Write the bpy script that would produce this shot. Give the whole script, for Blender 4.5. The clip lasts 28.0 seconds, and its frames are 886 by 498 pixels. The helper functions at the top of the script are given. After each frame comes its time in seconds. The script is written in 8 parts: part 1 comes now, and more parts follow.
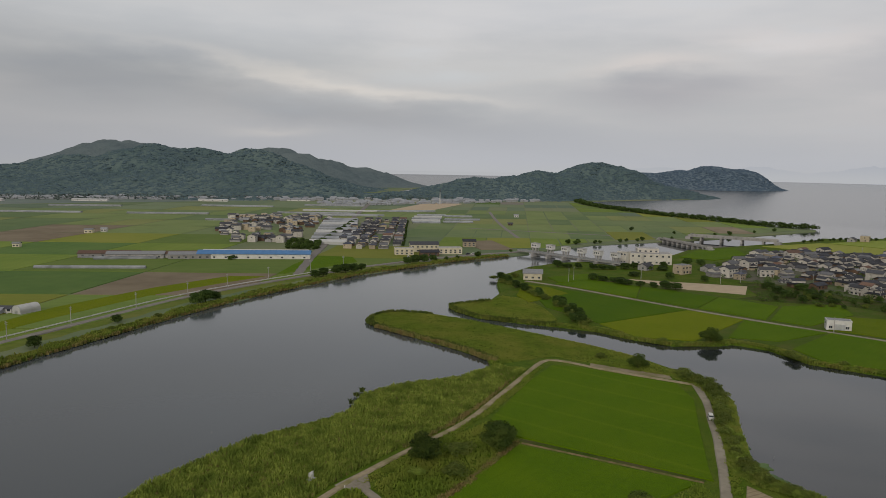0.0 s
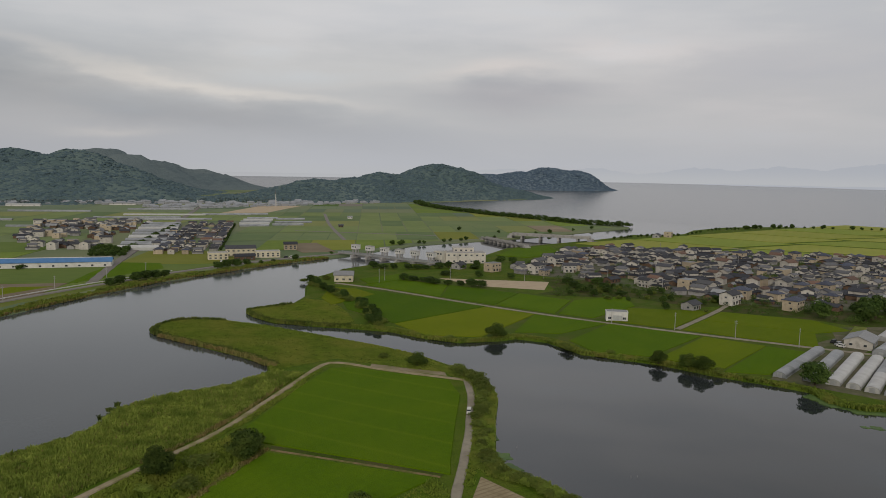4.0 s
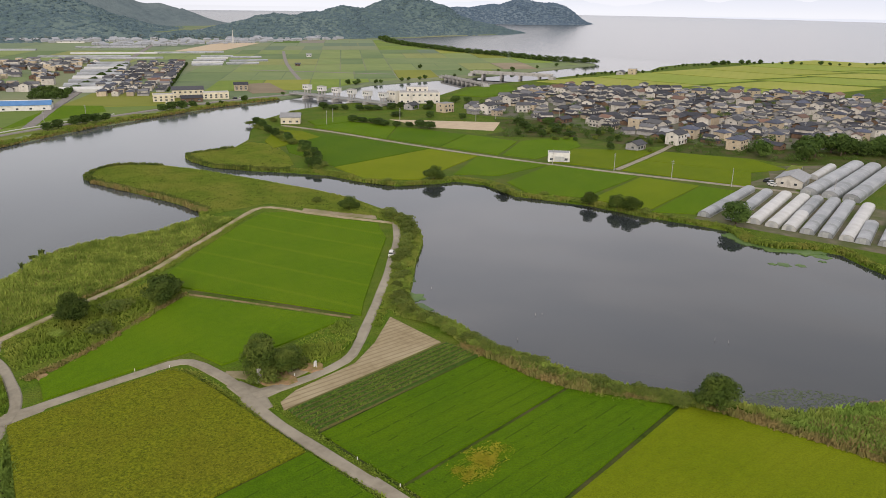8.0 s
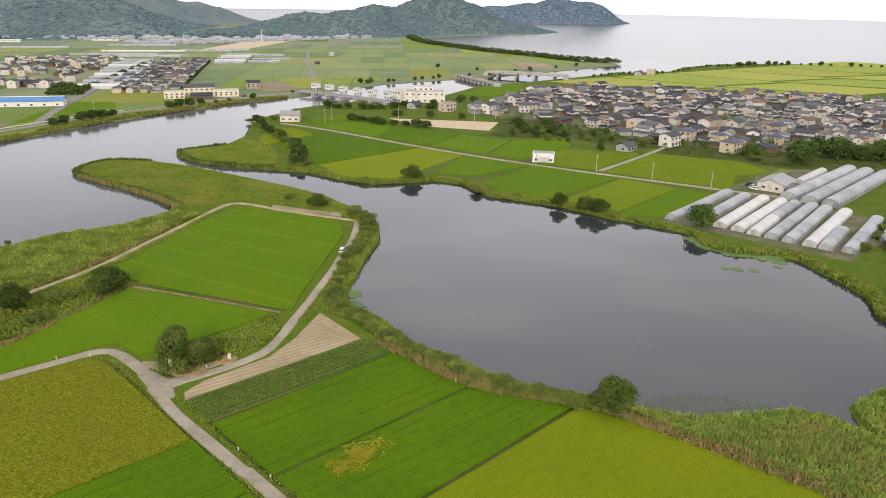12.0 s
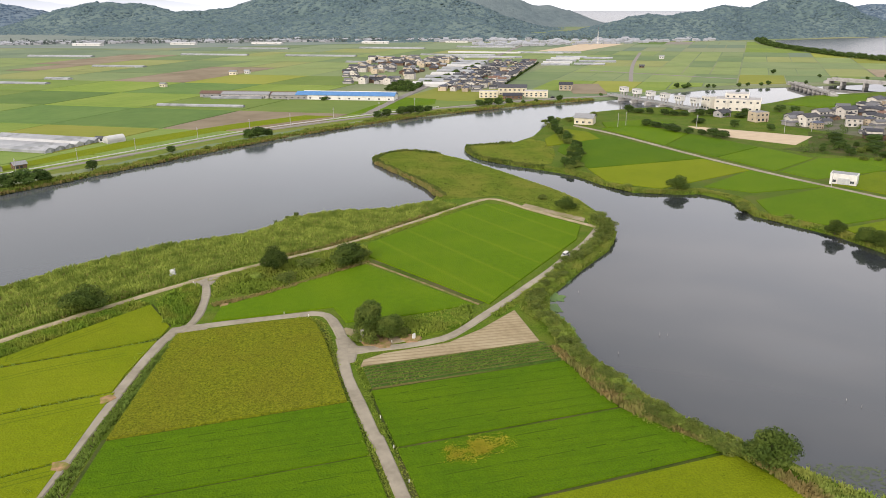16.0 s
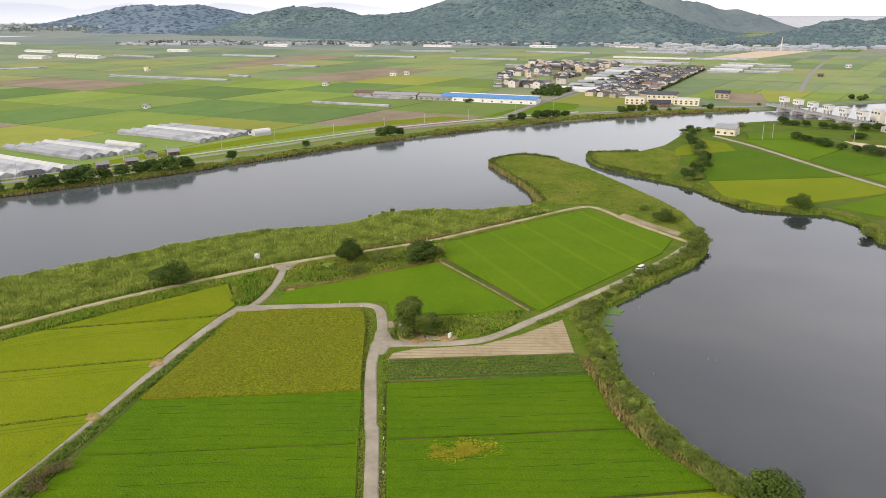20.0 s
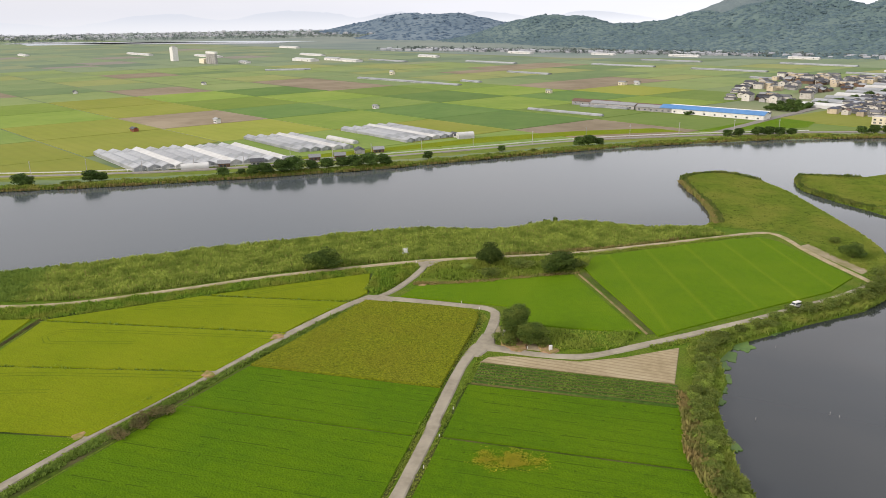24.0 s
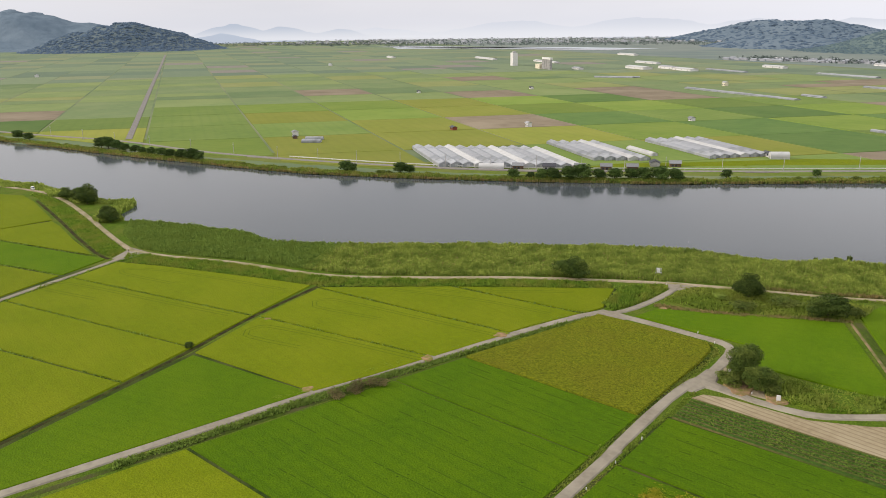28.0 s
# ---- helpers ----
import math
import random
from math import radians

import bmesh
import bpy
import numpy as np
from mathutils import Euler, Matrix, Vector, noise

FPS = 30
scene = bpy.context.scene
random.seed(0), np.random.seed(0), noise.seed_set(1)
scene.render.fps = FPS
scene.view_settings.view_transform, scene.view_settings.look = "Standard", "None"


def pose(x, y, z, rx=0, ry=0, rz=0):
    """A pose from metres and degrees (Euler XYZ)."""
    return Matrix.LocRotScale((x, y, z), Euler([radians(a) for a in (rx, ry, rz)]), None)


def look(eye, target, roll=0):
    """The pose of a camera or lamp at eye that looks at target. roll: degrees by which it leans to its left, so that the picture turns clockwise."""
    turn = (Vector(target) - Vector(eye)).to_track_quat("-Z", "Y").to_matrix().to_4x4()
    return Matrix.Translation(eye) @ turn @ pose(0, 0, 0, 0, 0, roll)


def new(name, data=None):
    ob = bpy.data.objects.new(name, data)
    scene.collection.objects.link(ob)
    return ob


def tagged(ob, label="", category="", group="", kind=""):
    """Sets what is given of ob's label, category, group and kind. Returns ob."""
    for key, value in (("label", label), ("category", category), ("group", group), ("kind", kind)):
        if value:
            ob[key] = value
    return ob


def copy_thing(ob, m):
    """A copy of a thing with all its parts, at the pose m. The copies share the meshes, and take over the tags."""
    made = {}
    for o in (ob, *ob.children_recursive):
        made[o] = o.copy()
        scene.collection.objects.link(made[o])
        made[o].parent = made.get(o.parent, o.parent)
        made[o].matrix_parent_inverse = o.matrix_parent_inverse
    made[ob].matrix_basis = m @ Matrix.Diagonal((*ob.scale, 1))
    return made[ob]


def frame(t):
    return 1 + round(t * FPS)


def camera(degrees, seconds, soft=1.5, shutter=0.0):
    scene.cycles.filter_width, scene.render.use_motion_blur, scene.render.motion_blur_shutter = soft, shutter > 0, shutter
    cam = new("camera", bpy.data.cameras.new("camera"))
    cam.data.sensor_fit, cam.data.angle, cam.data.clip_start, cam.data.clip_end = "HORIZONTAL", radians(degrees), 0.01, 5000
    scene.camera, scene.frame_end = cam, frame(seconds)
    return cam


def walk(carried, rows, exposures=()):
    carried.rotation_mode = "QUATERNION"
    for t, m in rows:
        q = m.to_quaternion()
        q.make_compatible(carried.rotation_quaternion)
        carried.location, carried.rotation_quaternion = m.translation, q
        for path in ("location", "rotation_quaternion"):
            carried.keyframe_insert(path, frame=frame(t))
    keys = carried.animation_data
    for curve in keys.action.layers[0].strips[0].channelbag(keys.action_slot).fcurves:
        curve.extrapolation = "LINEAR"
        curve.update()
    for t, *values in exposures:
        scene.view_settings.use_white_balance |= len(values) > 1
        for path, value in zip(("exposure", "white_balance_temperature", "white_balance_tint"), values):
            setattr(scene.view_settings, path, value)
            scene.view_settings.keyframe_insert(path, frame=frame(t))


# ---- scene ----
cam = camera(60.8, 28.0, soft=0.55)
PATH = [
    (0, (0.723, 1.512, 75.737), (55.705, 84.214, 64.014), 1.01),
    (0.5, (3.875, -0.487, 75.762), (58.760, 82.282, 64.060), 1.02),
    (1, (7.219, -2.379, 75.778), (63.069, 79.754, 64.159), 1.03),
    (1.5, (10.598, -4.197, 75.789), (71.607, 74.186, 64.216), 1.03),
    (2, (13.841, -6.082, 75.799), (78.904, 68.985, 64.319), 1.03),
    (2.5, (16.857, -8.157, 75.814), (84.520, 64.587, 64.411), 1.02),
    (3, (19.659, -10.417, 75.850), (88.879, 60.865, 64.558), 1.01),
    (3.5, (22.307, -12.723, 75.910), (91.868, 58.228, 64.633), 0.99),
    (5.5, (31.242, -22.036, 76.352), (102.012, 47.702, 65.025), 0.87),
    (6, (32.581, -22.966, 76.509), (103.415, 46.034, 61.622), 0.85),
    (6.5, (33.683, -23.480, 76.713), (103.950, 44.317, 55.121), 0.84),
    (7, (34.846, -24.156, 76.980), (104.134, 42.278, 48.951), 0.84),
    (7.5, (36.195, -25.297, 77.267), (105.069, 40.340, 46.474), 0.84),
    (8, (37.818, -26.995, 77.521), (106.622, 38.257, 45.769), 0.86),
    (8.5, (39.762, -29.165, 77.719), (108.566, 35.920, 45.627), 0.89),
    (9, (42.001, -31.691, 77.858), (110.796, 33.357, 45.672), 0.92),
    (9.5, (44.446, -34.423, 77.955), (113.242, 30.653, 45.826), 0.95),
    (10, (47.003, -37.187, 78.030), (115.739, 27.955, 45.909), 0.99),
    (10.5, (49.569, -39.906, 78.105), (118.296, 25.252, 45.995), 1.01),
    (11, (52.012, -42.601, 78.196), (120.785, 22.561, 46.190), 1.01),
    (11.5, (54.274, -45.342, 78.321), (122.813, 20.080, 46.347), 0.98),
    (12, (56.428, -48.244, 78.495), (121.494, 20.640, 46.537), 0.92),
    (12.5, (58.818, -51.214, 78.716), (116.802, 23.703, 46.695), 0.81),
    (14.5, (72.443, -61.084, 79.996), (118.966, 21.300, 47.616), -0.04),
    (15, (75.985, -63.690, 80.087), (114.807, 22.652, 47.869), -0.21),
    (15.5, (79.693, -66.003, 80.097), (112.844, 22.728, 48.037), -0.34),
    (16, (83.451, -67.793, 80.033), (111.654, 22.680, 48.107), -0.44),
    (16.5, (87.228, -69.113, 79.916), (110.109, 22.908, 48.159), -0.52),
    (17, (91.106, -70.028, 79.762), (110.103, 22.903, 48.093), -0.56),
    (17.5, (95.100, -70.701, 79.596), (112.248, 22.635, 48.062), -0.59),
    (18, (99.075, -71.378, 79.455), (115.953, 22.041, 48.020), -0.60),
    (18.5, (102.889, -72.231, 79.372), (119.744, 21.202, 47.967), -0.59),
    (19, (106.567, -73.251, 79.355), (121.586, 20.495, 47.954), -0.59),
    (19.5, (110.293, -74.247, 79.391), (120.916, 20.136, 48.103), -0.59),
    (20, (114.203, -75.017, 79.461), (120.315, 19.777, 48.208), -0.59),
    (20.5, (118.251, -75.518, 79.545), (120.019, 19.484, 48.376), -0.60),
    (21, (122.313, -75.784, 79.603), (120.081, 19.239, 48.527), -0.62),
    (21.5, (126.302, -75.830, 79.615), (119.965, 19.044, 48.654), -0.64),
    (23.5, (141.741, -74.239, 79.109), (120.382, 18.596, 48.690), -0.74),
    (24, (145.697, -73.704, 79.129), (120.674, 18.357, 49.155), -0.74),
    (24.5, (149.699, -73.086, 79.220), (119.720, 17.622, 49.669), -0.75),
    (25, (153.629, -72.282, 79.380), (116.816, 15.954, 50.068), -0.74),
    (25.5, (157.379, -71.216, 79.578), (113.736, 13.904, 50.424), -0.74),
    (26, (160.761, -69.950, 79.787), (111.391, 12.039, 50.795), -0.73),
    (26.5, (163.566, -68.651, 79.988), (108.189, 9.483, 51.202), -0.72),
    (27, (165.632, -67.420, 80.169), (105.268, 6.947, 51.433), -0.71),
    (27.5, (166.843, -66.288, 80.321), (105.222, 7.057, 51.628), -0.72),
    (28, (167.164, -65.263, 80.444), (105.153, 7.745, 51.733), -0.75),
]
EXPOSURES = [(0.0, -0.38, 6500, 10.0), (4.5, -0.40, 6500, 10.0), (5.8, -0.47, 6500, 10.0), (6.3, -0.37, 6500, 10.0), (7.0, -0.09, 6500, 12.0), (7.6, 0.34, 6500, 14.0), (8.2, 0.71, 6500, 14.0), (10.0, 0.92, 6500, 14.0), (15.0, 1.07, 6500, 14.0), (21.0, 1.08, 6500, 14.0), (24.0, 1.00, 6500, 13.0), (28.0, 0.87, 6500, 13.0)]
walk(cam, [(t, look(eye, target, roll)) for t, eye, target, roll in PATH], EXPOSURES)

# ---- sky and sun ----
SUN_AZ, SUN_EL = radians(233), radians(24)   # compass-like: from +y towards +x
world = bpy.data.worlds.new("overcast_sky")
scene.world = world
world.use_nodes = True
wn, wl = world.node_tree.nodes, world.node_tree.links
wn.clear()
w_out = wn.new("ShaderNodeOutputWorld")
w_bg = wn.new("ShaderNodeBackground")
w_sky = wn.new("ShaderNodeTexSky")
w_sky.sky_type, w_sky.sun_disc = "NISHITA", False
w_sky.sun_elevation, w_sky.sun_rotation = SUN_EL, SUN_AZ
w_sky.dust_density, w_sky.ozone_density = 3.0, 1.5
w_co = wn.new("ShaderNodeTexCoord")


def w_math(op, a, b=None, c=None, clamp=False):
    n = wn.new("ShaderNodeMath")
    n.operation, n.use_clamp = op, clamp
    for i, v in enumerate((a, b, c)):
        if v is None:
            continue
        if isinstance(v, (int, float)):
            n.inputs[i].default_value = v
        else:
            wl.new(v, n.inputs[i])
    return n.outputs[0]


def w_noise(sx, sy, sz, scale, detail, rough=0.5):
    m = wn.new("ShaderNodeMapping")
    m.inputs["Scale"].default_value = (sx, sy, sz)
    m.inputs["Rotation"].default_value = (0, 0, radians(40))
    wl.new(w_co.outputs["Generated"], m.inputs[0])
    n = wn.new("ShaderNodeTexNoise")
    n.inputs["Scale"].default_value, n.inputs["Detail"].default_value, n.inputs["Roughness"].default_value = scale, detail, rough
    wl.new(m.outputs[0], n.inputs[0])
    return n.outputs[0]


def w_ramp(fac, *stops):
    r = wn.new("ShaderNodeValToRGB")
    e = r.color_ramp.elements
    e[0].position, e[0].color = stops[0][0], (*stops[0][1], 1)
    e[1].position, e[1].color = stops[-1][0], (*stops[-1][1], 1)
    for p, c in stops[1:-1]:
        k = e.new(p)
        k.color = (*c, 1)
    wl.new(fac, r.inputs[0])
    return r.outputs[0]


w_sep = wn.new("ShaderNodeSeparateXYZ")
wl.new(w_co.outputs["Generated"], w_sep.inputs[0])
# cloud deck: long flat banks low down, softer puffs higher up
banks = w_noise(1.0, 1.0, 6.5, 2.1, 4, 0.5)
puffs = w_noise(1.0, 1.0, 3.2, 5.5, 5, 0.55)
clouds = w_math("ADD", w_math("MULTIPLY", banks, 0.75), w_math("MULTIPLY", puffs, 0.25))
cloud_col = w_ramp(clouds, (0.34, (4.85, 4.85, 4.98)), (0.46, (5.2, 5.12, 5.12)), (0.56, (5.85, 5.66, 5.55)), (0.66, (5.95, 5.95, 6.0)))
mix1 = wn.new("ShaderNodeMix")
mix1.data_type = "RGBA"
mix1.inputs["Factor"].default_value = 0.86
wl.new(w_sky.outputs[0], mix1.inputs[6])
wl.new(cloud_col, mix1.inputs[7])
# thick hazy air near the skyline
haze = w_math("SUBTRACT", 1.0, w_math("DIVIDE", w_math("ABSOLUTE", w_sep.outputs[2]), 0.11), clamp=True)
mix2 = wn.new("ShaderNodeMix")
mix2.data_type = "RGBA"
mix2.inputs[7].default_value = (4.6, 4.75, 5.1, 1)
wl.new(w_math("MULTIPLY", haze, 0.85), mix2.inputs["Factor"])
wl.new(mix1.outputs[2], mix2.inputs[6])


def w_dot(x, y):
    d = wn.new("ShaderNodeVectorMath")
    d.operation = "DOT_PRODUCT"
    d.inputs[1].default_value = (x, y, 0.0)
    wl.new(w_co.outputs["Generated"], d.inputs[0])
    return d.outputs["Value"]


def w_vec(op, a, b):
    k = wn.new("ShaderNodeVectorMath")
    k.operation = op
    for slot, v in ((0, a), ("Scale" if op == "SCALE" else 1, b)):
        if isinstance(v, tuple):
            k.inputs[slot].default_value = v
        elif isinstance(v, (int, float)):
            k.inputs[slot].default_value = v
        else:
            wl.new(v, k.inputs[slot])
    return k.outputs[0]


w_side, w_fore = w_dot(0.833, -0.554), w_dot(0.554, 0.833)
w_front = w_math("GREATER_THAN", w_fore, 0.0)
wob = w_math("ADD", w_math("MULTIPLY", w_math("SUBTRACT", puffs, 0.5), 0.055), w_math("MULTIPLY", w_math("SUBTRACT", banks, 0.5), 0.05))


def w_lens(px, qz, a, b, slope):
    """A long soft cloud around a heading px (towards +x of the first view) and a height qz."""
    u = w_math("DIVIDE", w_math("SUBTRACT", w_side, px), a)
    line = w_math("ADD", w_math("MULTIPLY", w_math("SUBTRACT", w_side, px), slope), qz)
    v = w_math("DIVIDE", w_math("SUBTRACT", w_math("ADD", w_sep.outputs[2], wob), line), b)
    g = w_math("EXPONENT", w_math("MULTIPLY", w_math("ADD", w_math("MULTIPLY", u, u), w_math("MULTIPLY", v, v)), -1.0))
    return w_math("MULTIPLY", g, w_front)


# single clouds of the deck: grey undersides with warm lit upper rims
w_col = mix2.outputs[2]
for px, qz, a, b, slope, tint in ((-0.16, 0.066, 0.24, 0.026, -0.13, (-1.15, -1.08, -0.98)), (-0.13, 0.096, 0.20, 0.0075, -0.13, (1.5, 1.2, 0.85)), (-0.44, 0.085, 0.12, 0.022, -0.05, (-0.7, -0.65, -0.55)), (-0.40, 0.175, 0.30, 0.055, 0.0, (0.85, 0.95, 1.0)),
                                  (0.27, 0.088, 0.11, 0.024, 0.02, (-0.9, -0.95, -0.8)), (0.25, 0.124, 0.07, 0.010, 0.05, (1.1, 0.75, 0.5)), (0.40, 0.150, 0.10, 0.010, -0.04, (0.7, 0.5, 0.4)),
                                  (-0.22, 0.034, 0.05, 0.008, 0.0, (0.7, 0.55, 0.35)), (0.55, 0.11, 0.22, 0.05, 0.0, (0.15, 0.0, 0.05)), (0.05, 0.17, 0.5, 0.03, 0.0, (0.45, 0.4, 0.4))):
    w_col = w_vec("ADD", w_col, w_vec("SCALE", tint, w_lens(px, qz, a, b, slope)))
# sky dimmed towards the polder; bright patch above the view added to lighten water
w_high = w_math("MULTIPLY", w_math("SUBTRACT", w_sep.outputs[2], 0.15), 4.0, clamp=True)
tone = w_math("SUBTRACT", 1.0, w_math("MULTIPLY", w_math("MAXIMUM", w_math("MULTIPLY", w_side, -1.0), 0.0), 0.34))
w_bright = w_math("DIVIDE", w_math("SUBTRACT", w_side, 0.20), 0.34)
w_bright = w_math("MULTIPLY", w_math("EXPONENT", w_math("MULTIPLY", w_math("MULTIPLY", w_bright, w_bright), -1.0)), w_front)
tone = w_math("ADD", tone, w_math("MULTIPLY", w_math("MULTIPLY", w_bright, w_high), 0.60))
w_tone = wn.new("ShaderNodeVectorMath")
w_tone.operation = "SCALE"
wl.new(w_col, w_tone.inputs[0])
wl.new(tone, w_tone.inputs["Scale"])
wl.new(w_tone.outputs[0], w_bg.inputs["Color"])
w_bg.inputs["Strength"].default_value = 0.13
wl.new(w_bg.outputs[0], w_out.inputs[0])

sun = new("sun", bpy.data.lights.new("sun", "SUN"))
sun.data.energy, sun.data.angle, sun.data.color = 1.5, radians(10), (1.0, 0.93, 0.82)
sun_dir = Vector((math.sin(SUN_AZ) * math.cos(SUN_EL), math.cos(SUN_AZ) * math.cos(SUN_EL), math.sin(SUN_EL)))
sun.matrix_world = look(sun_dir * 500, (0, 0, 0))

# ---- materials ----


def mat(name, a, b, scale=1.0, c=None, scale2=0.05, rough=0.9, bump=0.0, bump_scale=None, rows=None, vary=0.12,
        metal=0.0, spec=0.3, stretch=(1, 1, 1), stain=None, sharp=3.0, specks=None, fine=None, bump_dist=0.6):
    """Two tones mixed by a fine noise, a third by a broad one; rows = (angle, spacing, depth, tone) draws planted lines."""
    m = bpy.data.materials.new(name)
    m.use_nodes = True
    n, l = m.node_tree.nodes, m.node_tree.links
    p = n["Principled BSDF"]
    p.inputs["Roughness"].default_value, p.inputs["Metallic"].default_value = rough, metal
    p.inputs["Specular IOR Level"].default_value = spec
    co = n.new("ShaderNodeTexCoord").outputs["Object"]

    def noise_of(s, detail=3, st=(1, 1, 1)):
        mp = n.new("ShaderNodeMapping")
        mp.inputs["Scale"].default_value = st
        l.new(co, mp.inputs[0])
        t = n.new("ShaderNodeTexNoise")
        t.inputs["Scale"].default_value, t.inputs["Detail"].default_value = s, detail
        l.new(mp.outputs[0], t.inputs[0])
        return t.outputs[0]

    def mixed(f, x, y):
        k = n.new("ShaderNodeMix")
        k.data_type = "RGBA"
        for s, v in ((0, f), (6, x), (7, y)):
            if isinstance(v, (tuple, list)):
                k.inputs[s].default_value = (*v, 1)
            elif isinstance(v, (int, float)):
                k.inputs[s].default_value = v
            else:
                l.new(v, k.inputs[s])
        return k.outputs[2]

    def spread(f, lo, hi):
        r = n.new("ShaderNodeMapRange")
        r.inputs[1].default_value, r.inputs[2].default_value = lo, hi
        l.new(f, r.inputs[0])
        return r.outputs[0]

    col = mixed(spread(noise_of(scale, 4, stretch), 0.32, 0.68), a, b)
    if c:
        col = mixed(spread(noise_of(scale2, 4), 0.42, 0.66), col, c)
    height = noise_of(bump_scale or scale * 2, 3)
    if rows:
        ang, gap, depth, tone = rows
        mp = n.new("ShaderNodeMapping")
        mp.inputs["Rotation"].default_value = (0, 0, radians(ang))
        l.new(co, mp.inputs[0])
        wv = n.new("ShaderNodeTexWave")
        wv.inputs["Scale"].default_value = 0.314 / gap
        wv.inputs["Distortion"].default_value, wv.inputs["Detail"].default_value = 0.6, 1.0
        wv.inputs["Detail Scale"].default_value = 0.4
        l.new(mp.outputs[0], wv.inputs[0])
        pw = n.new("ShaderNodeMath")
        pw.operation = "POWER"
        pw.inputs[1].default_value = sharp
        l.new(wv.outputs[1], pw.inputs[0])
        mu = n.new("ShaderNodeMath")
        mu.operation = "MULTIPLY"
        mu.inputs[1].default_value = depth
        l.new(pw.outputs[0], mu.inputs[0])
        col = mixed(mu.outputs[0], col, tone)
    if specks:
        sp_scale, sp_lo, sp_col = specks
        col = mixed(spread(noise_of(sp_scale, 2, (1, 1, 1)), sp_lo, sp_lo + 0.05), col, sp_col)
    if fine:
        fm = n.new("ShaderNodeMath")
        fm.operation = "MULTIPLY"
        fm.inputs[1].default_value = fine[1]
        l.new(spread(noise_of(fine[0], 2), 0.40, 0.66), fm.inputs[0])
        col = mixed(fm.outputs[0], col, tuple(v * 0.45 for v in b))
    if stain:
        col = mixed(spread(noise_of(stain[1], 5), 0.55, 0.75), col, stain[0])
    if vary:
        rnd = n.new("ShaderNodeObjectInfo").outputs["Random"]
        hs = n.new("ShaderNodeHueSaturation")
        l.new(spread(rnd, 0, 1), hs.inputs["Value"])
        hs.inputs["Value"].default_value = 1
        rr = n.new("ShaderNodeMapRange")
        rr.inputs[3].default_value, rr.inputs[4].default_value = 1 - vary, 1 + vary
        l.new(rnd, rr.inputs[0])
        l.new(rr.outputs[0], hs.inputs["Value"])
        l.new(col, hs.inputs["Color"])
        col = hs.outputs[0]
    l.new(col, p.inputs["Base Color"])
    if bump:
        bp = n.new("ShaderNodeBump")
        bp.inputs["Strength"].default_value, bp.inputs["Distance"].default_value = min(1.0, bump), bump_dist
        l.new(height, bp.inputs["Height"])
        l.new(bp.outputs[0], p.inputs["Normal"])
    return m


M_SOIL = mat("bank_grass", (0.09, 0.1476, 0.01008), (0.0576, 0.1008, 0.0072), 0.5, (0.1116, 0.1368, 0.01872), 0.09, bump=0.8, bump_scale=1.6, spec=0.06, fine=(2.6, 0.6))
# polder grass greyed in its base colour to stand in for haze
M_PLAIN = mat("hazed_farmland_grass", (0.128, 0.165, 0.082), (0.092, 0.128, 0.066), 0.03, (0.175, 0.185, 0.105), 0.006, bump=0.4, spec=0.05)
M_BANKGRASS = mat("riverside_grass", (0.135, 0.175, 0.026), (0.095, 0.130, 0.022), 0.25, (0.155, 0.17, 0.045), 0.03, bump=0.5, spec=0.05)
M_BED = mat("lake_bed", (0.05, 0.045, 0.035), (0.03, 0.03, 0.025), 0.1)
M_ASPH = mat("worn_asphalt", (0.2295, 0.2025, 0.1505), (0.18, 0.1571, 0.1165), 0.9, (0.2655, 0.2375, 0.1805), 0.12, bump=0.15, stain=((0.18, 0.1571, 0.1148), 0.3))
M_ROADFAR = mat("grey_road", (0.19, 0.175, 0.155), (0.145, 0.132, 0.118), 0.4)
M_TRACK = mat("dirt_track", (0.294, 0.2437, 0.1599), (0.2254, 0.1814, 0.1148), 0.7, (0.1568, 0.1442, 0.0533), 0.15, bump=0.3)
M_YARD = mat("village_yards", (0.135, 0.122, 0.10), (0.075, 0.08, 0.05), 0.12, (0.07, 0.10, 0.03), 0.05, spec=0.06)
M_NYARD = mat("nursery_yard", (0.15, 0.1312, 0.09375), (0.0975, 0.09375, 0.05625), 0.3, (0.06375, 0.08625, 0.0225), 0.09, bump=0.3, spec=0.06)
# town walls and roofs take the haze into their base colours
M_TOWN = mat("hazed_town_walls", (0.3612, 0.3696, 0.3822), (0.3024, 0.3108, 0.3276), 0.05, vary=0.0)
M_TOWNROOF = mat("hazed_town_roofs", (0.3108, 0.3234, 0.3444), (0.2436, 0.2562, 0.2772), 0.05, vary=0.0)
M_BARE = mat("bare_soil", (0.315, 0.258, 0.158), (0.24, 0.19, 0.112), 0.6, (0.345, 0.29, 0.185), 0.08, bump=0.4, rows=(97, 1.5, 0.6, (0.17, 0.128, 0.078)), sharp=6.0, spec=0.06)
M_BROWN = mat("fallow_soil", (0.205, 0.168, 0.115), (0.168, 0.136, 0.092), 0.1, (0.235, 0.195, 0.135), 0.02, vary=0.2, spec=0.06)
M_RICE = mat("green_rice", (0.08306, 0.1496, 0.002349), (0.07003, 0.1305, 0.002349), 0.55, (0.09121, 0.1531, 0.003132), 0.05, bump=0.5, bump_scale=2.4, rows=(-17.3, 14.5, 0.34, (0.1465, 0.1958, 0.009396)), vary=0.05, spec=0.05, sharp=40.0, specks=(0.9, 0.73, (0.04478, 0.087, 0.002349)), fine=(4.2, 0.45))
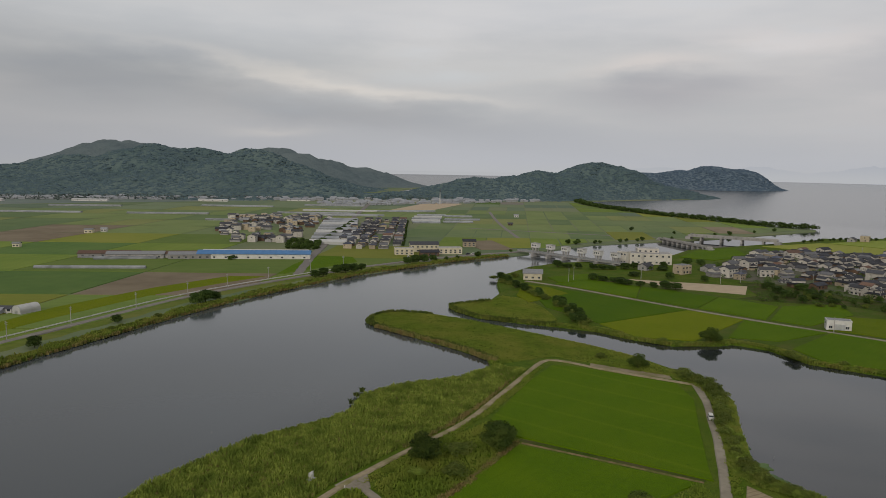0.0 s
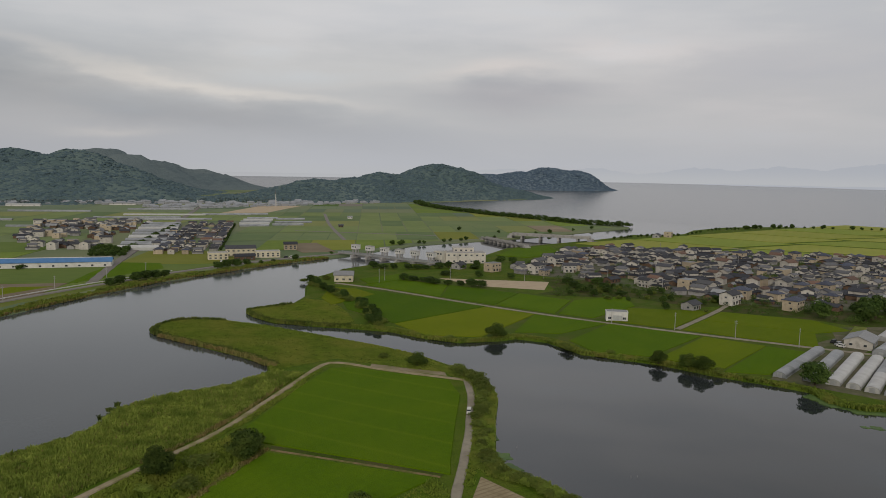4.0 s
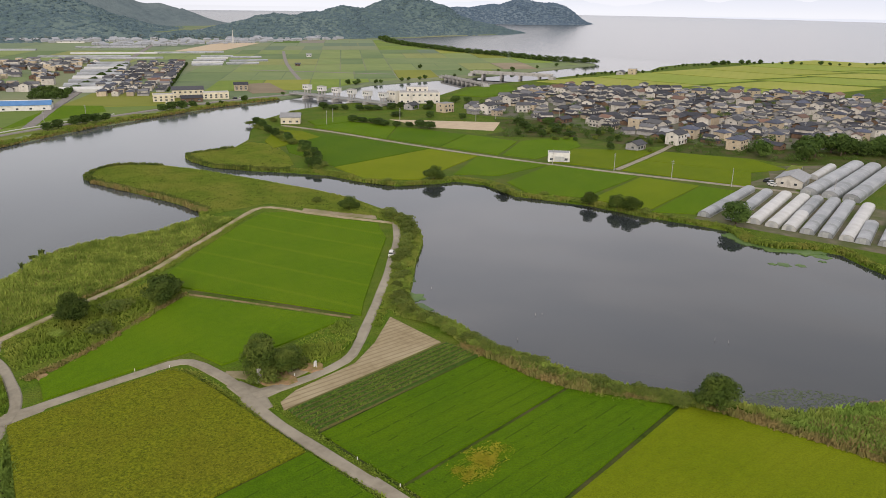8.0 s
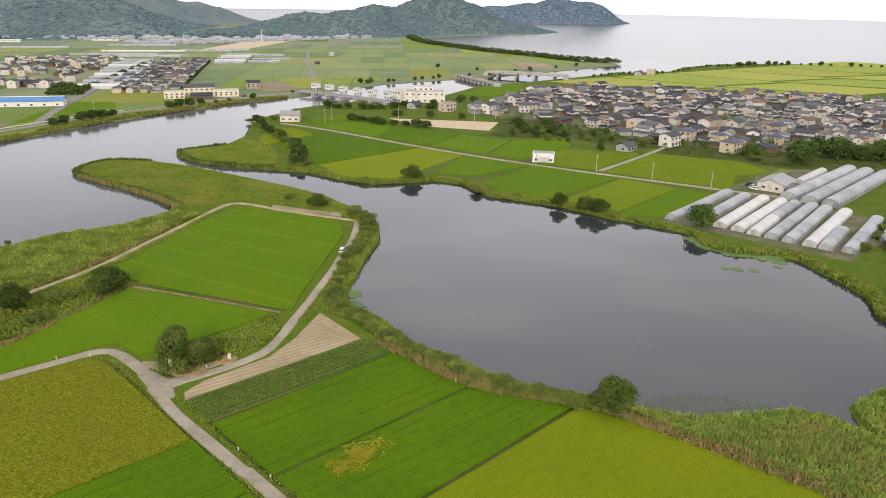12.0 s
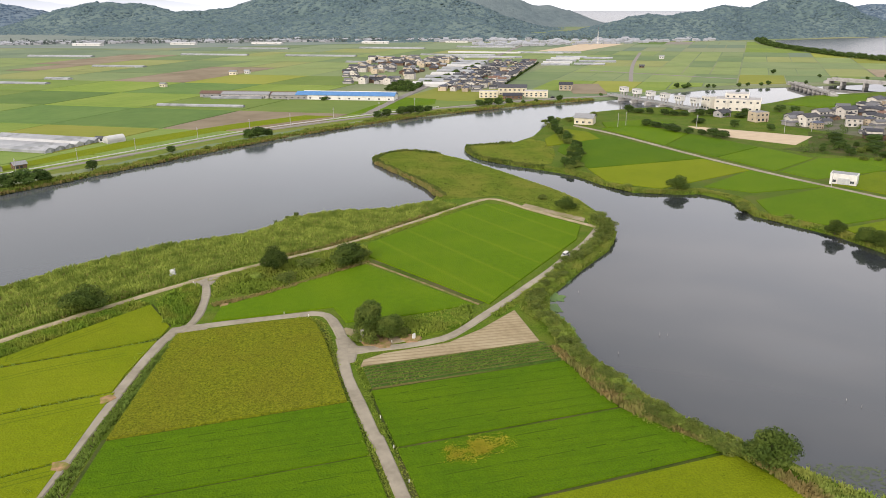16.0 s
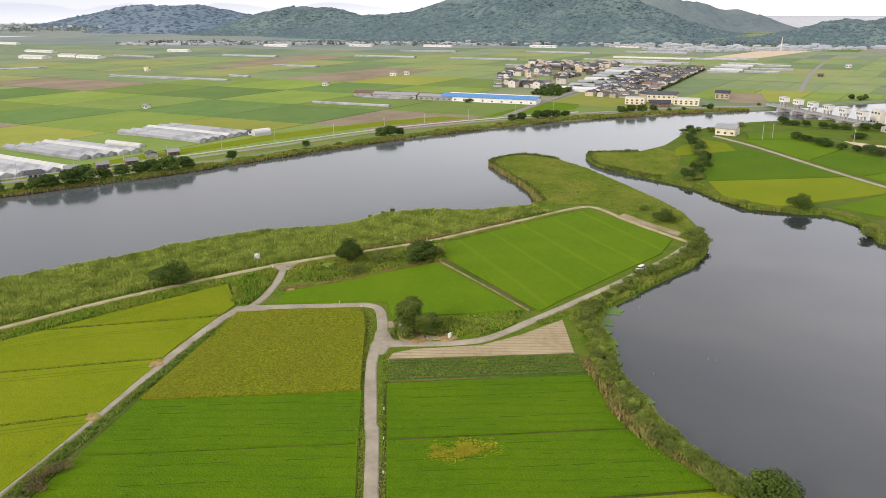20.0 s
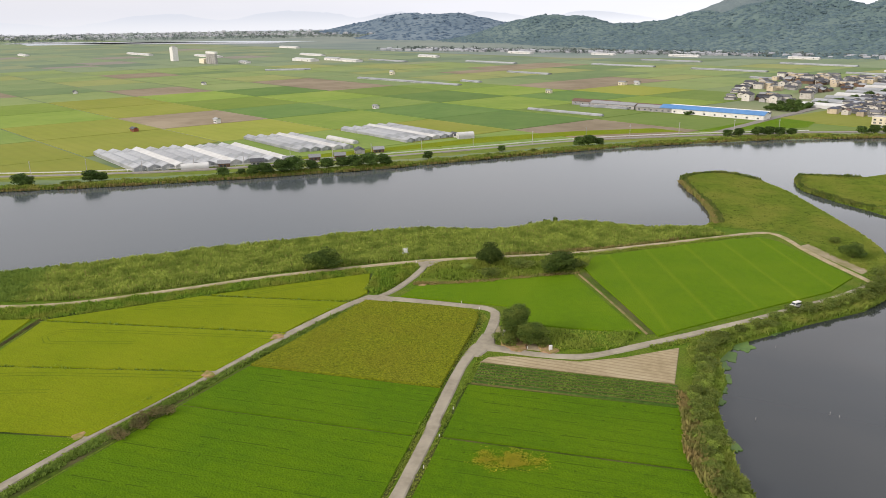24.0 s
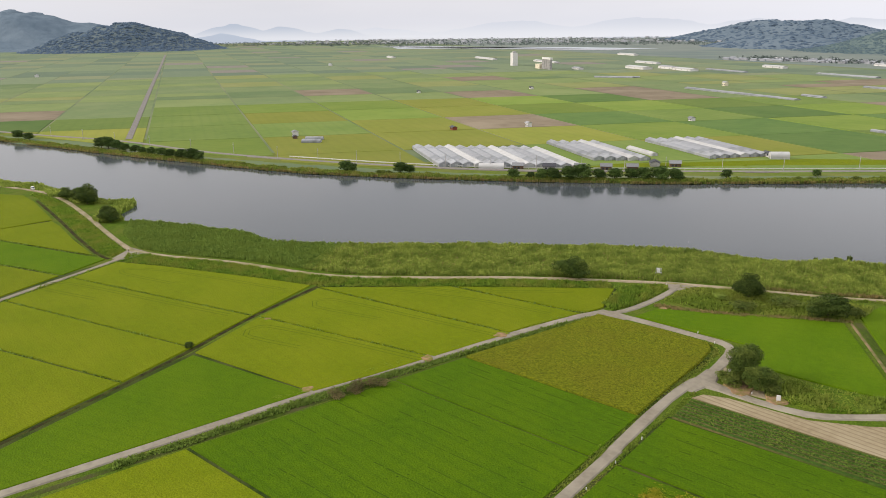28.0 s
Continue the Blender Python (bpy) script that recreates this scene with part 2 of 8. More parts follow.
M_RICEP = mat("even_green_rice", (0.08143, 0.1479, 0.002349), (0.0684, 0.1288, 0.002349), 0.5, (0.09121, 0.1531, 0.003132), 0.05, bump=0.5, bump_scale=2.4, rows=(74, 3.0, 0.3, (0.06108, 0.1175, 0.002349)), vary=0.05, spec=0.05, sharp=12.0, specks=(0.8, 0.72, (0.04072, 0.08265, 0.002349)), fine=(4.2, 0.45))
M_RICE2 = mat("deep_green_rice", (0.0688, 0.1326, 0.002122), (0.05504, 0.1132, 0.002122), 0.5, (0.07689, 0.1371, 0.002122), 0.04, bump=0.6, bump_scale=2.4, rows=(96, 3.2, 0.34, (0.04047, 0.0884, 0.002829)), vary=0.05, spec=0.05, sharp=8.0, specks=(0.85, 0.70, (0.02913, 0.06188, 0.002122)), fine=(4.2, 0.45))
M_RIPE = mat("ripening_rice", (0.1344, 0.1712, 0.003681), (0.116, 0.1528, 0.003681), 0.5, (0.1472, 0.1767, 0.005521), 0.05, bump=0.5, bump_scale=2.2, rows=(98, 3.6, 0.35, (0.1196, 0.1426, 0.004601)), vary=0.06, spec=0.05, sharp=16.0, specks=(0.8, 0.72, (0.07822, 0.1012, 0.004601)), fine=(4.2, 0.45))
M_BEAN = mat("bean_crop", (0.1798, 0.1944, 0.00972), (0.1021, 0.1264, 0.006804), 1.3, (0.1458, 0.1507, 0.00972), 0.08, bump=1.0, bump_scale=1.5, vary=0.04, spec=0.05, specks=(1.7, 0.63, (0.05832, 0.07776, 0.005832)), fine=(2.6, 0.6))
M_VEG = mat("vegetable_rows", (0.055, 0.11, 0.0144), (0.0308, 0.065, 0.0096), 1.2, bump=1.0, bump_scale=1.4, rows=(91, 1.5, 0.8, (0.143, 0.11, 0.044)), spec=0.06)
M_DITCH = mat("ditch_weeds", (0.0504, 0.0819, 0.0075), (0.0288, 0.04524, 0.006), 0.8, (0.072, 0.0663, 0.02625), 0.1, bump=0.6, spec=0.06)
M_DITCHPATH = mat("earth_path", (0.22, 0.165, 0.09), (0.14, 0.11, 0.055), 0.8, (0.10, 0.11, 0.03), 0.3, bump=0.4, spec=0.06)
M_LEVEE = mat("dark_levee", (0.034, 0.056, 0.008), (0.019, 0.034, 0.006), 0.8, (0.06, 0.07, 0.02), 0.1, bump=0.6, spec=0.06)
M_VLEVEE = mat("grassy_levee", (0.070, 0.112, 0.010), (0.048, 0.080, 0.008), 0.8, (0.085, 0.10, 0.02), 0.1, bump=0.6, spec=0.06)
M_POLD = [mat("polder_crop_" + k, a, b, 0.12, c, 0.02, bump=0.2, rows=(r, 8.0, 0.18, t), vary=0.14, spec=0.05) for k, a, b, c, r, t in (
    ("fresh", (0.1454, 0.2042, 0.03864), (0.127, 0.1822, 0.03496), (0.161, 0.2116, 0.04416), 31, (0.1104, 0.161, 0.0368)),
    ("deep", (0.0874, 0.1454, 0.03864), (0.0736, 0.1251, 0.03496), (0.09936, 0.1527, 0.04232), 31, (0.0736, 0.1196, 0.03312)),
    ("ripe", (0.184, 0.2042, 0.0368), (0.1656, 0.1858, 0.03404), (0.1978, 0.207, 0.04232), 121, (0.138, 0.161, 0.03496)),
    ("mid", (0.127, 0.1803, 0.04232), (0.1104, 0.1601, 0.03864), (0.1398, 0.1868, 0.04784), 121, (0.092, 0.1398, 0.03864)))]


# far crops: haze is mixed into the base colours, stronger at the edge
M_POLDEDGE = [mat("hazed_edge_crop_" + k, a, b, 0.06, vary=0.0, spec=0.04) for k, a, b in (
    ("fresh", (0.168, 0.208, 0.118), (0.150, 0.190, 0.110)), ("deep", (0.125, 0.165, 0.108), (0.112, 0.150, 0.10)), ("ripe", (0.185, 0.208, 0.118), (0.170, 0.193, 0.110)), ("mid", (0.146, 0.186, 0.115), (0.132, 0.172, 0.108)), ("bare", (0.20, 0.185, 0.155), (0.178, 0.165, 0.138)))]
M_POLDFAR = [mat("hazed_far_crop_" + k, a, b, 0.12, c, 0.02, bump=0.2, vary=0.0, spec=0.05) for k, a, b, c in (
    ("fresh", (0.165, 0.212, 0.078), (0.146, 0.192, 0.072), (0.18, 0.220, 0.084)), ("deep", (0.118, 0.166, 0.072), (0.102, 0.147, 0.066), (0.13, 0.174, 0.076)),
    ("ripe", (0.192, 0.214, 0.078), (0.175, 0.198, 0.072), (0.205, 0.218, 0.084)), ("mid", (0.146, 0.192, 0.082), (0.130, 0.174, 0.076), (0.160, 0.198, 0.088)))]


def leafy(name, a, b, scale, c, scale2, through_share=0.45, vary=0.0):
    """A thin leaf: part of the light passes through it."""
    m = mat(name, a, b, scale, c, scale2, rough=0.75, vary=vary, spec=0.1)
    n, l = m.node_tree.nodes, m.node_tree.links
    p, o = n["Principled BSDF"], n["Material Output"]
    tr, mx = n.new("ShaderNodeBsdfTranslucent"), n.new("ShaderNodeMixShader")
    mx.inputs[0].default_value = through_share
    l.new(p.inputs["Base Color"].links[0].from_socket, tr.inputs[0])
    l.new(p.outputs[0], mx.inputs[1])
    l.new(tr.outputs[0], mx.inputs[2])
    l.new(mx.outputs[0], o.inputs[0])
    return m


M_REED = leafy("reed", (0.4238, 0.4816, 0.1011), (0.1926, 0.2649, 0.04334), 0.8, (0.1637, 0.2264, 0.03853), 0.16)
M_REEDLOW = leafy("low_reed", (0.2376, 0.3168, 0.044), (0.1452, 0.2112, 0.0308), 0.4, (0.2904, 0.3168, 0.0616), 0.05)
M_MEADOW = leafy("meadow_reed", (0.258, 0.3311, 0.04988), (0.1677, 0.2365, 0.03612), 0.25, (0.2967, 0.3225, 0.0645), 0.05)
M_RIM = leafy("rim_reed", (0.12, 0.17, 0.035), (0.075, 0.11, 0.024), 0.5, (0.17, 0.19, 0.05), 0.15)
M_BANKW = leafy("bank_weeds", (0.24, 0.315, 0.05), (0.115, 0.165, 0.03), 0.5, (0.25, 0.255, 0.058), 0.12)
M_REEDDRY = leafy("dry_reed", (0.36, 0.275, 0.11), (0.26, 0.21, 0.08), 0.9, (0.24, 0.25, 0.07), 0.2)
M_LEAF = leafy("leaf_green", (0.09299, 0.1332, 0.02296), (0.03788, 0.06278, 0.0123), 1.1, (0.1248, 0.1569, 0.02952), 0.3, 0.3, 0.2)
M_LEAFB = leafy("bush_leaf", (0.150, 0.195, 0.036), (0.066, 0.098, 0.020), 1.0, (0.19, 0.215, 0.046), 0.3, 0.35, 0.22)
M_LEAFM = leafy("leaf_mid", (0.07148, 0.108, 0.01832), (0.03064, 0.05329, 0.01038), 0.9, (0.09574, 0.1279, 0.02442), 0.3, 0.33, 0.2)
M_SHRUB = leafy("shrub_leaf", (0.225, 0.30, 0.05), (0.11, 0.16, 0.03), 0.8, (0.25, 0.285, 0.06), 0.25, 0.4, 0.2)
M_LEAF2 = leafy("leaf_dark", (0.06127, 0.1032, 0.02138), (0.03146, 0.05898, 0.01346), 0.5, (0.08694, 0.1308, 0.02851), 0.2, 0.3, 0.25)
# leaf green turned grey-blue so that far trees look hazed
M_LEAF3 = leafy("haze_tinted_leaf", (0.1056, 0.1326, 0.1188), (0.0792, 0.102, 0.0936), 0.2, (0.1254, 0.1496, 0.1368), 0.02, 0.3, 0.1)
M_STRAGGLE = leafy("straggling_leaf", (0.15, 0.145, 0.052), (0.070, 0.075, 0.026), 0.9, (0.20, 0.155, 0.07), 0.4, 0.3, 0.25)
M_BARK = mat("bark", (0.10, 0.075, 0.05), (0.06, 0.045, 0.03), 3.0, bump=0.5)
# haze is put into these hill colours: bluer and paler than the woods
M_WOOD1 = mat("hazed_wooded_slope", (0.1043, 0.1466, 0.1378), (0.05854, 0.08959, 0.09598), 0.11, (0.1225, 0.1629, 0.1525), 0.006, bump=1.0, bump_scale=0.09, vary=0.06, spec=0.03, bump_dist=5.0)
M_RIDGE = mat("hazed_wooded_ridge", (0.116, 0.148, 0.154), (0.086, 0.113, 0.124), 0.05, (0.13, 0.16, 0.163), 0.005, bump=1.0, bump_scale=0.09, vary=0.04, spec=0.03, bump_dist=5.0)
M_WOOD2 = mat("hazed_distant_slope", (0.1283, 0.1692, 0.2035), (0.09765, 0.1335, 0.1651), 0.03, (0.1442, 0.1833, 0.2131), 0.004, bump=0.7, bump_scale=0.05, vary=0.05, spec=0.03, bump_dist=6.0)


def canopy(name, a, b):
    """Tree crowns seen from afar, each a tone of its own."""
    m = mat(name, a, b, 0.5, rough=0.9, bump=0.5, bump_scale=0.8, vary=0.0, spec=0.03, bump_dist=2.0)
    n, l = m.node_tree.nodes, m.node_tree.links
    p = n["Principled BSDF"]
    geo, rr, hs = n.new("ShaderNodeNewGeometry"), n.new("ShaderNodeMapRange"), n.new("ShaderNodeHueSaturation")
    rr.inputs[3].default_value, rr.inputs[4].default_value = 0.92, 1.07
    l.new(geo.outputs["Random Per Island"], rr.inputs[0])
    l.new(rr.outputs[0], hs.inputs["Value"])
    l.new(p.inputs["Base Color"].links[0].from_socket, hs.inputs["Color"])
    l.new(hs.outputs[0], p.inputs["Base Color"])
    return m


# crown colours blued in the same way to stand in for haze
M_CANOPY = canopy("hazed_forest_canopy", (0.09329, 0.1346, 0.1448), (0.06337, 0.09566, 0.1156))
M_CANOPY2 = canopy("hazed_distant_canopy", (0.08806, 0.1255, 0.1671), (0.0688, 0.1016, 0.1423))


def haze_glow(name, col):
    """Far mountains as a flat glowing tone that has the haze put into it."""
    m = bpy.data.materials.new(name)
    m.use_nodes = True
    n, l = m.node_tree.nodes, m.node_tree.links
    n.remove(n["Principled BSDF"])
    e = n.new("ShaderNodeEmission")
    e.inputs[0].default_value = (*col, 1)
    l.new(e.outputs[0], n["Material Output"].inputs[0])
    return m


M_WOOD3 = haze_glow("remote_range", (0.375, 0.395, 0.43))
M_WOOD5 = haze_glow("range_beyond_lake", (0.535, 0.56, 0.61))
M_WOOD4 = haze_glow("remote_hills", (0.275, 0.31, 0.36))
M_WHITE = mat("white_paint", (0.60, 0.59, 0.565), (0.52, 0.51, 0.485), 0.6, vary=0.05, stain=((0.45, 0.43, 0.40), 0.3))
M_PALE = mat("pale_concrete_paint", (0.58, 0.55, 0.48), (0.50, 0.47, 0.41), 0.4, vary=0.04, stain=((0.36, 0.34, 0.30), 0.25))
M_CREAM = mat("cream_render", (0.60, 0.55, 0.42), (0.53, 0.48, 0.36), 0.5, vary=0.08, stain=((0.42, 0.37, 0.27), 0.25))
M_CONC = mat("concrete", (0.36, 0.35, 0.33), (0.28, 0.27, 0.26), 0.5, vary=0.08, stain=((0.18, 0.18, 0.17), 0.3), bump=0.1)
M_TILE = [mat("roof_" + k, a, b, 1.4, vary=0.35, rough=0.7, spec=0.25, bump=0.3, bump_scale=3.0) for k, a, b in (
    ("slate_tile", (0.034, 0.036, 0.044), (0.021, 0.022, 0.028)), ("grey_tile", (0.060, 0.062, 0.070), (0.040, 0.041, 0.047)),
    ("brown_tile", (0.15, 0.085, 0.058), (0.10, 0.06, 0.043)), ("pale_sheet", (0.26, 0.265, 0.27), (0.20, 0.205, 0.21)), ("blue_tile", (0.062, 0.070, 0.098), (0.042, 0.048, 0.070)), ("light_tile", (0.125, 0.126, 0.132), (0.09, 0.091, 0.097)))]
M_WALL = [mat("wall_" + k, a, b, 0.5, vary=0.18, stain=(s, 0.35)) for k, a, b, s in (
    ("white", (0.50, 0.475, 0.43), (0.40, 0.375, 0.335), (0.26, 0.245, 0.22)), ("cream", (0.42, 0.35, 0.255), (0.33, 0.275, 0.20), (0.28, 0.24, 0.18)),
    ("brown_board", (0.16, 0.10, 0.065), (0.10, 0.065, 0.045), (0.07, 0.05, 0.035)), ("grey", (0.32, 0.31, 0.30), (0.25, 0.245, 0.24), (0.17, 0.165, 0.16)))]
M_FILM = mat("greenhouse_film", (0.306, 0.315, 0.324), (0.2385, 0.2475, 0.2565), 0.3, (0.18, 0.1935, 0.2025), 0.08, rough=0.4, spec=0.4, vary=0.15, stain=((0.144, 0.153, 0.144), 0.15))
M_FILMW = mat("white_greenhouse_film", (0.45, 0.45, 0.4365), (0.378, 0.378, 0.3645), 0.3, rough=0.5, spec=0.2, vary=0.08, stain=((0.36, 0.351, 0.333), 0.2))
M_STEEL = mat("galvanised_steel", (0.45, 0.46, 0.47), (0.36, 0.37, 0.38), 1.0, rough=0.45, metal=0.6)
M_DARK = mat("dark_opening", (0.025, 0.026, 0.028), (0.018, 0.018, 0.02), 0.5, rough=0.4)
M_GLASS = mat("window_glass", (0.05, 0.06, 0.07), (0.03, 0.035, 0.045), 0.8, rough=0.12, spec=0.6)
M_BLUE = mat("blue_sheet_roof", (0.07, 0.20, 0.42), (0.05, 0.16, 0.34), 0.3, rough=0.5)
M_RUST = mat("rusty_red", (0.25, 0.07, 0.04), (0.16, 0.05, 0.03), 0.8)
M_STONE = mat("grey_stone", (0.35, 0.33, 0.29), (0.24, 0.23, 0.20), 1.5, bump=0.4)
M_EARTH = mat("reddish_bare_earth", (0.30, 0.19, 0.105), (0.21, 0.135, 0.075), 1.2, (0.13, 0.13, 0.03), 0.5, bump=0.4, spec=0.06)
M_TYRE = mat("tyre_rubber", (0.03, 0.03, 0.03), (0.02, 0.02, 0.02), 2.0)
M_SAND = mat("sandy_lot", (0.41, 0.328, 0.2214), (0.3526, 0.2788, 0.1886), 0.2, vary=0.05)
M_DRIFT = mat("drifting_weed", (0.055, 0.075, 0.024), (0.035, 0.05, 0.02), 0.6, vary=0.0, rough=0.6)
M_LILY = mat("floating_weed", (0.060, 0.118, 0.016), (0.038, 0.078, 0.013), 0.8, (0.075, 0.13, 0.02), 0.2, rough=0.6)

M_WATER = bpy.data.materials.new("lake_water")
M_WATER.use_nodes = True
wt, wk = M_WATER.node_tree.nodes, M_WATER.node_tree.links
wp = wt["Principled BSDF"]
wp.inputs["Base Color"].default_value = (0.024, 0.028, 0.030, 1)
wp.inputs["Roughness"].default_value, wp.inputs["IOR"].default_value = 0.075, 1.33
w_tc = wt.new("ShaderNodeTexCoord")
w_n1, w_n2 = wt.new("ShaderNodeTexNoise"), wt.new("ShaderNodeTexNoise")
w_n1.inputs["Scale"].default_value, w_n1.inputs["Detail"].default_value = 0.7, 4
w_n2.inputs["Scale"].default_value, w_n2.inputs["Detail"].default_value = 0.02, 3
w_mul = wt.new("ShaderNodeMath")
w_mul.operation = "MULTIPLY"
w_bp = wt.new("ShaderNodeBump")
w_bp.inputs["Strength"].default_value, w_bp.inputs["Distance"].default_value = 0.10, 0.12
for k in (w_n1, w_n2):
    wk.new(w_tc.outputs["Object"], k.inputs[0])
wk.new(w_n1.outputs[0], w_mul.inputs[0])
wk.new(w_n2.outputs[0], w_mul.inputs[1])
# the cove is sheltered; the river north of it carries small ripples
w_sp = wt.new("ShaderNodeSeparateXYZ")
wk.new(w_tc.outputs["Object"], w_sp.inputs[0])


def t_math(op, a, b):
    k = wt.new("ShaderNodeMath")
    k.operation = op
    for s, v in ((0, a), (1, b)):
        if isinstance(v, (int, float)):
            k.inputs[s].default_value = v
        else:
            wk.new(v, k.inputs[s])
    return k.outputs[0]


w_open = wt.new("ShaderNodeMapRange")
w_open.inputs[1].default_value, w_open.inputs[2].default_value = -25, 45
wk.new(t_math("SUBTRACT", w_sp.outputs[1], t_math("ADD", t_math("MULTIPLY", w_sp.outputs[0], 0.62), 120.0)), w_open.inputs[0])
w_lake = wt.new("ShaderNodeMapRange")
w_lake.inputs[1].default_value, w_lake.inputs[2].default_value = 650, 1000
wk.new(w_sp.outputs[0], w_lake.inputs[0])
wk.new(t_math("ADD", t_math("MULTIPLY", w_lake.outputs[0], 0.6), t_math("ADD", t_math("MULTIPLY", w_open.outputs[0], 0.20), 0.035)), w_bp.inputs["Strength"])
wk.new(t_math("ADD", t_math("MULTIPLY", w_lake.outputs[0], 0.13), t_math("ADD", t_math("MULTIPLY", w_open.outputs[0], 0.09), 0.02)), wp.inputs["Roughness"])
wk.new(w_mul.outputs[0], w_bp.inputs["Height"])
# paler river base colour makes up for sky reflection that is too dim
w_base_mix = wt.new("ShaderNodeMix")
w_base_mix.data_type = "RGBA"
w_base_mix.inputs[6].default_value, w_base_mix.inputs[7].default_value = (0.024, 0.028, 0.030, 1), (0.060, 0.070, 0.075, 1)
wk.new(t_math("MULTIPLY", w_open.outputs[0], t_math("SUBTRACT", 1.0, w_lake.outputs[0])), w_base_mix.inputs[0])
wk.new(w_base_mix.outputs[2], wp.inputs["Base Color"])
wk.new(w_bp.outputs[0], wp.inputs["Normal"])

# ---- building helpers ----


def mesh_of(name, bm, material):
    me = bpy.data.meshes.new(name)
    bm.to_mesh(me)
    bm.free()
    for m in (material if isinstance(material, (list, tuple)) else (material,)):
        me.materials.append(m)
    return me


def part(name, bm, material, parent, label=""):
    ob = new(name, mesh_of(name, bm, material))
    ob.parent = parent
    return tagged(ob, label)


def thing(name, label, category, group="", kind="", at=None):
    ob = new(name)
    if at is not None:
        ob.matrix_basis = at
    return tagged(ob, label, category, group, kind)


def solid(name, bm, material, label, category, group="", kind=""):
    return tagged(new(name, mesh_of(name, bm, material)), label, category, group, kind)


def box(bm, x0, y0, z0, x1, y1, z1, taper=0.0):
    v = [bm.verts.new(c) for c in ((x0, y0, z0), (x1, y0, z0), (x1, y1, z0), (x0, y1, z0),
                                   (x0 + taper, y0 + taper, z1), (x1 - taper, y0 + taper, z1), (x1 - taper, y1 - taper, z1), (x0 + taper, y1 - taper, z1))]
    for f in ((3, 2, 1, 0), (4, 5, 6, 7), (0, 1, 5, 4), (1, 2, 6, 5), (2, 3, 7, 6), (3, 0, 4, 7)):
        bm.faces.new([v[i] for i in f])
    return bm


def cyl(bm, x, y, z0, z1, r0, r1=None, n=8):
    r1 = r0 if r1 is None else r1
    a = [bm.verts.new((x + r0 * math.cos(6.2832 * i / n), y + r0 * math.sin(6.2832 * i / n), z0)) for i in range(n)]
    b = [bm.verts.new((x + r1 * math.cos(6.2832 * i / n), y + r1 * math.sin(6.2832 * i / n), z1)) for i in range(n)]
    for i in range(n):
        bm.faces.new((a[i], a[(i + 1) % n], b[(i + 1) % n], b[i]))
    bm.faces.new(b)
    bm.faces.new(a[::-1])
    return bm


def area2(pts):
    return sum(a[0] * b[1] - b[0] * a[1] for a, b in zip(pts, pts[1:] + pts[:1]))


def grown(pts, d):
    """The outline moved outwards by d."""
    pts = list(pts)
    if area2(pts) < 0:
        pts.reverse()
    out = []
    for i, p in enumerate(pts):
        a, b = Vector(pts[i - 1]), Vector(pts[(i + 1) % len(pts)])
        p = Vector(p)
        e, f = (p - a).normalized(), (b - p).normalized()
        n = Vector((e.y + f.y, -e.x - f.x))
        n = n.normalized() if n.length > 1e-6 else Vector((e.y, -e.x))
        k = max(0.5, n.dot(Vector((e.y, -e.x))))
        out.append(tuple(p + n * d / k))
    return out


def slab(pts, z0, z1, spread=0.0):
    """A plate on an outline, its sides sloping outwards to the foot by spread."""
    pts = list(pts)
    if area2(pts) < 0:
        pts.reverse()
    foot = grown(pts, spread) if spread else pts
    bm = bmesh.new()
    t = [bm.verts.new((x, y, z1)) for x, y in pts]
    b = [bm.verts.new((x, y, z0)) for x, y in foot]
    bm.faces.new(t)
    for i in range(len(t)):
        j = (i + 1) % len(t)
        bm.faces.new((b[i], b[j], t[j], t[i]))
    bm.normal_update()
    bmesh.ops.triangulate(bm, faces=[f for f in bm.faces if len(f.verts) > 4])
    return bm


def inside(pts, x, y):
    c = False
    for (x0, y0), (x1, y1) in zip(pts, pts[1:] + pts[:1]):
        if (y0 > y) != (y1 > y) and x < (x1 - x0) * (y - y0) / (y1 - y0) + x0:
            c = not c
    return c


def curve_pts(pts, step=6.0):
    """A smooth line through the points, with rounded corners."""
    out = []
    P = [pts[0]] + list(pts) + [pts[-1]]
    for i in range(1, len(P) - 2):
        a, b, c, d = (Vector(p) for p in P[i - 1:i + 3])
        k = max(2, int((c - b).length / step))
        for s in range(k):
            t = s / k
            q = 0.5 * ((2 * b) + (c - a) * t + (2 * a - 5 * b + 4 * c - d) * t * t + (3 * b - a - 3 * c + d) * t ** 3)
            out.append((q.x, q.y))
    out.append(tuple(pts[-1]))
    return out


def ribbon(pts, width, z0, z1, smooth=True, shoulder=0.25):
    line = curve_pts(pts) if smooth else pts
    bm = bmesh.new()
    prev = None
    for i, p in enumerate(line):
        a, b = Vector(line[max(0, i - 1)]), Vector(line[min(len(line) - 1, i + 1)])
        d = (b - a).normalized()
        n = Vector((-d.y, d.x))
        p = Vector(p)
        w = width / 2 * (1 + 0.08 * math.sin(i * 1.7))
        row = [bm.verts.new((*(p + n * s), z)) for s, z in ((w + shoulder, z0), (w, z1), (0, z1 + 0.03), (-w, z1), (-w - shoulder, z0))]
        if prev:
            for k in range(4):
                bm.faces.new((prev[k], prev[k + 1], row[k + 1], row[k]))
        prev = row
    return bm

# ---- ground, water ----
ground = solid("ground", slab([(-4800, -1500), (4800, -1500), (4800, 4800), (-4800, 4800)], -6.0, -4.0), M_BED, "dark silty lake bed beneath the water", "ground", kind="structure")
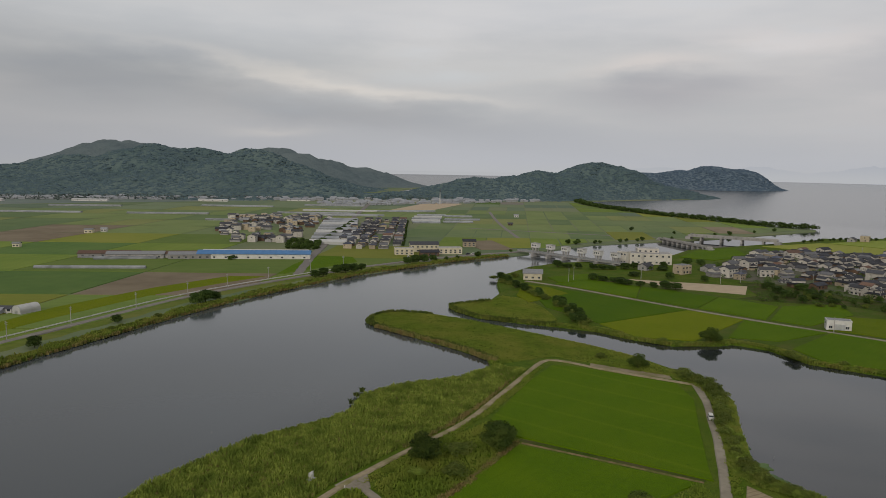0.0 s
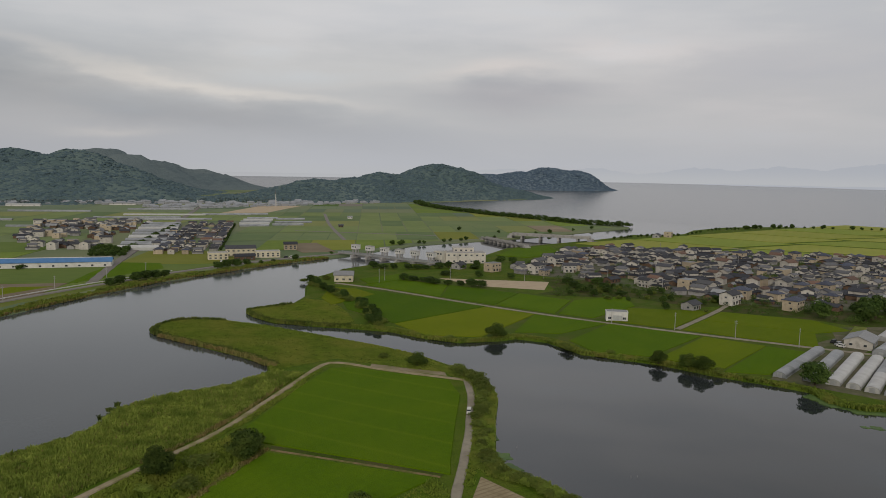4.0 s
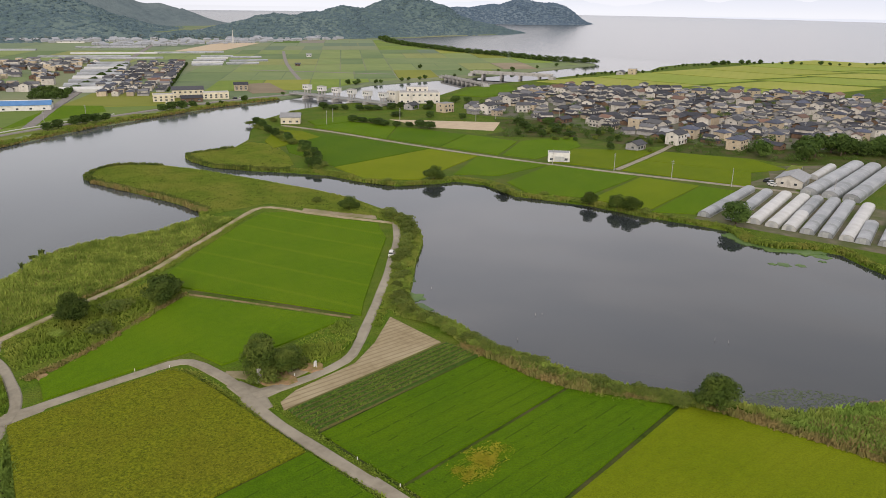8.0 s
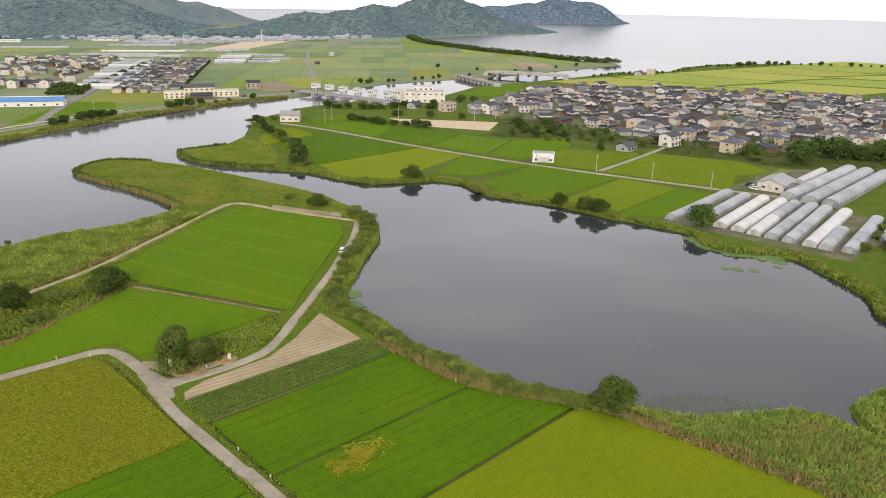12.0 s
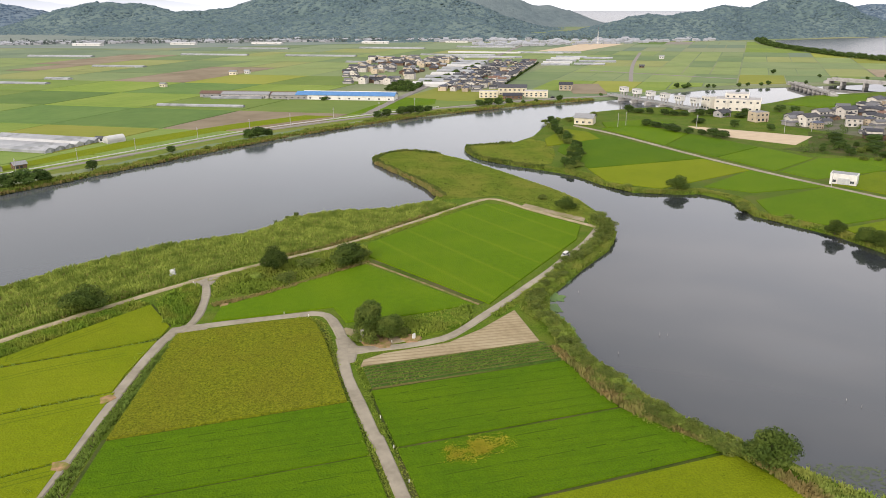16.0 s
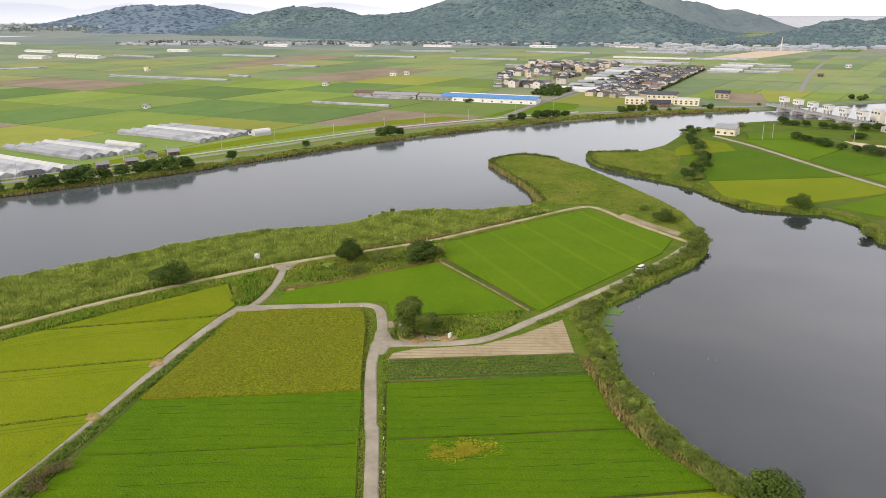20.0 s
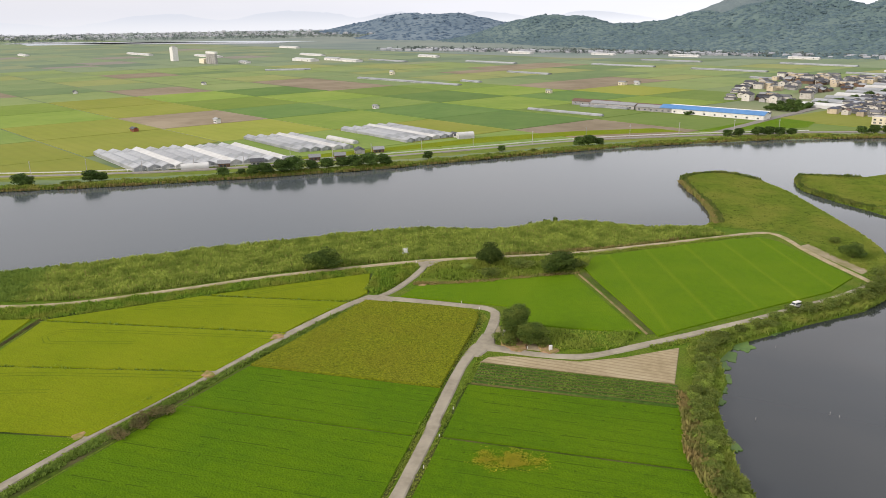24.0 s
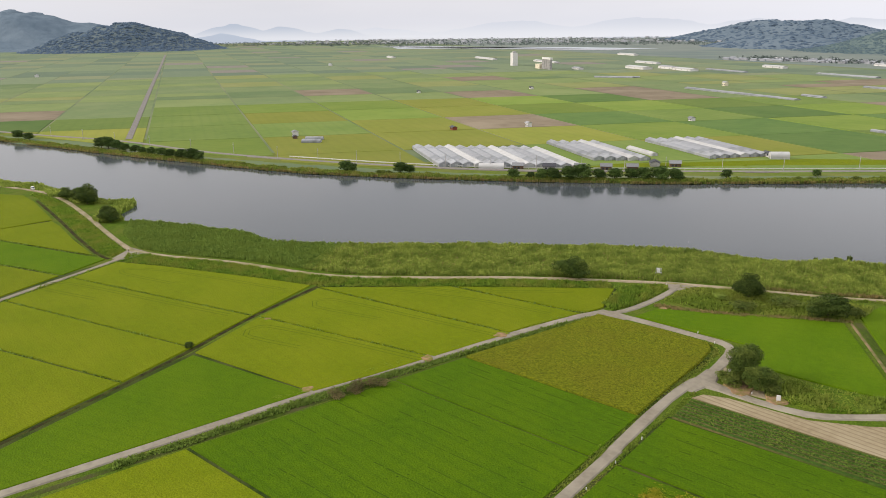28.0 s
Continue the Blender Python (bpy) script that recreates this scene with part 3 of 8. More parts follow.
water = solid("water", slab([(-4800, -1500), (4800, -1500), (4800, 4800), (-4800, 4800)], -1.6, -1.0), M_WATER, "calm grey lake and river water reflecting the overcast sky", "water", kind="structure")


# glowing see-through ring added in place of haze along the far skyline
M_HAZE = bpy.data.materials.new("skyline_haze_glow")
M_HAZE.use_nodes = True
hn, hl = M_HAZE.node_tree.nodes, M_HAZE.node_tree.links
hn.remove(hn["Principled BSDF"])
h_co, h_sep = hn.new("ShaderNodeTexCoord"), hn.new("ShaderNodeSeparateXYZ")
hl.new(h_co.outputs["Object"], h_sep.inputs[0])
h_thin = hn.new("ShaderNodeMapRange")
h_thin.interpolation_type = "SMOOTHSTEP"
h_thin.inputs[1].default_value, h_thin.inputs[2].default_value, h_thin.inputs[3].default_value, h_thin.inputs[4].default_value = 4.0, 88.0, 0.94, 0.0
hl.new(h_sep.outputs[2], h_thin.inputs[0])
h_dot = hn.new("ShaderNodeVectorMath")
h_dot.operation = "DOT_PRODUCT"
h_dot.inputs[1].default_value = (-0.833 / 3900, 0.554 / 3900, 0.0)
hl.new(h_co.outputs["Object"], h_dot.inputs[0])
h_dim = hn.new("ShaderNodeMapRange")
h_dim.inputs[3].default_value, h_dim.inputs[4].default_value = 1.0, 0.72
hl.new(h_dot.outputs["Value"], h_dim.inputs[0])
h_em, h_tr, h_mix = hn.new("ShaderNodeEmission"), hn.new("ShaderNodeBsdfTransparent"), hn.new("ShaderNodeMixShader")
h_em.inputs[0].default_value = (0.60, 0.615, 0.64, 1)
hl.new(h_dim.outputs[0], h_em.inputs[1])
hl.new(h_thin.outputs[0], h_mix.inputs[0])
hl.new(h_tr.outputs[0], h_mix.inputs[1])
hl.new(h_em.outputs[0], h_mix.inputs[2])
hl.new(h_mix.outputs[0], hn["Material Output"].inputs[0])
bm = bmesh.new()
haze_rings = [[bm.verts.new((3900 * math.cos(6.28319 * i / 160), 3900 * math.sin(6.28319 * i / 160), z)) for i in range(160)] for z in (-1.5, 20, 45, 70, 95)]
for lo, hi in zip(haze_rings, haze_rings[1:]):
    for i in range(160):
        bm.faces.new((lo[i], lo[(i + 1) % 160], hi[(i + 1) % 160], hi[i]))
haze_ring = solid("backdrop_haze", bm, M_HAZE, "glowing see-through ring standing in for skyline haze", "backdrop", kind="structure")
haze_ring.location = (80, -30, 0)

SHORE_A = [(-1200, -150), (-700, -20), (-400, 62), (-282, 89), (-258, 97), (-231, 98), (-191, 101), (-176, 109), (-168, 104), (-160, 93), (-145, 87),
           (-123, 97), (-94, 105), (-81, 108), (-64, 106), (-42, 120), (-3, 149), (23, 167), (44, 182), (66, 193), (80, 196), (92, 198), (100, 200),
           (106, 207), (111, 213), (120, 214.5), (132, 215.5), (150, 213), (169, 219), (175, 230)]
TIP_A = [(173, 250), (168, 280), (164.5, 300), (165, 311), (176, 323), (188, 323), (200, 310), (209.5, 286), (217, 252), (223.5, 223), (226, 202),
         (224, 181), (217, 158), (206, 143), (190, 130), (179, 120)]
COVE_A = [(170, 112), (165, 101), (166, 90), (163, 78), (164, 66), (165, 53), (167, 42), (172, 34), (177, 26), (180, 18), (184, 11), (189, 8),
          (194, 5), (200, 1), (203, -5), (203, -15), (207, -11), (212, -7), (224, -9), (231, -12), (262, -34), (300, -70), (420, -120)]
LAND_A = SHORE_A + TIP_A + COVE_A + [(420, -600), (-1200, -600)]
SHORE_B = [(430, -105), (330, -60), (285, -25), (262, -2), (268, 6), (280, 13), (287, 22), (292, 31), (298, 39), (297, 48), (289, 57), (289, 68),
           (297, 77), (296, 86), (294, 96), (291, 109), (290, 131), (285, 147), (280, 161), (286, 183), (281, 197), (272, 199), (256, 208), (250, 223),
           (247, 244), (238, 260), (228, 274), (217, 294), (217, 314), (222, 326), (234, 326), (247, 325), (268, 342), (286, 368), (309, 395), (324, 402), (352, 417), (388, 424), (412, 419), (440, 412)]
LAKE_B = [(470, 404), (496, 412), (552, 436), (603, 436), (673, 433), (766, 436), (778, 443), (796, 420), (840, 412), (898, 431), (980, 428), (1060, 388),
          (1117, 300), (1254, 257), (1700, 50), (2200, -300), (2200, -900), (430, -900)]
LAND_B = SHORE_B + LAKE_B
SHORE_C = [(-1400, -100), (-900, 40), (-600, 120), (-456, 154), (-386, 165), (-321, 175), (-253, 189), (-190, 202), (-146, 217), (-102, 238), (-61, 260),
           (-23, 283), (10, 304), (56, 340), (113, 382), (160, 410), (223, 441), (270, 455), (324, 470), (379, 476), (404, 480), (412, 492)]
LAKE_C = [(440, 492), (503, 508), (562, 503), (657, 494), (746, 497), (856, 498), (872, 506), (880, 530), (868, 575), (900, 690), (910, 790), (990, 990),
          (1060, 1080), (1220, 1085), (1395, 1072), (1470, 1110), (1525, 1175), (1490, 1290), (1250, 1460), (935, 1470), (900, 1560), (1100, 1760), (1090, 1900), (1000, 2150),
          (700, 2500), (300, 3000), (-300, 3700), (-1500, 4500), (-4500, 4500), (-4500, -100)]
LAND_C = SHORE_C + LAKE_C


def land(name, pts, label, material=None):
    line = pts if len(pts) < 3 else pts
    return solid(name, slab(line, -2.2, 0.0, 2.2), material or M_SOIL, label, "ground", kind="structure")


land("ground_peninsula", LAND_A, "grassy farmed peninsula between river and cove")
land("ground_village", LAND_B, "grassy low land with paddies and a village")
land("ground_polder", LAND_C, "wide flat reclaimed farmland below wooded hills", M_PLAIN)

# ---- roads ----


def road(name, pts, width, material, label, z=0.22):
    return solid(name, ribbon(pts, width, 0.0, z), material, label, "road", kind="structure")


JX = 108.6
road("road_main", [(109, -160), (JX, 33), (108, 57), (107.5, 81), (108.5, 93), (110, 99), (109.5, 113), (107, 118), (100, 119), (77, 119.5), (70, 118), (62, 97), (54, 70), (44, 38), (39, 13), (34, -9), (29, -30), (10, -110)], 2.25, M_ASPH, "worn pale asphalt farm road between paddies")
road("road_link", [(70.5, 117), (74, 121), (76.2, 127), (77.5, 134), (78.4, 141), (78.6, 148), (78.2, 156)], 1.9, M_ASPH, "short worn asphalt link road up to the dike", 0.26)
road("road_dike", [(-97, 66), (-79, 71), (-55, 81), (-29, 88), (-13, 94), (11, 111), (34, 129), (61, 146), (77.5, 155), (96, 163), (117, 171), (131, 178), (145, 187), (165, 199.5), (182, 210.5), (191.5, 214.5), (196.5, 208), (199.5, 198), (206, 182), (214.5, 164)], 1.5, M_TRACK, "pale gravel track along the river dike", 0.3)
road("road_dike_far", [(-97, 66), (-122, 71), (-168, 82), (-210, 90), (-241, 90), (-300, 75), (-420, 45)], 1.7, M_TRACK, "gravel track following the reedy bank", 0.3)
road("road_west", [(-95, 66), (-91.5, 59), (-89.5, 53), (-86, 41), (-83, 28), (-79, 13), (-70, -18), (-60, -60)], 1.9, M_ASPH, "pale farm road between ripening paddies")
road("road_cove", [(214.5, 164), (203, 151), (190, 139), (175, 125.5), (160, 113), (147, 102.5), (139, 96.2), (133, 93), (123, 92.2), (110, 93.6)], 2.1, M_ASPH, "worn asphalt lane beside the cove bank", 0.26)
road("road_village", [(308, 368), (316, 330), (325, 253), (338, 185), (357, 119), (366, 90), (374, 70)], 2.6, M_ASPH, "straight pale farm road through bright paddies")
road("road_village_side", [(351, 157), (380, 161), (412, 166), (440, 172)], 2.4, M_ASPH, "short farm lane towards the village", 0.26)
road("road_riverbank", [(-900, 90), (-500, 172), (-377, 203), (-283, 212), (-210, 228), (-137, 252), (-76, 280), (-24, 314), (40, 360), (105, 408), (163, 437), (228, 462), (252, 471), (330, 488), (408, 490)], 3.8, M_ROADFAR, "grey riverside road with a pale guard rail", 0.55)
solid("verge_riverbank", ribbon([(-900, 92), (-500, 174), (-377, 205), (-283, 214), (-210, 231), (-137, 256), (-76, 284), (-24, 318), (40, 364), (105, 412), (163, 441), (228, 466), (262, 474)], 27.0, -0.02, 0.04, True, 1.0), M_BANKGRASS, "mown yellow-green grass along the riverside road", "verge", kind="structure")
road("road_polder", [(-373, 212), (-800, 471), (-1300, 775), (-1900, 1139)], 4.6, M_ROADFAR, "long straight grey road across the polder", 0.6)
road("road_town", [(190, 456), (245, 552), (330, 690), (440, 870), (600, 1130)], 6.0, M_ROADFAR, "grey road leading to the far settlement", 0.55)
road("road_town_edge", [(318, 550), (400, 680), (480, 806)], 5.0, M_ROADFAR, "grey road edging the housing estate", 0.26)
road("road_delta", [(430, 505), (560, 720), (680, 900)], 4.0, M_ROADFAR, "grey farm road over the delta fields", 0.2)
road("road_delta_cross", [(620, 508), (560, 590), (490, 690)], 4.0, M_ROADFAR, "grey lane through the delta paddies", 0.24)

for nm, pts in (("road_junction", [(106.8, 88), (110.3, 88), (111.5, 91.8), (116, 92), (116, 94.6), (112.5, 95.4), (111.4, 101), (108.6, 101), (108.2, 95)]),
                ("road_fork", [(66.5, 113), (70, 120.6), (80, 120.6), (78, 117.8), (72, 117.4), (69, 113)]),
                ("road_fork_dike", [(76, 150), (80, 150), (84, 159), (74, 155)]), ("road_fork_west", [(-101, 68), (-89, 68.8), (-89.2, 58), (-93.4, 56.5)])):
    solid(nm, slab(pts, -0.02, 0.2, 0.4), M_ASPH, "widened worn asphalt at a road fork", "road", kind="structure")

# ---- fields ----
M_LUSH = mat("lush_rice", (0.1126, 0.1584, 0.00352), (0.0968, 0.1408, 0.00352), 0.4, (0.1232, 0.1637, 0.0044), 0.05, bump=0.5, bump_scale=2.2, rows=(95, 9.0, 0.2, (0.088, 0.132, 0.00352)), vary=0.06, spec=0.05, sharp=10.0, fine=(4.2, 0.45))
# dark sheets laid under the plots so that their gaps show dark
for nm, pts in (("levee_west", [(24, 110), (64.3, 139.2), (69.5, 122.3), (61, 97), (53.2, 65), (43.9, 33.5), (26.5, -37), (12, -37), (2.5, 28), (-11.3, 85)]),
                ("levee_far_west", [(-90.6, 56.5), (-70, 63.6), (-50, 70.6), (-28, 78), (-15, 82), (11.6, -25), (22.6, -81), (-81, -81)]),
                ("levee_south", [(58.4, 70.8), (106.4, 70.8), (106.9, -61), (27.5, -61)]), ("levee_east", [(110.6, 74), (157.6, 74), (158.5, 51), (169.5, 31), (180.5, -61), (110.6, -61)]),
                ("levee_shore", [(-262, 29), (-263, 66), (-232, 77), (-197, 73.5), (-166, 66), (-121, 58), (-103.5, 52), (-85, -41), (-175, -41)])):
    solid(nm, slab(pts, -0.03, 0.05, 0.2), M_LEVEE, "dark levee sheet under the plots, showing between paddies", "levee", kind="structure")
M_LAKEF = [mat("lakeside_crop_" + k, a, b, 0.15, c, 0.02, bump=0.2, rows=(70, 9.0, 0.15, t), vary=0.06, spec=0.05) for k, a, b, c, t in (("ripe", (0.235, 0.255, 0.05), (0.21, 0.235, 0.045), (0.25, 0.26, 0.06), (0.17, 0.20, 0.04)), ("green", (0.20, 0.25, 0.045), (0.18, 0.225, 0.04), (0.215, 0.255, 0.05), (0.15, 0.19, 0.036)))]
CROP = {"rice": (M_RICE, "bright green rice paddy, even and dense"), "plain": (M_RICEP, "bright green rice paddy with an even canopy"), "deep": (M_RICE2, "deep green rice paddy with faint wheel lines"),
        "lush": (M_LUSH, "lush yellow-green rice paddy"), "ripe": (M_RIPE, "olive yellow ripening rice paddy"), "bean": (M_BEAN, "mottled olive bean field with pale tops"),
        "bare": (M_BARE, "bare tilled pale brown soil with furrows"), "veg": (M_VEG, "dark green vegetable rows over brown soil"),
        "rough": (M_SOIL, "rough weedy grass plot"),
        "pale": (M_LAKEF[0], "pale yellow-green ripening paddies by the lake"), "paler": (M_LAKEF[1], "pale green paddies by the lake"), "fallow": (M_BROWN, "bare brown fallow field"), "sand": (M_SAND, "pale sandy vacant lot")}


def field(kind, pts, h=0.32, inset=0.24):
    m, label = CROP[kind]
    ring = grown(pts, -inset) if inset else pts
    return solid({"bean": "bean_field", "veg": "vegetable_field", "bare": "bare_field", "sand": "sandy_lot", "fallow": "fallow_field"}.get(kind, "paddy_field"),
                 slab(ring, -0.05, h, 0.2), m, label, "field", group="fields", kind="structure")


field("rice", [(131.5, 172), (164, 194.5), (187.5, 208), (193.5, 203.5), (200, 189), (209.5, 168), (200.5, 153.5), (179.5, 135), (158.5, 116), (152, 109.5), (128.5, 160)])
field("plain", [(79.5, 121.6), (82, 131), (97, 138), (114, 147), (126.5, 152), (148, 110.6), (128, 109.5), (112.5, 110), (111, 121)])
field("rough", [(124.5, 106), (147, 110.5), (143, 100.5), (134, 95.5), (127.5, 96)], 0.6)
field("bean", [(71, 116), (90, 116.6), (103, 115.8), (105.2, 112), (105.8, 102), (105.6, 70.2), (59, 70.2), (65, 93)], 0.6)
field("deep", [(58.9, 70), (106, 70), (106, 50), (54, 50)])
field("deep", [(54, 49.7), (106, 49.7), (106.5, 2.8), (42.5, 2.8)])
field("ripe", [(42.5, 2.2), (106.5, 2.2), (106.5, -60), (28, -60)])
field("bare", [(111, 84.8), (112.5, 88.2), (117.5, 90), (134, 90.8), (144, 95.6), (157, 104.3), (155.5, 84.5)], 0.12)
field("veg", [(111.5, 73.6), (111.5, 84.8), (156, 84), (157, 73.4)], 0.35)
field("deep", [(111, 73.2), (157, 73.2), (158, 51), (111, 51)])
field("deep", [(111, 50.4), (158, 50.4), (168, 31), (140, 30), (111, 29.4)])
field("ripe", [(111, 28.8), (140, 29.3), (169, 30.2), (173, 16), (175, 0), (177, -15), (180, -60), (112, -60)])
RW = [(69.5, 143), (69, 124.5), (67, 116), (61.5, 97), (56.5, 79), (51.5, 58), (43, 30), (38, 8), (27, -36)]   # plots west of the diagonal road
field("ripe", [(24, 109.5), (47, 126.5), (64, 138.8), (69.3, 122), (67.4, 115.8), (62, 114)])
field("ripe", [(-10, 82), (22.5, 108.6), (66.8, 113.9), (60.4, 97), (58.6, 90)])
field("ripe", [(-4.5, 55), (-9.6, 81.4), (59.3, 89.6), (56.5, 80), (52.8, 65.5)])
field("ripe", [(3, 29), (-4.3, 54.6), (52.6, 65.1), (48, 48), (43.5, 34)])
field("ripe", [(-82.8, 37.3), (-87.6, 55.5), (-70, 63), (-50, 70), (-28, 77.5), (-13.6, 81.8), (-6.8, 54.1)])
field("ripe", [(-76.8, 14), (-82.6, 36.9), (-6.7, 53.7), (-0.6, 30.6)])
field("ripe", [(-69.8, -9.5), (-76.7, 13.6), (-0.5, 30.2), (4.4, 8.9)])
field("ripe", [(-62, -44), (-69.6, -10), (4.5, 8.5), (11, -24)])
field("plain", [(14, -24), (4, 28), (43, 33.5), (26.5, -36)])
field("ripe", [(-56, -80), (-61.5, -45), (11, -25), (22, -80)])
field("ripe", [(-260, 30), (-258, 70), (-232, 81.5), (-214, 79), (-184, 72), (-169.4, 68.4), (-172, 40)])
field("ripe", [(-172, 36), (-169.5, 55), (-167, 67), (-156, 65.6), (-131, 59.6), (-103, 54)])
field("plain", [(-172, 13.5), (-172, 34.5), (-150, 40.6), (-94.5, 54.6), (-88.6, 36.6), (-117, 28.6)])
field("ripe", [(-174, -40), (-172, 12.5), (-117, 27.6), (-88.4, 35.2), (-82, 14), (-73, -16), (-67, -40)])

field("deep", [(298, 356), (305, 340), (322, 255), (258, 253), (262, 295)], 0.32, -0.6)
field("ripe", [(262, 310), (270, 330), (296, 357), (304, 343), (300, 320)], 0.4, 0)
field("ripe", [(257, 251), (321, 252), (326, 224), (268, 207), (252, 224)], 0.32, -0.6)
field("plain", [(288, 203), (300, 188), (335, 187), (326, 222)], 0.32, -0.6)
field("plain", [(293, 176), (284, 156), (295, 139), (345, 143), (336, 184)], 0.32, -0.6)
field("lush", [(296, 134), (297, 110), (349, 115), (345, 140)], 0.32, -0.6)
field("plain", [(297, 107), (305, 95), (352, 96), (349, 113)], 0.32, -0.6)
field("plain", [(319, 350), (349, 350), (357, 318), (325, 292)], 0.32, -0.6)
field("deep", [(326, 290), (358, 316), (368, 270), (331, 255)], 0.32, -0.6)
field("plain", [(332, 253), (369, 268), (374, 236), (337, 219)], 0.32, -0.6)
field("plain", [(339, 216), (377, 234), (409, 222), (388, 203), (343, 199)], 0.32, -0.6)
field("lush", [(343, 190), (380, 200.5), (406, 168), (352, 160)], 0.32, -0.6)
field("lush", [(353, 154), (380, 158), (393, 110), (366, 99)], 0.32, -0.6)
field("lush", [(382, 158), (409, 162), (424, 122), (413, 101), (395, 110)], 0.32, -0.6)
field("sand", [(374, 342), (420, 286), (392, 268), (371, 304)], 0.1, 0)
field("plain", [(330, 372), (365, 372), (372, 350), (322, 352)], 0.4)
field("plain", [(500, 404), (552, 428), (600, 425), (560, 380), (510, 378)], 0.4)
for i, k in enumerate(("pale", "paler", "pale", "pale", "paler", "pale")):
    x = 640 + i * 90
    field(k, [(x, 425 - i * 12), (x + 86, 415 - i * 14), (x + 100, 300 - i * 18), (x + 12, 320 - i * 12)], 0.4, 1.5)
    field("pale" if i % 2 else "paler", [(x + 14, 312 - i * 12), (x + 102, 292 - i * 18), (x + 130, 190 - i * 16), (x + 50, 200 - i * 8)], 0.4, 1.5)
field("ripe", [(452, 55), (452, 20), (380, 22), (376, 34)], 0.4)

# polder: a net of plots turned 31 degrees
PU, PV, PO = Vector((0.857, -0.515)), Vector((0.636, 0.785)), Vector((0, 300))
rng = random.Random(7)


def clear_of_shore(x, y, pts, d):
    return all(inside(pts, x + a * d, y + b * d) for a, b in ((1, 0), (-1, 0), (0, 1), (0, -1)))


NO_CROP = []      # filled with the outlines of built-up ground
NO_CROP += [[(200, 620), (236, 560), (312, 540), (500, 835), (300, 860)], [(-120, 262), (-50, 305), (-115, 372), (-165, 300)], [(290, 495), (365, 495), (365, 535), (300, 530)]]
field("ripe", [(-46, 312), (0, 350), (40, 384), (90, 422), (140, 446), (170, 458), (150, 470), (100, 448), (45, 412), (-5, 362), (-40, 330)], 0.4, 0)
field("fallow", [(406, 580), (435, 571), (408, 505), (382, 516)], 0.42, 0)
field("plain", [(178, 462), (222, 480), (252, 492), (262, 520), (240, 540), (205, 500)], 0.4, 0)
MARKS = [(-203, 459, 4), (40, 487, 4), (-566, 586, 4), (-380, 648, 4), (-267, 747, 4), (-198, 704, 4), (40, 800, 4), (110, 830, 4), (-90, 1050, 4), (-30, 1080, 4), (122, 470, 4), (-151, 517, 1), (7, 571, 1), (73, 528, 1),
         (-180, 349, 2), (-131, 412, 2), (-259, 397, 2), (-166, 265, 2), (20, 457, 2), (-240, 360, 2), (-60, 500, 0), (20, 680, 0), (165, 503, 3), (-330, 440, 0), (-300, 480, 2), (-220, 540, 0), (-80, 590, 2), (-100, 560, 3)]


def clipped(poly, cell):
    """The part of an outline that lies within a convex cell."""
    out = list(poly)
    for a, b in zip(cell, cell[1:] + cell[:1]):
        src, out = out, []
        for p, q in zip(src, src[1:] + src[:1]):
            sp = (b[0] - a[0]) * (p[1] - a[1]) - (b[1] - a[1]) * (p[0] - a[0])
            sq = (b[0] - a[0]) * (q[1] - a[1]) - (b[1] - a[1]) * (q[0] - a[0])
            if sp >= 0:
                out.append(p)
            if (sp >= 0) != (sq >= 0):
                t = sp / (sp - sq)
                out.append((p[0] + t * (q[0] - p[0]), p[1] + t * (q[1] - p[1])))
        if len(out) < 3:
            return []
    return out


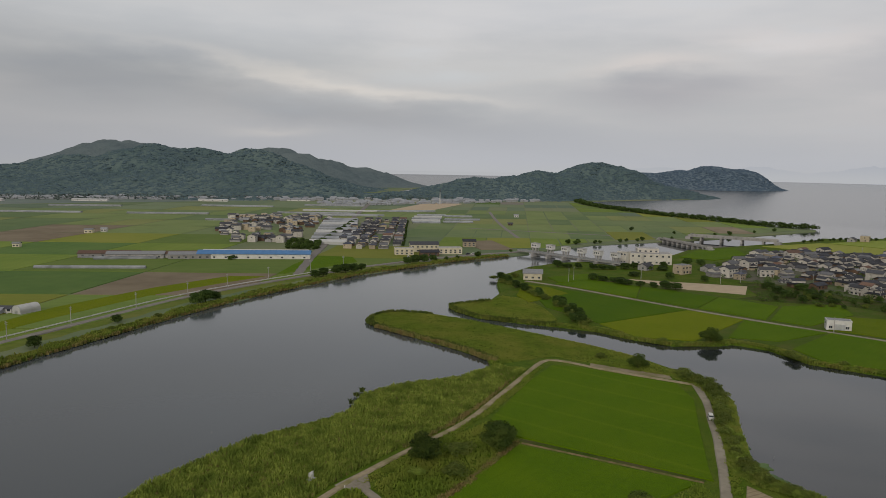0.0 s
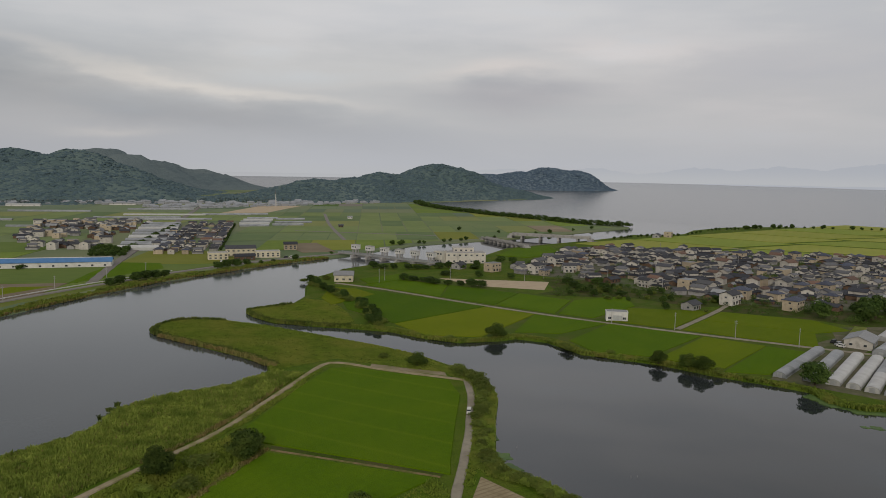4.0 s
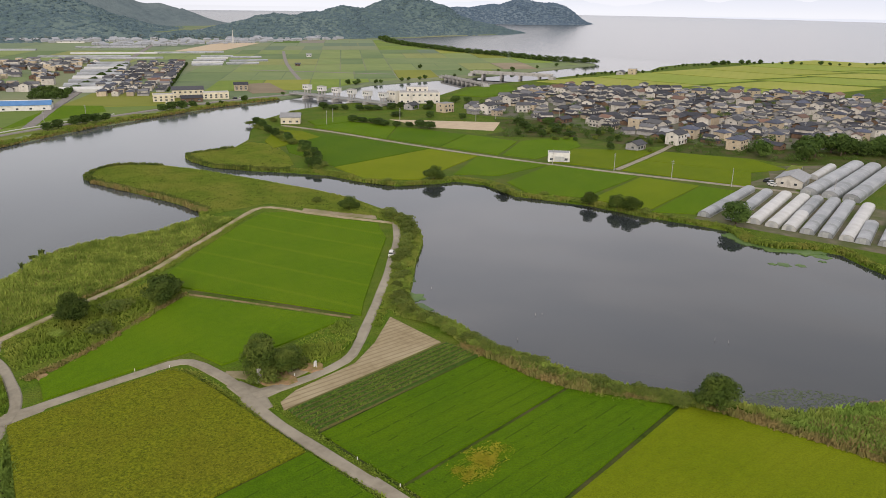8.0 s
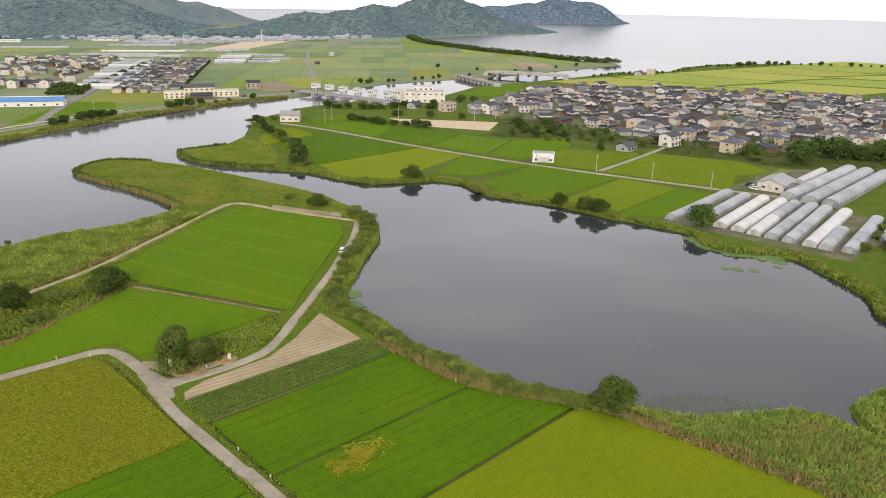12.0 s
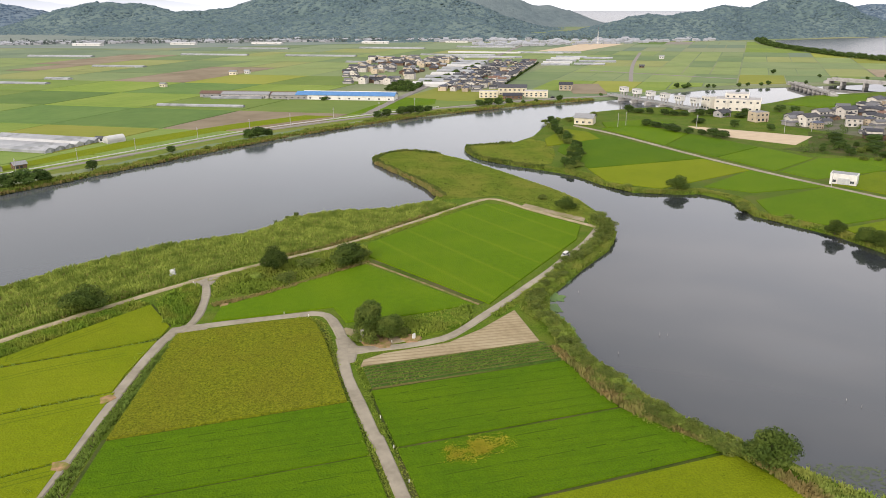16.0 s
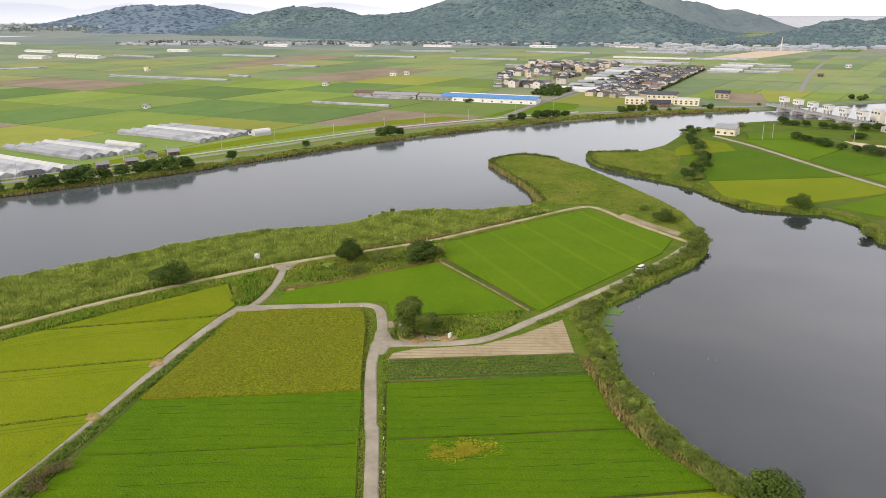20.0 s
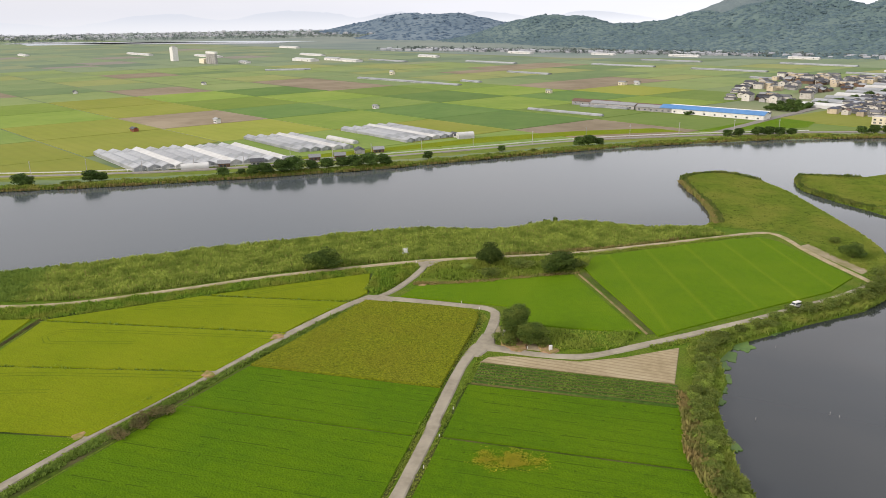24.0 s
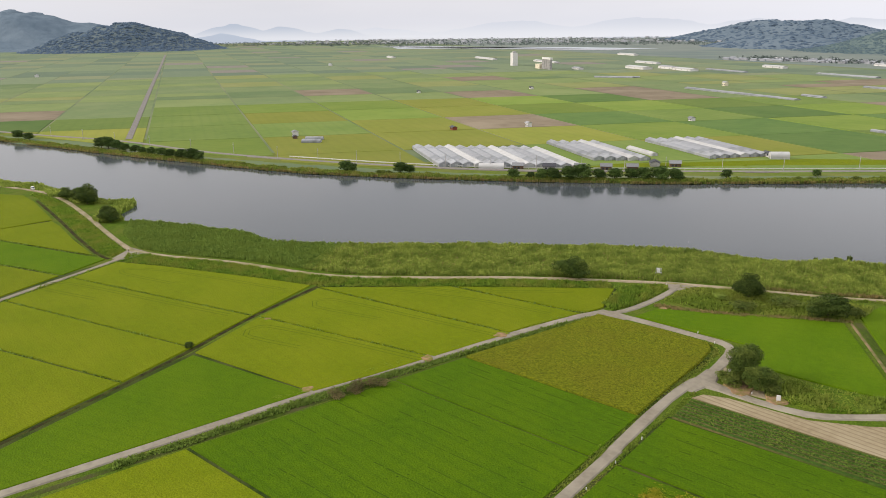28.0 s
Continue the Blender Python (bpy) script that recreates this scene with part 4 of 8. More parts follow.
FARM_C = [(x - 12, y + 21) for x, y in SHORE_C[:14]] + [(48, 362), (104, 405), (155, 434), (215, 462), (262, 478), (318, 494), (340, 545), (400, 540), (418, 506),
          (445, 504), (503, 522), (562, 517), (657, 508), (746, 509), (845, 512), (862, 540), (852, 575), (880, 690), (886, 790), (950, 985), (1000, 1060), (700, 1180), (560, 1300)] + LAKE_C[-7:]
far_rows = {k: ([], []) for k in range(10)}
near_plots = []
for iu in range(-34, 18):
    for iv in range(-14, 34):
        u0, v0 = iu * 85.0 + 36, iv * 82.0 - 10
        m0 = PO + PU * (u0 + 42) + PV * (v0 + 41)
        delta = m0.x > 380 and m0.y < 1100
        near = abs(m0.x + 120) < 420 and m0.y < 760
        halves = ((0, 1),) if near or rng.random() < (0.1 if delta else 0.8) else ((0, 0.5), (0.5, 1))
        if delta and not near and rng.random() < 0.6:
            halves = ((0, 0.33), (0.33, 0.66), (0.66, 1))
        share = (48, 14, 14, 22, 2) if delta else (34, 12, 18, 33, 3)
        k0 = rng.choices((0, 1, 2, 3, 4), share)[0]
        for h0, h1 in halves:
            k = k0 if rng.random() < 0.45 else rng.choices((0, 1, 2, 3, 4), share)[0]
            c = PO + PU * (u0 + 85 * (h0 + h1) / 2) + PV * (v0 + 41)
            for mx, my, mk in MARKS:
                q = Vector((mx, my)) - PO
                qu = (q.x * PV.y - q.y * PV.x) / (PU.x * PV.y - PU.y * PV.x)
                qv = (PU.x * q.y - PU.y * q.x) / (PU.x * PV.y - PU.y * PV.x)
                if u0 <= qu < u0 + 85 and v0 <= qv < v0 + 82:
                    k = mk
            gap = 0.5 if (iu + 40) % 2 else 1.2
            cell = [tuple(PO + PU * (u0 + a) + PV * (v0 + b)) for a, b in
                    ((85 * h0 + 0.5, 1.2), (85 * h1 - gap, 1.2), (85 * h1 - gap, 81), (85 * h0 + 0.5, 81))]
            if c.y > 1250 + max(0, -c.x * 0.55) or c.length > 4300:
                continue
            pts = cell
            if not all(clear_of_shore(x, y, FARM_C, 1) for x, y in cell):
                pts = clipped(FARM_C, cell)
                if len(pts) < 3 or abs(area2(pts)) < 500:
                    continue
            if any(inside(z, c.x, c.y) for z in NO_CROP):
                continue
            if (c - Vector((0, 250))).length < 520 and len(near_plots) < 260:
                near_plots.append((k, pts))
            elif len(pts) == 4:
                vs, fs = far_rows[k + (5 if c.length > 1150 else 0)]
                n = len(vs)
                vs += [(x, y, 0.14) for x, y in pts]
                fs.append((n, n + 1, n + 2, n + 3))
            else:
                near_plots.append((k, pts))
PK = ("fresh green", "deep green", "ripening olive", "mid green", "bare brown")
for k, pts in near_plots:
    solid("polder_plot", slab(pts, -0.05, 0.35, 0.2), M_BROWN if k == 4 else M_POLD[k], PK[k] + " rectangular plot of the polder", "field", "polder plots", "structure")
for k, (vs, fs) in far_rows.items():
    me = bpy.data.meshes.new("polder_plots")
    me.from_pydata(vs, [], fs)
    # all but the bare brown near tier carry haze in their colour
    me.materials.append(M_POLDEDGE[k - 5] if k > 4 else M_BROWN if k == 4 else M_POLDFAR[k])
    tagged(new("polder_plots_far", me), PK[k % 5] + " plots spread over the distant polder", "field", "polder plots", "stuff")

solid("reservoir", slab([(-1810, 1900), (-1260, 1884), (-883, 1918), (-870, 1990), (-1300, 2030), (-1800, 2060)], 0.1, 0.5), M_WATER, "pale reservoir far across the plain", "water", kind="structure")

# ---- hills ----


ICO = [(0, 0, -1)] + [(0.894 * math.cos(1.2566 * i), 0.894 * math.sin(1.2566 * i), -0.447) for i in range(5)] + [(0.894 * math.cos(1.2566 * i + 0.628), 0.894 * math.sin(1.2566 * i + 0.628), 0.447) for i in range(5)] + [(0, 0, 1)]
ICO_F = [f for i in range(5) for f in ((0, 1 + (i + 1) % 5, 1 + i), (1 + i, 1 + (i + 1) % 5, 6 + i), (1 + (i + 1) % 5, 6 + (i + 1) % 5, 6 + i), (6 + i, 6 + (i + 1) % 5, 11))]


def crowns_mesh(name, px, py, pz, r, material, rnd):
    """Many uneven tree crowns in one mesh, flattened to look smooth as through haze."""
    n = len(px)
    V = np.array(ICO)[None] * (1 + rnd.uniform(-0.22, 0.22, (n, 12, 1)))
    V = V * np.stack([r * rnd.uniform(0.8, 1.2, n), r * rnd.uniform(0.8, 1.2, n), r * rnd.uniform(0.42, 0.68, n)], -1)[:, None]
    V = V + np.stack([px, py, pz], -1)[:, None]
    F = (np.array(ICO_F)[None] + 12 * np.arange(n)[:, None, None]).reshape(-1, 3)
    me = bpy.data.meshes.new(name)
    me.vertices.add(n * 12)
    me.vertices.foreach_set("co", V.ravel())
    me.loops.add(len(F) * 3)
    me.loops.foreach_set("vertex_index", F.ravel())
    me.polygons.add(len(F))
    me.polygons.foreach_set("loop_start", np.arange(len(F)) * 3)
    me.polygons.foreach_set("loop_total", np.full(len(F), 3))
    me.polygons.foreach_set("use_smooth", np.ones(len(F), bool))
    me.update(calc_edges=True)
    me.validate()
    me.materials.append(material)
    return new(name, me)


def hill(name, peaks, material, label, step=22.0, rough=9.0, seed=0, power=1.75, trees=0, size=6.0, canopy=None):
    """peaks: x, y, height, radius along the view side. One height sheet over all of them, wooded with single crowns."""
    x0, x1 = min(p[0] - 2.0 * p[3] for p in peaks), max(p[0] + 2.0 * p[3] for p in peaks)
    y0, y1 = min(p[1] - 2.0 * p[3] for p in peaks), max(p[1] + 2.0 * p[3] for p in peaks)
    nx, ny = int((x1 - x0) / step) + 1, int((y1 - y0) / step) + 1
    gx, gy = np.meshgrid(np.linspace(x0, x1, nx), np.linspace(y0, y1, ny))
    h = np.zeros_like(gx)
    for px, py, ph, r in peaks:
        d = np.sqrt((gx - px) ** 2 + (gy - py) ** 2) / r
        b = ph * np.exp(-0.85 * d ** power)
        h = np.maximum(h, b) + 0.06 * np.minimum(h, b)
    z = np.zeros_like(h)
    for j in range(ny):
        for i in range(nx):
            p = Vector((gx[j, i] / 160, gy[j, i] / 160, seed))
            n = noise.fractal(p, 0.9, 2.1, 5)
            gully = abs(noise.noise(Vector((gx[j, i] / 95, gy[j, i] / 95, seed + 7.3))))
            z[j, i] = h[j, i] * (1 + 0.13 * n - 0.16 * max(0.0, 0.22 - gully) / 0.22) + rough * 0.32 * min(1, h[j, i] / 12) * (noise.noise(p * 9.0) + 0.6 * noise.noise(p * 17.0)) - 5.0
    vs = [(float(gx[j, i]), float(gy[j, i]), float(z[j, i])) for j in range(ny) for i in range(nx)]
    fs = []
    for j in range(ny - 1):
        for i in range(nx - 1):
            if max(z[j, i], z[j + 1, i], z[j, i + 1], z[j + 1, i + 1]) > -2.5:
                a = j * nx + i
                fs.append((a, a + 1, a + nx + 1, a + nx))
    me = bpy.data.meshes.new(name)
    me.from_pydata(vs, [], fs)
    me.materials.append(material)
    for q in me.polygons:
        q.use_smooth = True
    if trees:
        rnd = np.random.RandomState(seed)
        fi, fj = rnd.uniform(0, nx - 1.01, trees * 12), rnd.uniform(0, ny - 1.01, trees * 12)
        i, j = fi.astype(int), fj.astype(int)
        u, v = fi - i, fj - j
        hz = (z[j, i] * (1 - u) + z[j, i + 1] * u) * (1 - v) + (z[j + 1, i] * (1 - u) + z[j + 1, i + 1] * u) * v
        wx, wy = x0 + fi * (x1 - x0) / (nx - 1), y0 + fj * (y1 - y0) / (ny - 1)
        sx, sy = (z[j, i + 1] - z[j, i]) / step, (z[j + 1, i] - z[j, i]) / step
        d = np.hypot(wx, wy)
        keep = (hz > -1.0) & ((sx * wx + sy * wy) / d > -0.10)
        k = np.flatnonzero(keep)[:trees]
        ob = crowns_mesh(name.replace("hill", "forest"), wx[k], wy[k], hz[k] - size * 0.25, size * rnd.uniform(0.55, 1.15, len(k)), canopy, rnd)
        tagged(ob, "dense broadleaf forest canopy covering the hillside", "forest", kind="stuff")
    return tagged(new(name, me), label, "hill", kind="structure")


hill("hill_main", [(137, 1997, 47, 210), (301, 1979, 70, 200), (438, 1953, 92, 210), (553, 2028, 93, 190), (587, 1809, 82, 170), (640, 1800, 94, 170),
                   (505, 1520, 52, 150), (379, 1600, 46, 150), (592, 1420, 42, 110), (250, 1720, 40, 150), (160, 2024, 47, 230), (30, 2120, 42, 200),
                   (-158, 2209, 66, 180), (-94, 2216, 64, 180), (-18, 2221, 38, 150)], M_WOOD1, "densely wooded hill range behind the plain, green blued for haze", 16.0, seed=1, power=2.0, trees=15000, size=5.2, canopy=M_CANOPY)
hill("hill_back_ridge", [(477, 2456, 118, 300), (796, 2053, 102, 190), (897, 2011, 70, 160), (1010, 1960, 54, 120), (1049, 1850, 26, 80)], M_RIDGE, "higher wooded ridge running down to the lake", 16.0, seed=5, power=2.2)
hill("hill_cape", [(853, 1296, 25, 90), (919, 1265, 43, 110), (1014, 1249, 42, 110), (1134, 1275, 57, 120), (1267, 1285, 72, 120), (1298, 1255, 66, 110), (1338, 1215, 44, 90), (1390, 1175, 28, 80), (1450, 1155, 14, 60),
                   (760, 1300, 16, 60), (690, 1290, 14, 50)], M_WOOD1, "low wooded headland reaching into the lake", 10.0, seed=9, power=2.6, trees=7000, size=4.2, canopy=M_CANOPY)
hill("hill_island", [(1956, 1716, 48, 130), (2013, 1648, 56, 130), (2077, 1566, 70, 130), (2128, 1497, 62, 92), (2150, 1462, 38, 55)], M_WOOD2, "wooded island out in the lake, tinted for haze", 14.0, seed=13, power=2.8, trees=4500, size=5.0, canopy=M_CANOPY2)
hill("hill_west", [(-857, 3183, 72, 260), (-711, 3223, 74, 260), (-600, 2400, 38, 150), (-500, 2330, 36, 150), (-334, 2300, 30, 150), (-1000, 3250, 50, 220)], M_WOOD2, "wooded hills beyond the polder, tinted blue-green for haze", 22.0, seed=17, power=2.6, trees=2600, size=9.0, canopy=M_CANOPY2)
hill("hill_southwest", [(-2500, 1328, 88, 175), (-2441, 1416, 70, 165), (-2384, 1500, 40, 110), (-2530, 1255, 74, 170)], M_RIDGE, "wooded hill at the edge of the plain, tinted blue for haze", 16.0, seed=21, power=3.0, trees=3000, size=8.0, canopy=M_CANOPY2)
hill("hill_southwest_back", [(-3230, 1240, 140, 320), (-3190, 1330, 112, 290), (-3040, 1450, 96, 240), (-3000, 1560, 66, 160)], M_WOOD2, "wooded ridge behind the plain's edge, tinted for haze", 22.0, seed=22, power=2.7)
hill("hill_remote", [(-3525, 2507, 95, 200), (-3205, 2602, 76, 190), (-3011, 2831, 63, 150), (-3148, 2174, 50, 140)], M_WOOD4, "hills beyond the town in a pale glowing haze tone", 30.0, seed=25)
hill("range_remote", [(-2600, 3900, 95, 380), (-1900, 4200, 105, 420), (-1300, 4350, 85, 330), (-800, 4500, 80, 330), (-200, 4600, 80, 350), (-3300, 3400, 60, 300)], M_WOOD3, "faint mountain range in a pale glowing haze tone", 40.0, seed=29)
hill("range_across_lake", [(4400, 1700, 95, 420), (4250, 2100, 80, 380), (4600, 1200, 125, 430), (4650, 700, 140, 450), (4500, 200, 125, 430), (4000, 2700, 70, 320), (3600, 3100, 60, 300)], M_WOOD5, "faint mountain range across the lake, haze put into its glow", 40.0, seed=33)

# ---- plants ----


def leaf_cloud(rnd, blobs, leaf, per):
    """Leaves as small bent quads, thick on the outside of each blob (x, y, z, rx, ry, rz)."""
    vs, fs = [], []
    for bx, by, bz, rx, ry, rz in blobs:
        for _ in range(int(per * (rx * ry + rx * rz + ry * rz))):
            d = Vector((rnd.gauss(0, 1), rnd.gauss(0, 1), rnd.gauss(0, 1) + 0.25)).normalized()
            r = rnd.uniform(0.72, 1.08)
            c = Vector((bx + d.x * rx * r, by + d.y * ry * r, bz + d.z * rz * r))
            n = (d + Vector((rnd.uniform(-.7, .7), rnd.uniform(-.7, .7), rnd.uniform(-.2, .9)))).normalized()
            a = n.orthogonal().normalized()
            a = (Matrix.Rotation(rnd.uniform(0, 6.28), 3, n) @ a) * leaf * rnd.uniform(0.6, 1.3)
            b = n.cross(a) * rnd.uniform(0.5, 0.9)
            k = len(vs)
            vs += [tuple(c - a), tuple(c - b * 0.6 + n * 0.04), tuple(c + a), tuple(c + b * 0.6)]
            fs.append((k, k + 1, k + 2, k + 3))
    return vs, fs


def blobs_of(rnd, w, d, z0, h, n, size):
    out = [(0, 0, z0 + h * 0.5, w * 0.30, d * 0.30, h * 0.36)]
    for i in range(n):
        a = 6.283 * (i + rnd.random()) / n
        t = rnd.random()
        k = (1 - abs(t - 0.4) * 0.9) * rnd.uniform(0.55, 0.92)
        s = size * rnd.uniform(0.7, 1.25)
        out.append((math.cos(a) * w * 0.5 * k * 0.75, math.sin(a) * d * 0.5 * k * 0.75, z0 + h * (0.2 + 0.66 * t), w * s, d * s, h * s * 0.85))
    return out


def make_plant(name, w, d, h, trunk, leaf, per, material, label, category, seed, n=9, size=0.2):
    """A tree or shrub at the origin: trunk, limbs and a crown of leaves."""
    rnd = random.Random(seed)
    ob = thing(name, label, category)
    bm = bmesh.new()
    r = 0.03 * h + 0.05
    prev, lean = Vector((0, 0, -0.3)), Vector((rnd.uniform(-.1, .1), rnd.uniform(-.1, .1), 1))
    top = max(trunk, h * 0.55)

    def limb(a, b, r0, r1):
        ax = (b - a).normalized()
        u = ax.orthogonal().normalized()
        v = ax.cross(u)
        ring = [[bm.verts.new(p + (u * math.cos(6.283 * i / 6) + v * math.sin(6.283 * i / 6)) * rr) for i in range(6)] for p, rr in ((a, r0), (b, r1))]
        for i in range(6):
            bm.faces.new((ring[0][i], ring[0][(i + 1) % 6], ring[1][(i + 1) % 6], ring[1][i]))
    mid = prev + lean * (top * 0.5)
    limb(prev, mid, r * 1.2, r * 0.9)
    limb(mid, Vector((0, 0, top)), r * 0.9, r * 0.5)
    for i in range(4):
        a = 6.283 * i / 4 + rnd.random()
        limb(mid, Vector((math.cos(a) * w * 0.3, math.sin(a) * d * 0.3, trunk + (h - trunk) * rnd.uniform(0.4, 0.7))), r * 0.5, r * 0.15)
    part("trunk", bm, M_BARK, ob)
    vs, fs = leaf_cloud(rnd, blobs_of(rnd, w, d, trunk, h - trunk, n, size), leaf, per)
    me = bpy.data.meshes.new("crown")
    me.from_pydata(vs, [], fs)
    me.materials.append(material)
    c = new("crown", me)
    c.parent = ob
    return ob


PROTO_AT = {}


def plant(kind, x, y, s=1.0, sx=None, turn=0.0, group="", label=""):
    """A copy of a prototype; the first one used is the prototype itself."""
    m = pose(x, y, -0.02, 0, 0, turn) @ Matrix.Diagonal((sx or s, sx or s, s, 1))
    name, args = PLANTS[kind]
    if kind not in PROTO_AT:
        ob = make_plant(name, *args)
        ob.matrix_basis = m
        PROTO_AT[kind] = (ob, m)
    else:
        ob = copy_thing(PROTO_AT[kind][0], m)
        ob.matrix_basis = m
    return tagged(ob, label, "", group)


PLANTS = {  # name, (w, d, h, trunk, leaf, per, material, label, category, seed, blobs, blob size)
    "round": ("broadleaf_tree", (9.0, 8.5, 7.5, 0.8, 0.34, 30, M_LEAF, "round dark green broadleaf tree standing alone", "tree", 3, 15, 0.20)),
    "tall": ("broadleaf_tree", (9.0, 8.6, 8.6, 0.1, 0.30, 34, M_LEAF, "tall loose-crowned broadleaf tree", "tree", 5, 19, 0.235)),
    "spread": ("broadleaf_tree", (12.0, 8.0, 4.8, 0.1, 0.27, 40, M_LEAFM, "low spreading dark green tree", "tree", 8, 18, 0.18)),
    "dark": ("broadleaf_tree", (9.0, 8.5, 7.2, 0.1, 0.27, 44, M_LEAFM, "round dark green tree rising from reeds", "tree", 37, 17, 0.2)),
    "bush": ("bush", (5.2, 4.8, 3.0, 0.1, 0.24, 40, M_LEAFB, "dense rounded green bush on the bank", "bush", 11, 10, 0.23)),
    "straggle": ("bush", (4.0, 6.5, 1.9, 0.05, 0.17, 46, M_STRAGGLE, "straggling brownish bush with dry twigs by the road", "bush", 23, 12, 0.2)),
    "shrub": ("shrub", (3.6, 3.4, 1.8, 0.05, 0.2, 44, M_SHRUB, "light green weedy shrub", "bush", 13, 8, 0.24)),
    "bank": ("bank_tree", (10.0, 9.0, 7.0, 0.3, 0.5, 14, M_LEAF2, "dark bushy tree leaning over the river bank", "tree", 17, 13, 0.2)),
    "far": ("broadleaf_tree", (11.0, 11.0, 8.5, 0.5, 0.8, 7, M_LEAF2, "dark green tree in the distance", "tree", 19, 10, 0.22)),
    "hedge": ("hedge_tree", (8.0, 6.5, 5.5, 0.2, 0.7, 8, M_LEAF2, "dark tree of a dense row", "tree", 23, 8, 0.23)),
    "pine": ("conifer_tree", (6.0, 6.0, 11.0, 0.6, 0.7, 8, M_LEAF2, "narrow dark conifer among shore trees", "tree", 29, 10, 0.19)),
    "garden": ("garden_tree", (4.6, 4.6, 4.4, 0.4, 0.5, 12, M_LEAF2, "clipped dark green garden tree", "tree", 31, 7, 0.23)),
}
prnd = random.Random(12)

# lone trees of the peninsula
for kind, x, y, s, sx, label in (
        ("dark", 47.5, 141, 0.95, 1.45, "round dark tree beside the dike track"), ("dark", 99, 156.5, 1.05, 1.2, "round dark tree at the track's edge"),
        ("spread", 121.5, 154.5, 1.25, 1.5, "low spreading tree at the paddy's corner"), ("bush", 101, 145.5, 1.0, 1.5, ""), ("bush", 109.5, 156, 1.1, 1.7, ""), ("bush", 127, 160, 0.9, 1.2, ""), ("shrub", 93, 150, 1.0, 1.6, ""),
        ("tall", 117, 101.5, 0.98, 1.0, "tall loose olive tree at the road junction"), ("bush", 116, 97, 1.25, 1.1, ""), ("bush", 122.5, 101, 1.3, 1.2, ""), ("bush", 124.5, 97.5, 0.9, 0.8, ""), ("tall", 121.5, 98, 0.66, 0.85, "broad low tree beside the stone marker"),
        ("bush", 113, 98.5, 0.8, 0.7, ""), ("dark", 214, 189.5, 0.75, 1.0, "round tree near the cove's mouth"), ("bush", 212, 207, 0.8, 0.95, ""),
        ("dark", 173, 25, 1.05, 1.15, "round dark tree on the cove bank"), ("bush", 168, 31, 0.7, 0.8, ""),
        ("straggle", 52.4, 45.4, 1.25, 1.1, ""), ("straggle", 50.8, 40.6, 1.4, 1.2, ""), ("straggle", 49.2, 35.8, 1.15, 1.0, ""), ("dark", -1.2, 30.2, 0.24, 0.33, "small dark bush beside the ditch")):
    plant(kind, x, y, s, sx, prnd.uniform(0, 360), "", label)
for x, y, s in ((220, 174, .9), (217, 168, 1.05), (216, 161, 1.1), (212, 155, 1.1), (208, 150, .95), (203, 146, .85), (198, 142, .8), (192, 137.5, .75), (187, 134, .7), (182, 129, .65), (177, 123, .6), (172, 118, .55), (167, 110, .6)):
    plant("bush", x, y, s * 1.25, s * 1.4, prnd.uniform(0, 360), "cove bank bushes", "dense green bush overhanging the cove")
for i in range(52):
    t = i / 51 * 8
    L = [(164, 108), (161.5, 101), (162, 90), (159.5, 78), (160, 66), (161, 53), (164, 43), (167, 36), (169, 30), (170, 28)]
    a, b = L[int(t)], L[int(t) + 1]
    f = t - int(t)
    plant("shrub" if i % 3 else "bush", a[0] + (b[0] - a[0]) * f + prnd.uniform(-1, 1.2), a[1] + (b[1] - a[1]) * f, prnd.uniform(0.6, 1.0), prnd.uniform(0.7, 1.2), prnd.uniform(0, 360), "cove bank bushes")
for i in range(46):
    L = [(221, 168), (214, 157), (203, 144), (190, 133.5), (178, 122.5), (168, 113), (163.5, 103), (163.8, 90), (161.5, 78), (162, 66), (163, 53), (166, 42), (171, 33)]
    k = i / 46 * 11.9
    a, b, f = L[int(k)], L[int(k) + 1], k - int(k)
    plant("bush" if i % 5 < 2 else "shrub", a[0] + (b[0] - a[0]) * f + prnd.uniform(-1.4, 0.8), a[1] + (b[1] - a[1]) * f + prnd.uniform(-0.8, 0.8), prnd.uniform(0.4, 1.0), prnd.uniform(0.5, 1.1), prnd.uniform(0, 360), "cove bank bushes", "uneven green bush on the cove bank")
for x, y, s in ((-196, 96, 1.15), (-189, 93, 0.95), (-208, 92, 0.8), (-152, 84.5, 0.85), (-158, 88, 0.6), (-146, 82.5, 0.8)):
    plant("dark", x, y, s, s * 1.35, prnd.uniform(0, 360), "", "dark round tree on the reedy point")

# village shore
for kind, x, y, s, sx in (("bank", 304, 78, 1.15, 1.25), ("dark", 273, 202, .9, 1.15), ("dark", 288.5, 131, .75, .85), ("dark", 291, 120, .8, 1.0), ("dark", 291, 114, .85, 1.0), ("bush", 292, 108, .9, 1),
                          ("bush", 281, 170, .8, 1.2), ("bush", 278, 166, .7, 1.0), ("bush", 287, 152, .6, .8), ("bush", 255, 213, .7, .9), ("bush", 294, 98, .6, .8)):
    plant(kind, x, y, s, sx, prnd.uniform(0, 360), "village shore trees", "dark rounded tree mirrored in the cove")
for i in range(44):
    t = i / 43
    x, y = 244 + 48 * t + prnd.uniform(-3, 3), 256 + 128 * t ** 1.2 + prnd.uniform(-4, 4) - 14 * math.sin(3.1 * t)
    plant("bank" if i % 3 == 0 else "bush", x + 4, y, prnd.uniform(0.65, 0.95) if i % 3 else prnd.uniform(0.5, 0.7), prnd.uniform(1.1, 1.5) if i % 3 else None, prnd.uniform(0, 360), "village shore trees", "dark bushy tree along the narrow shore")
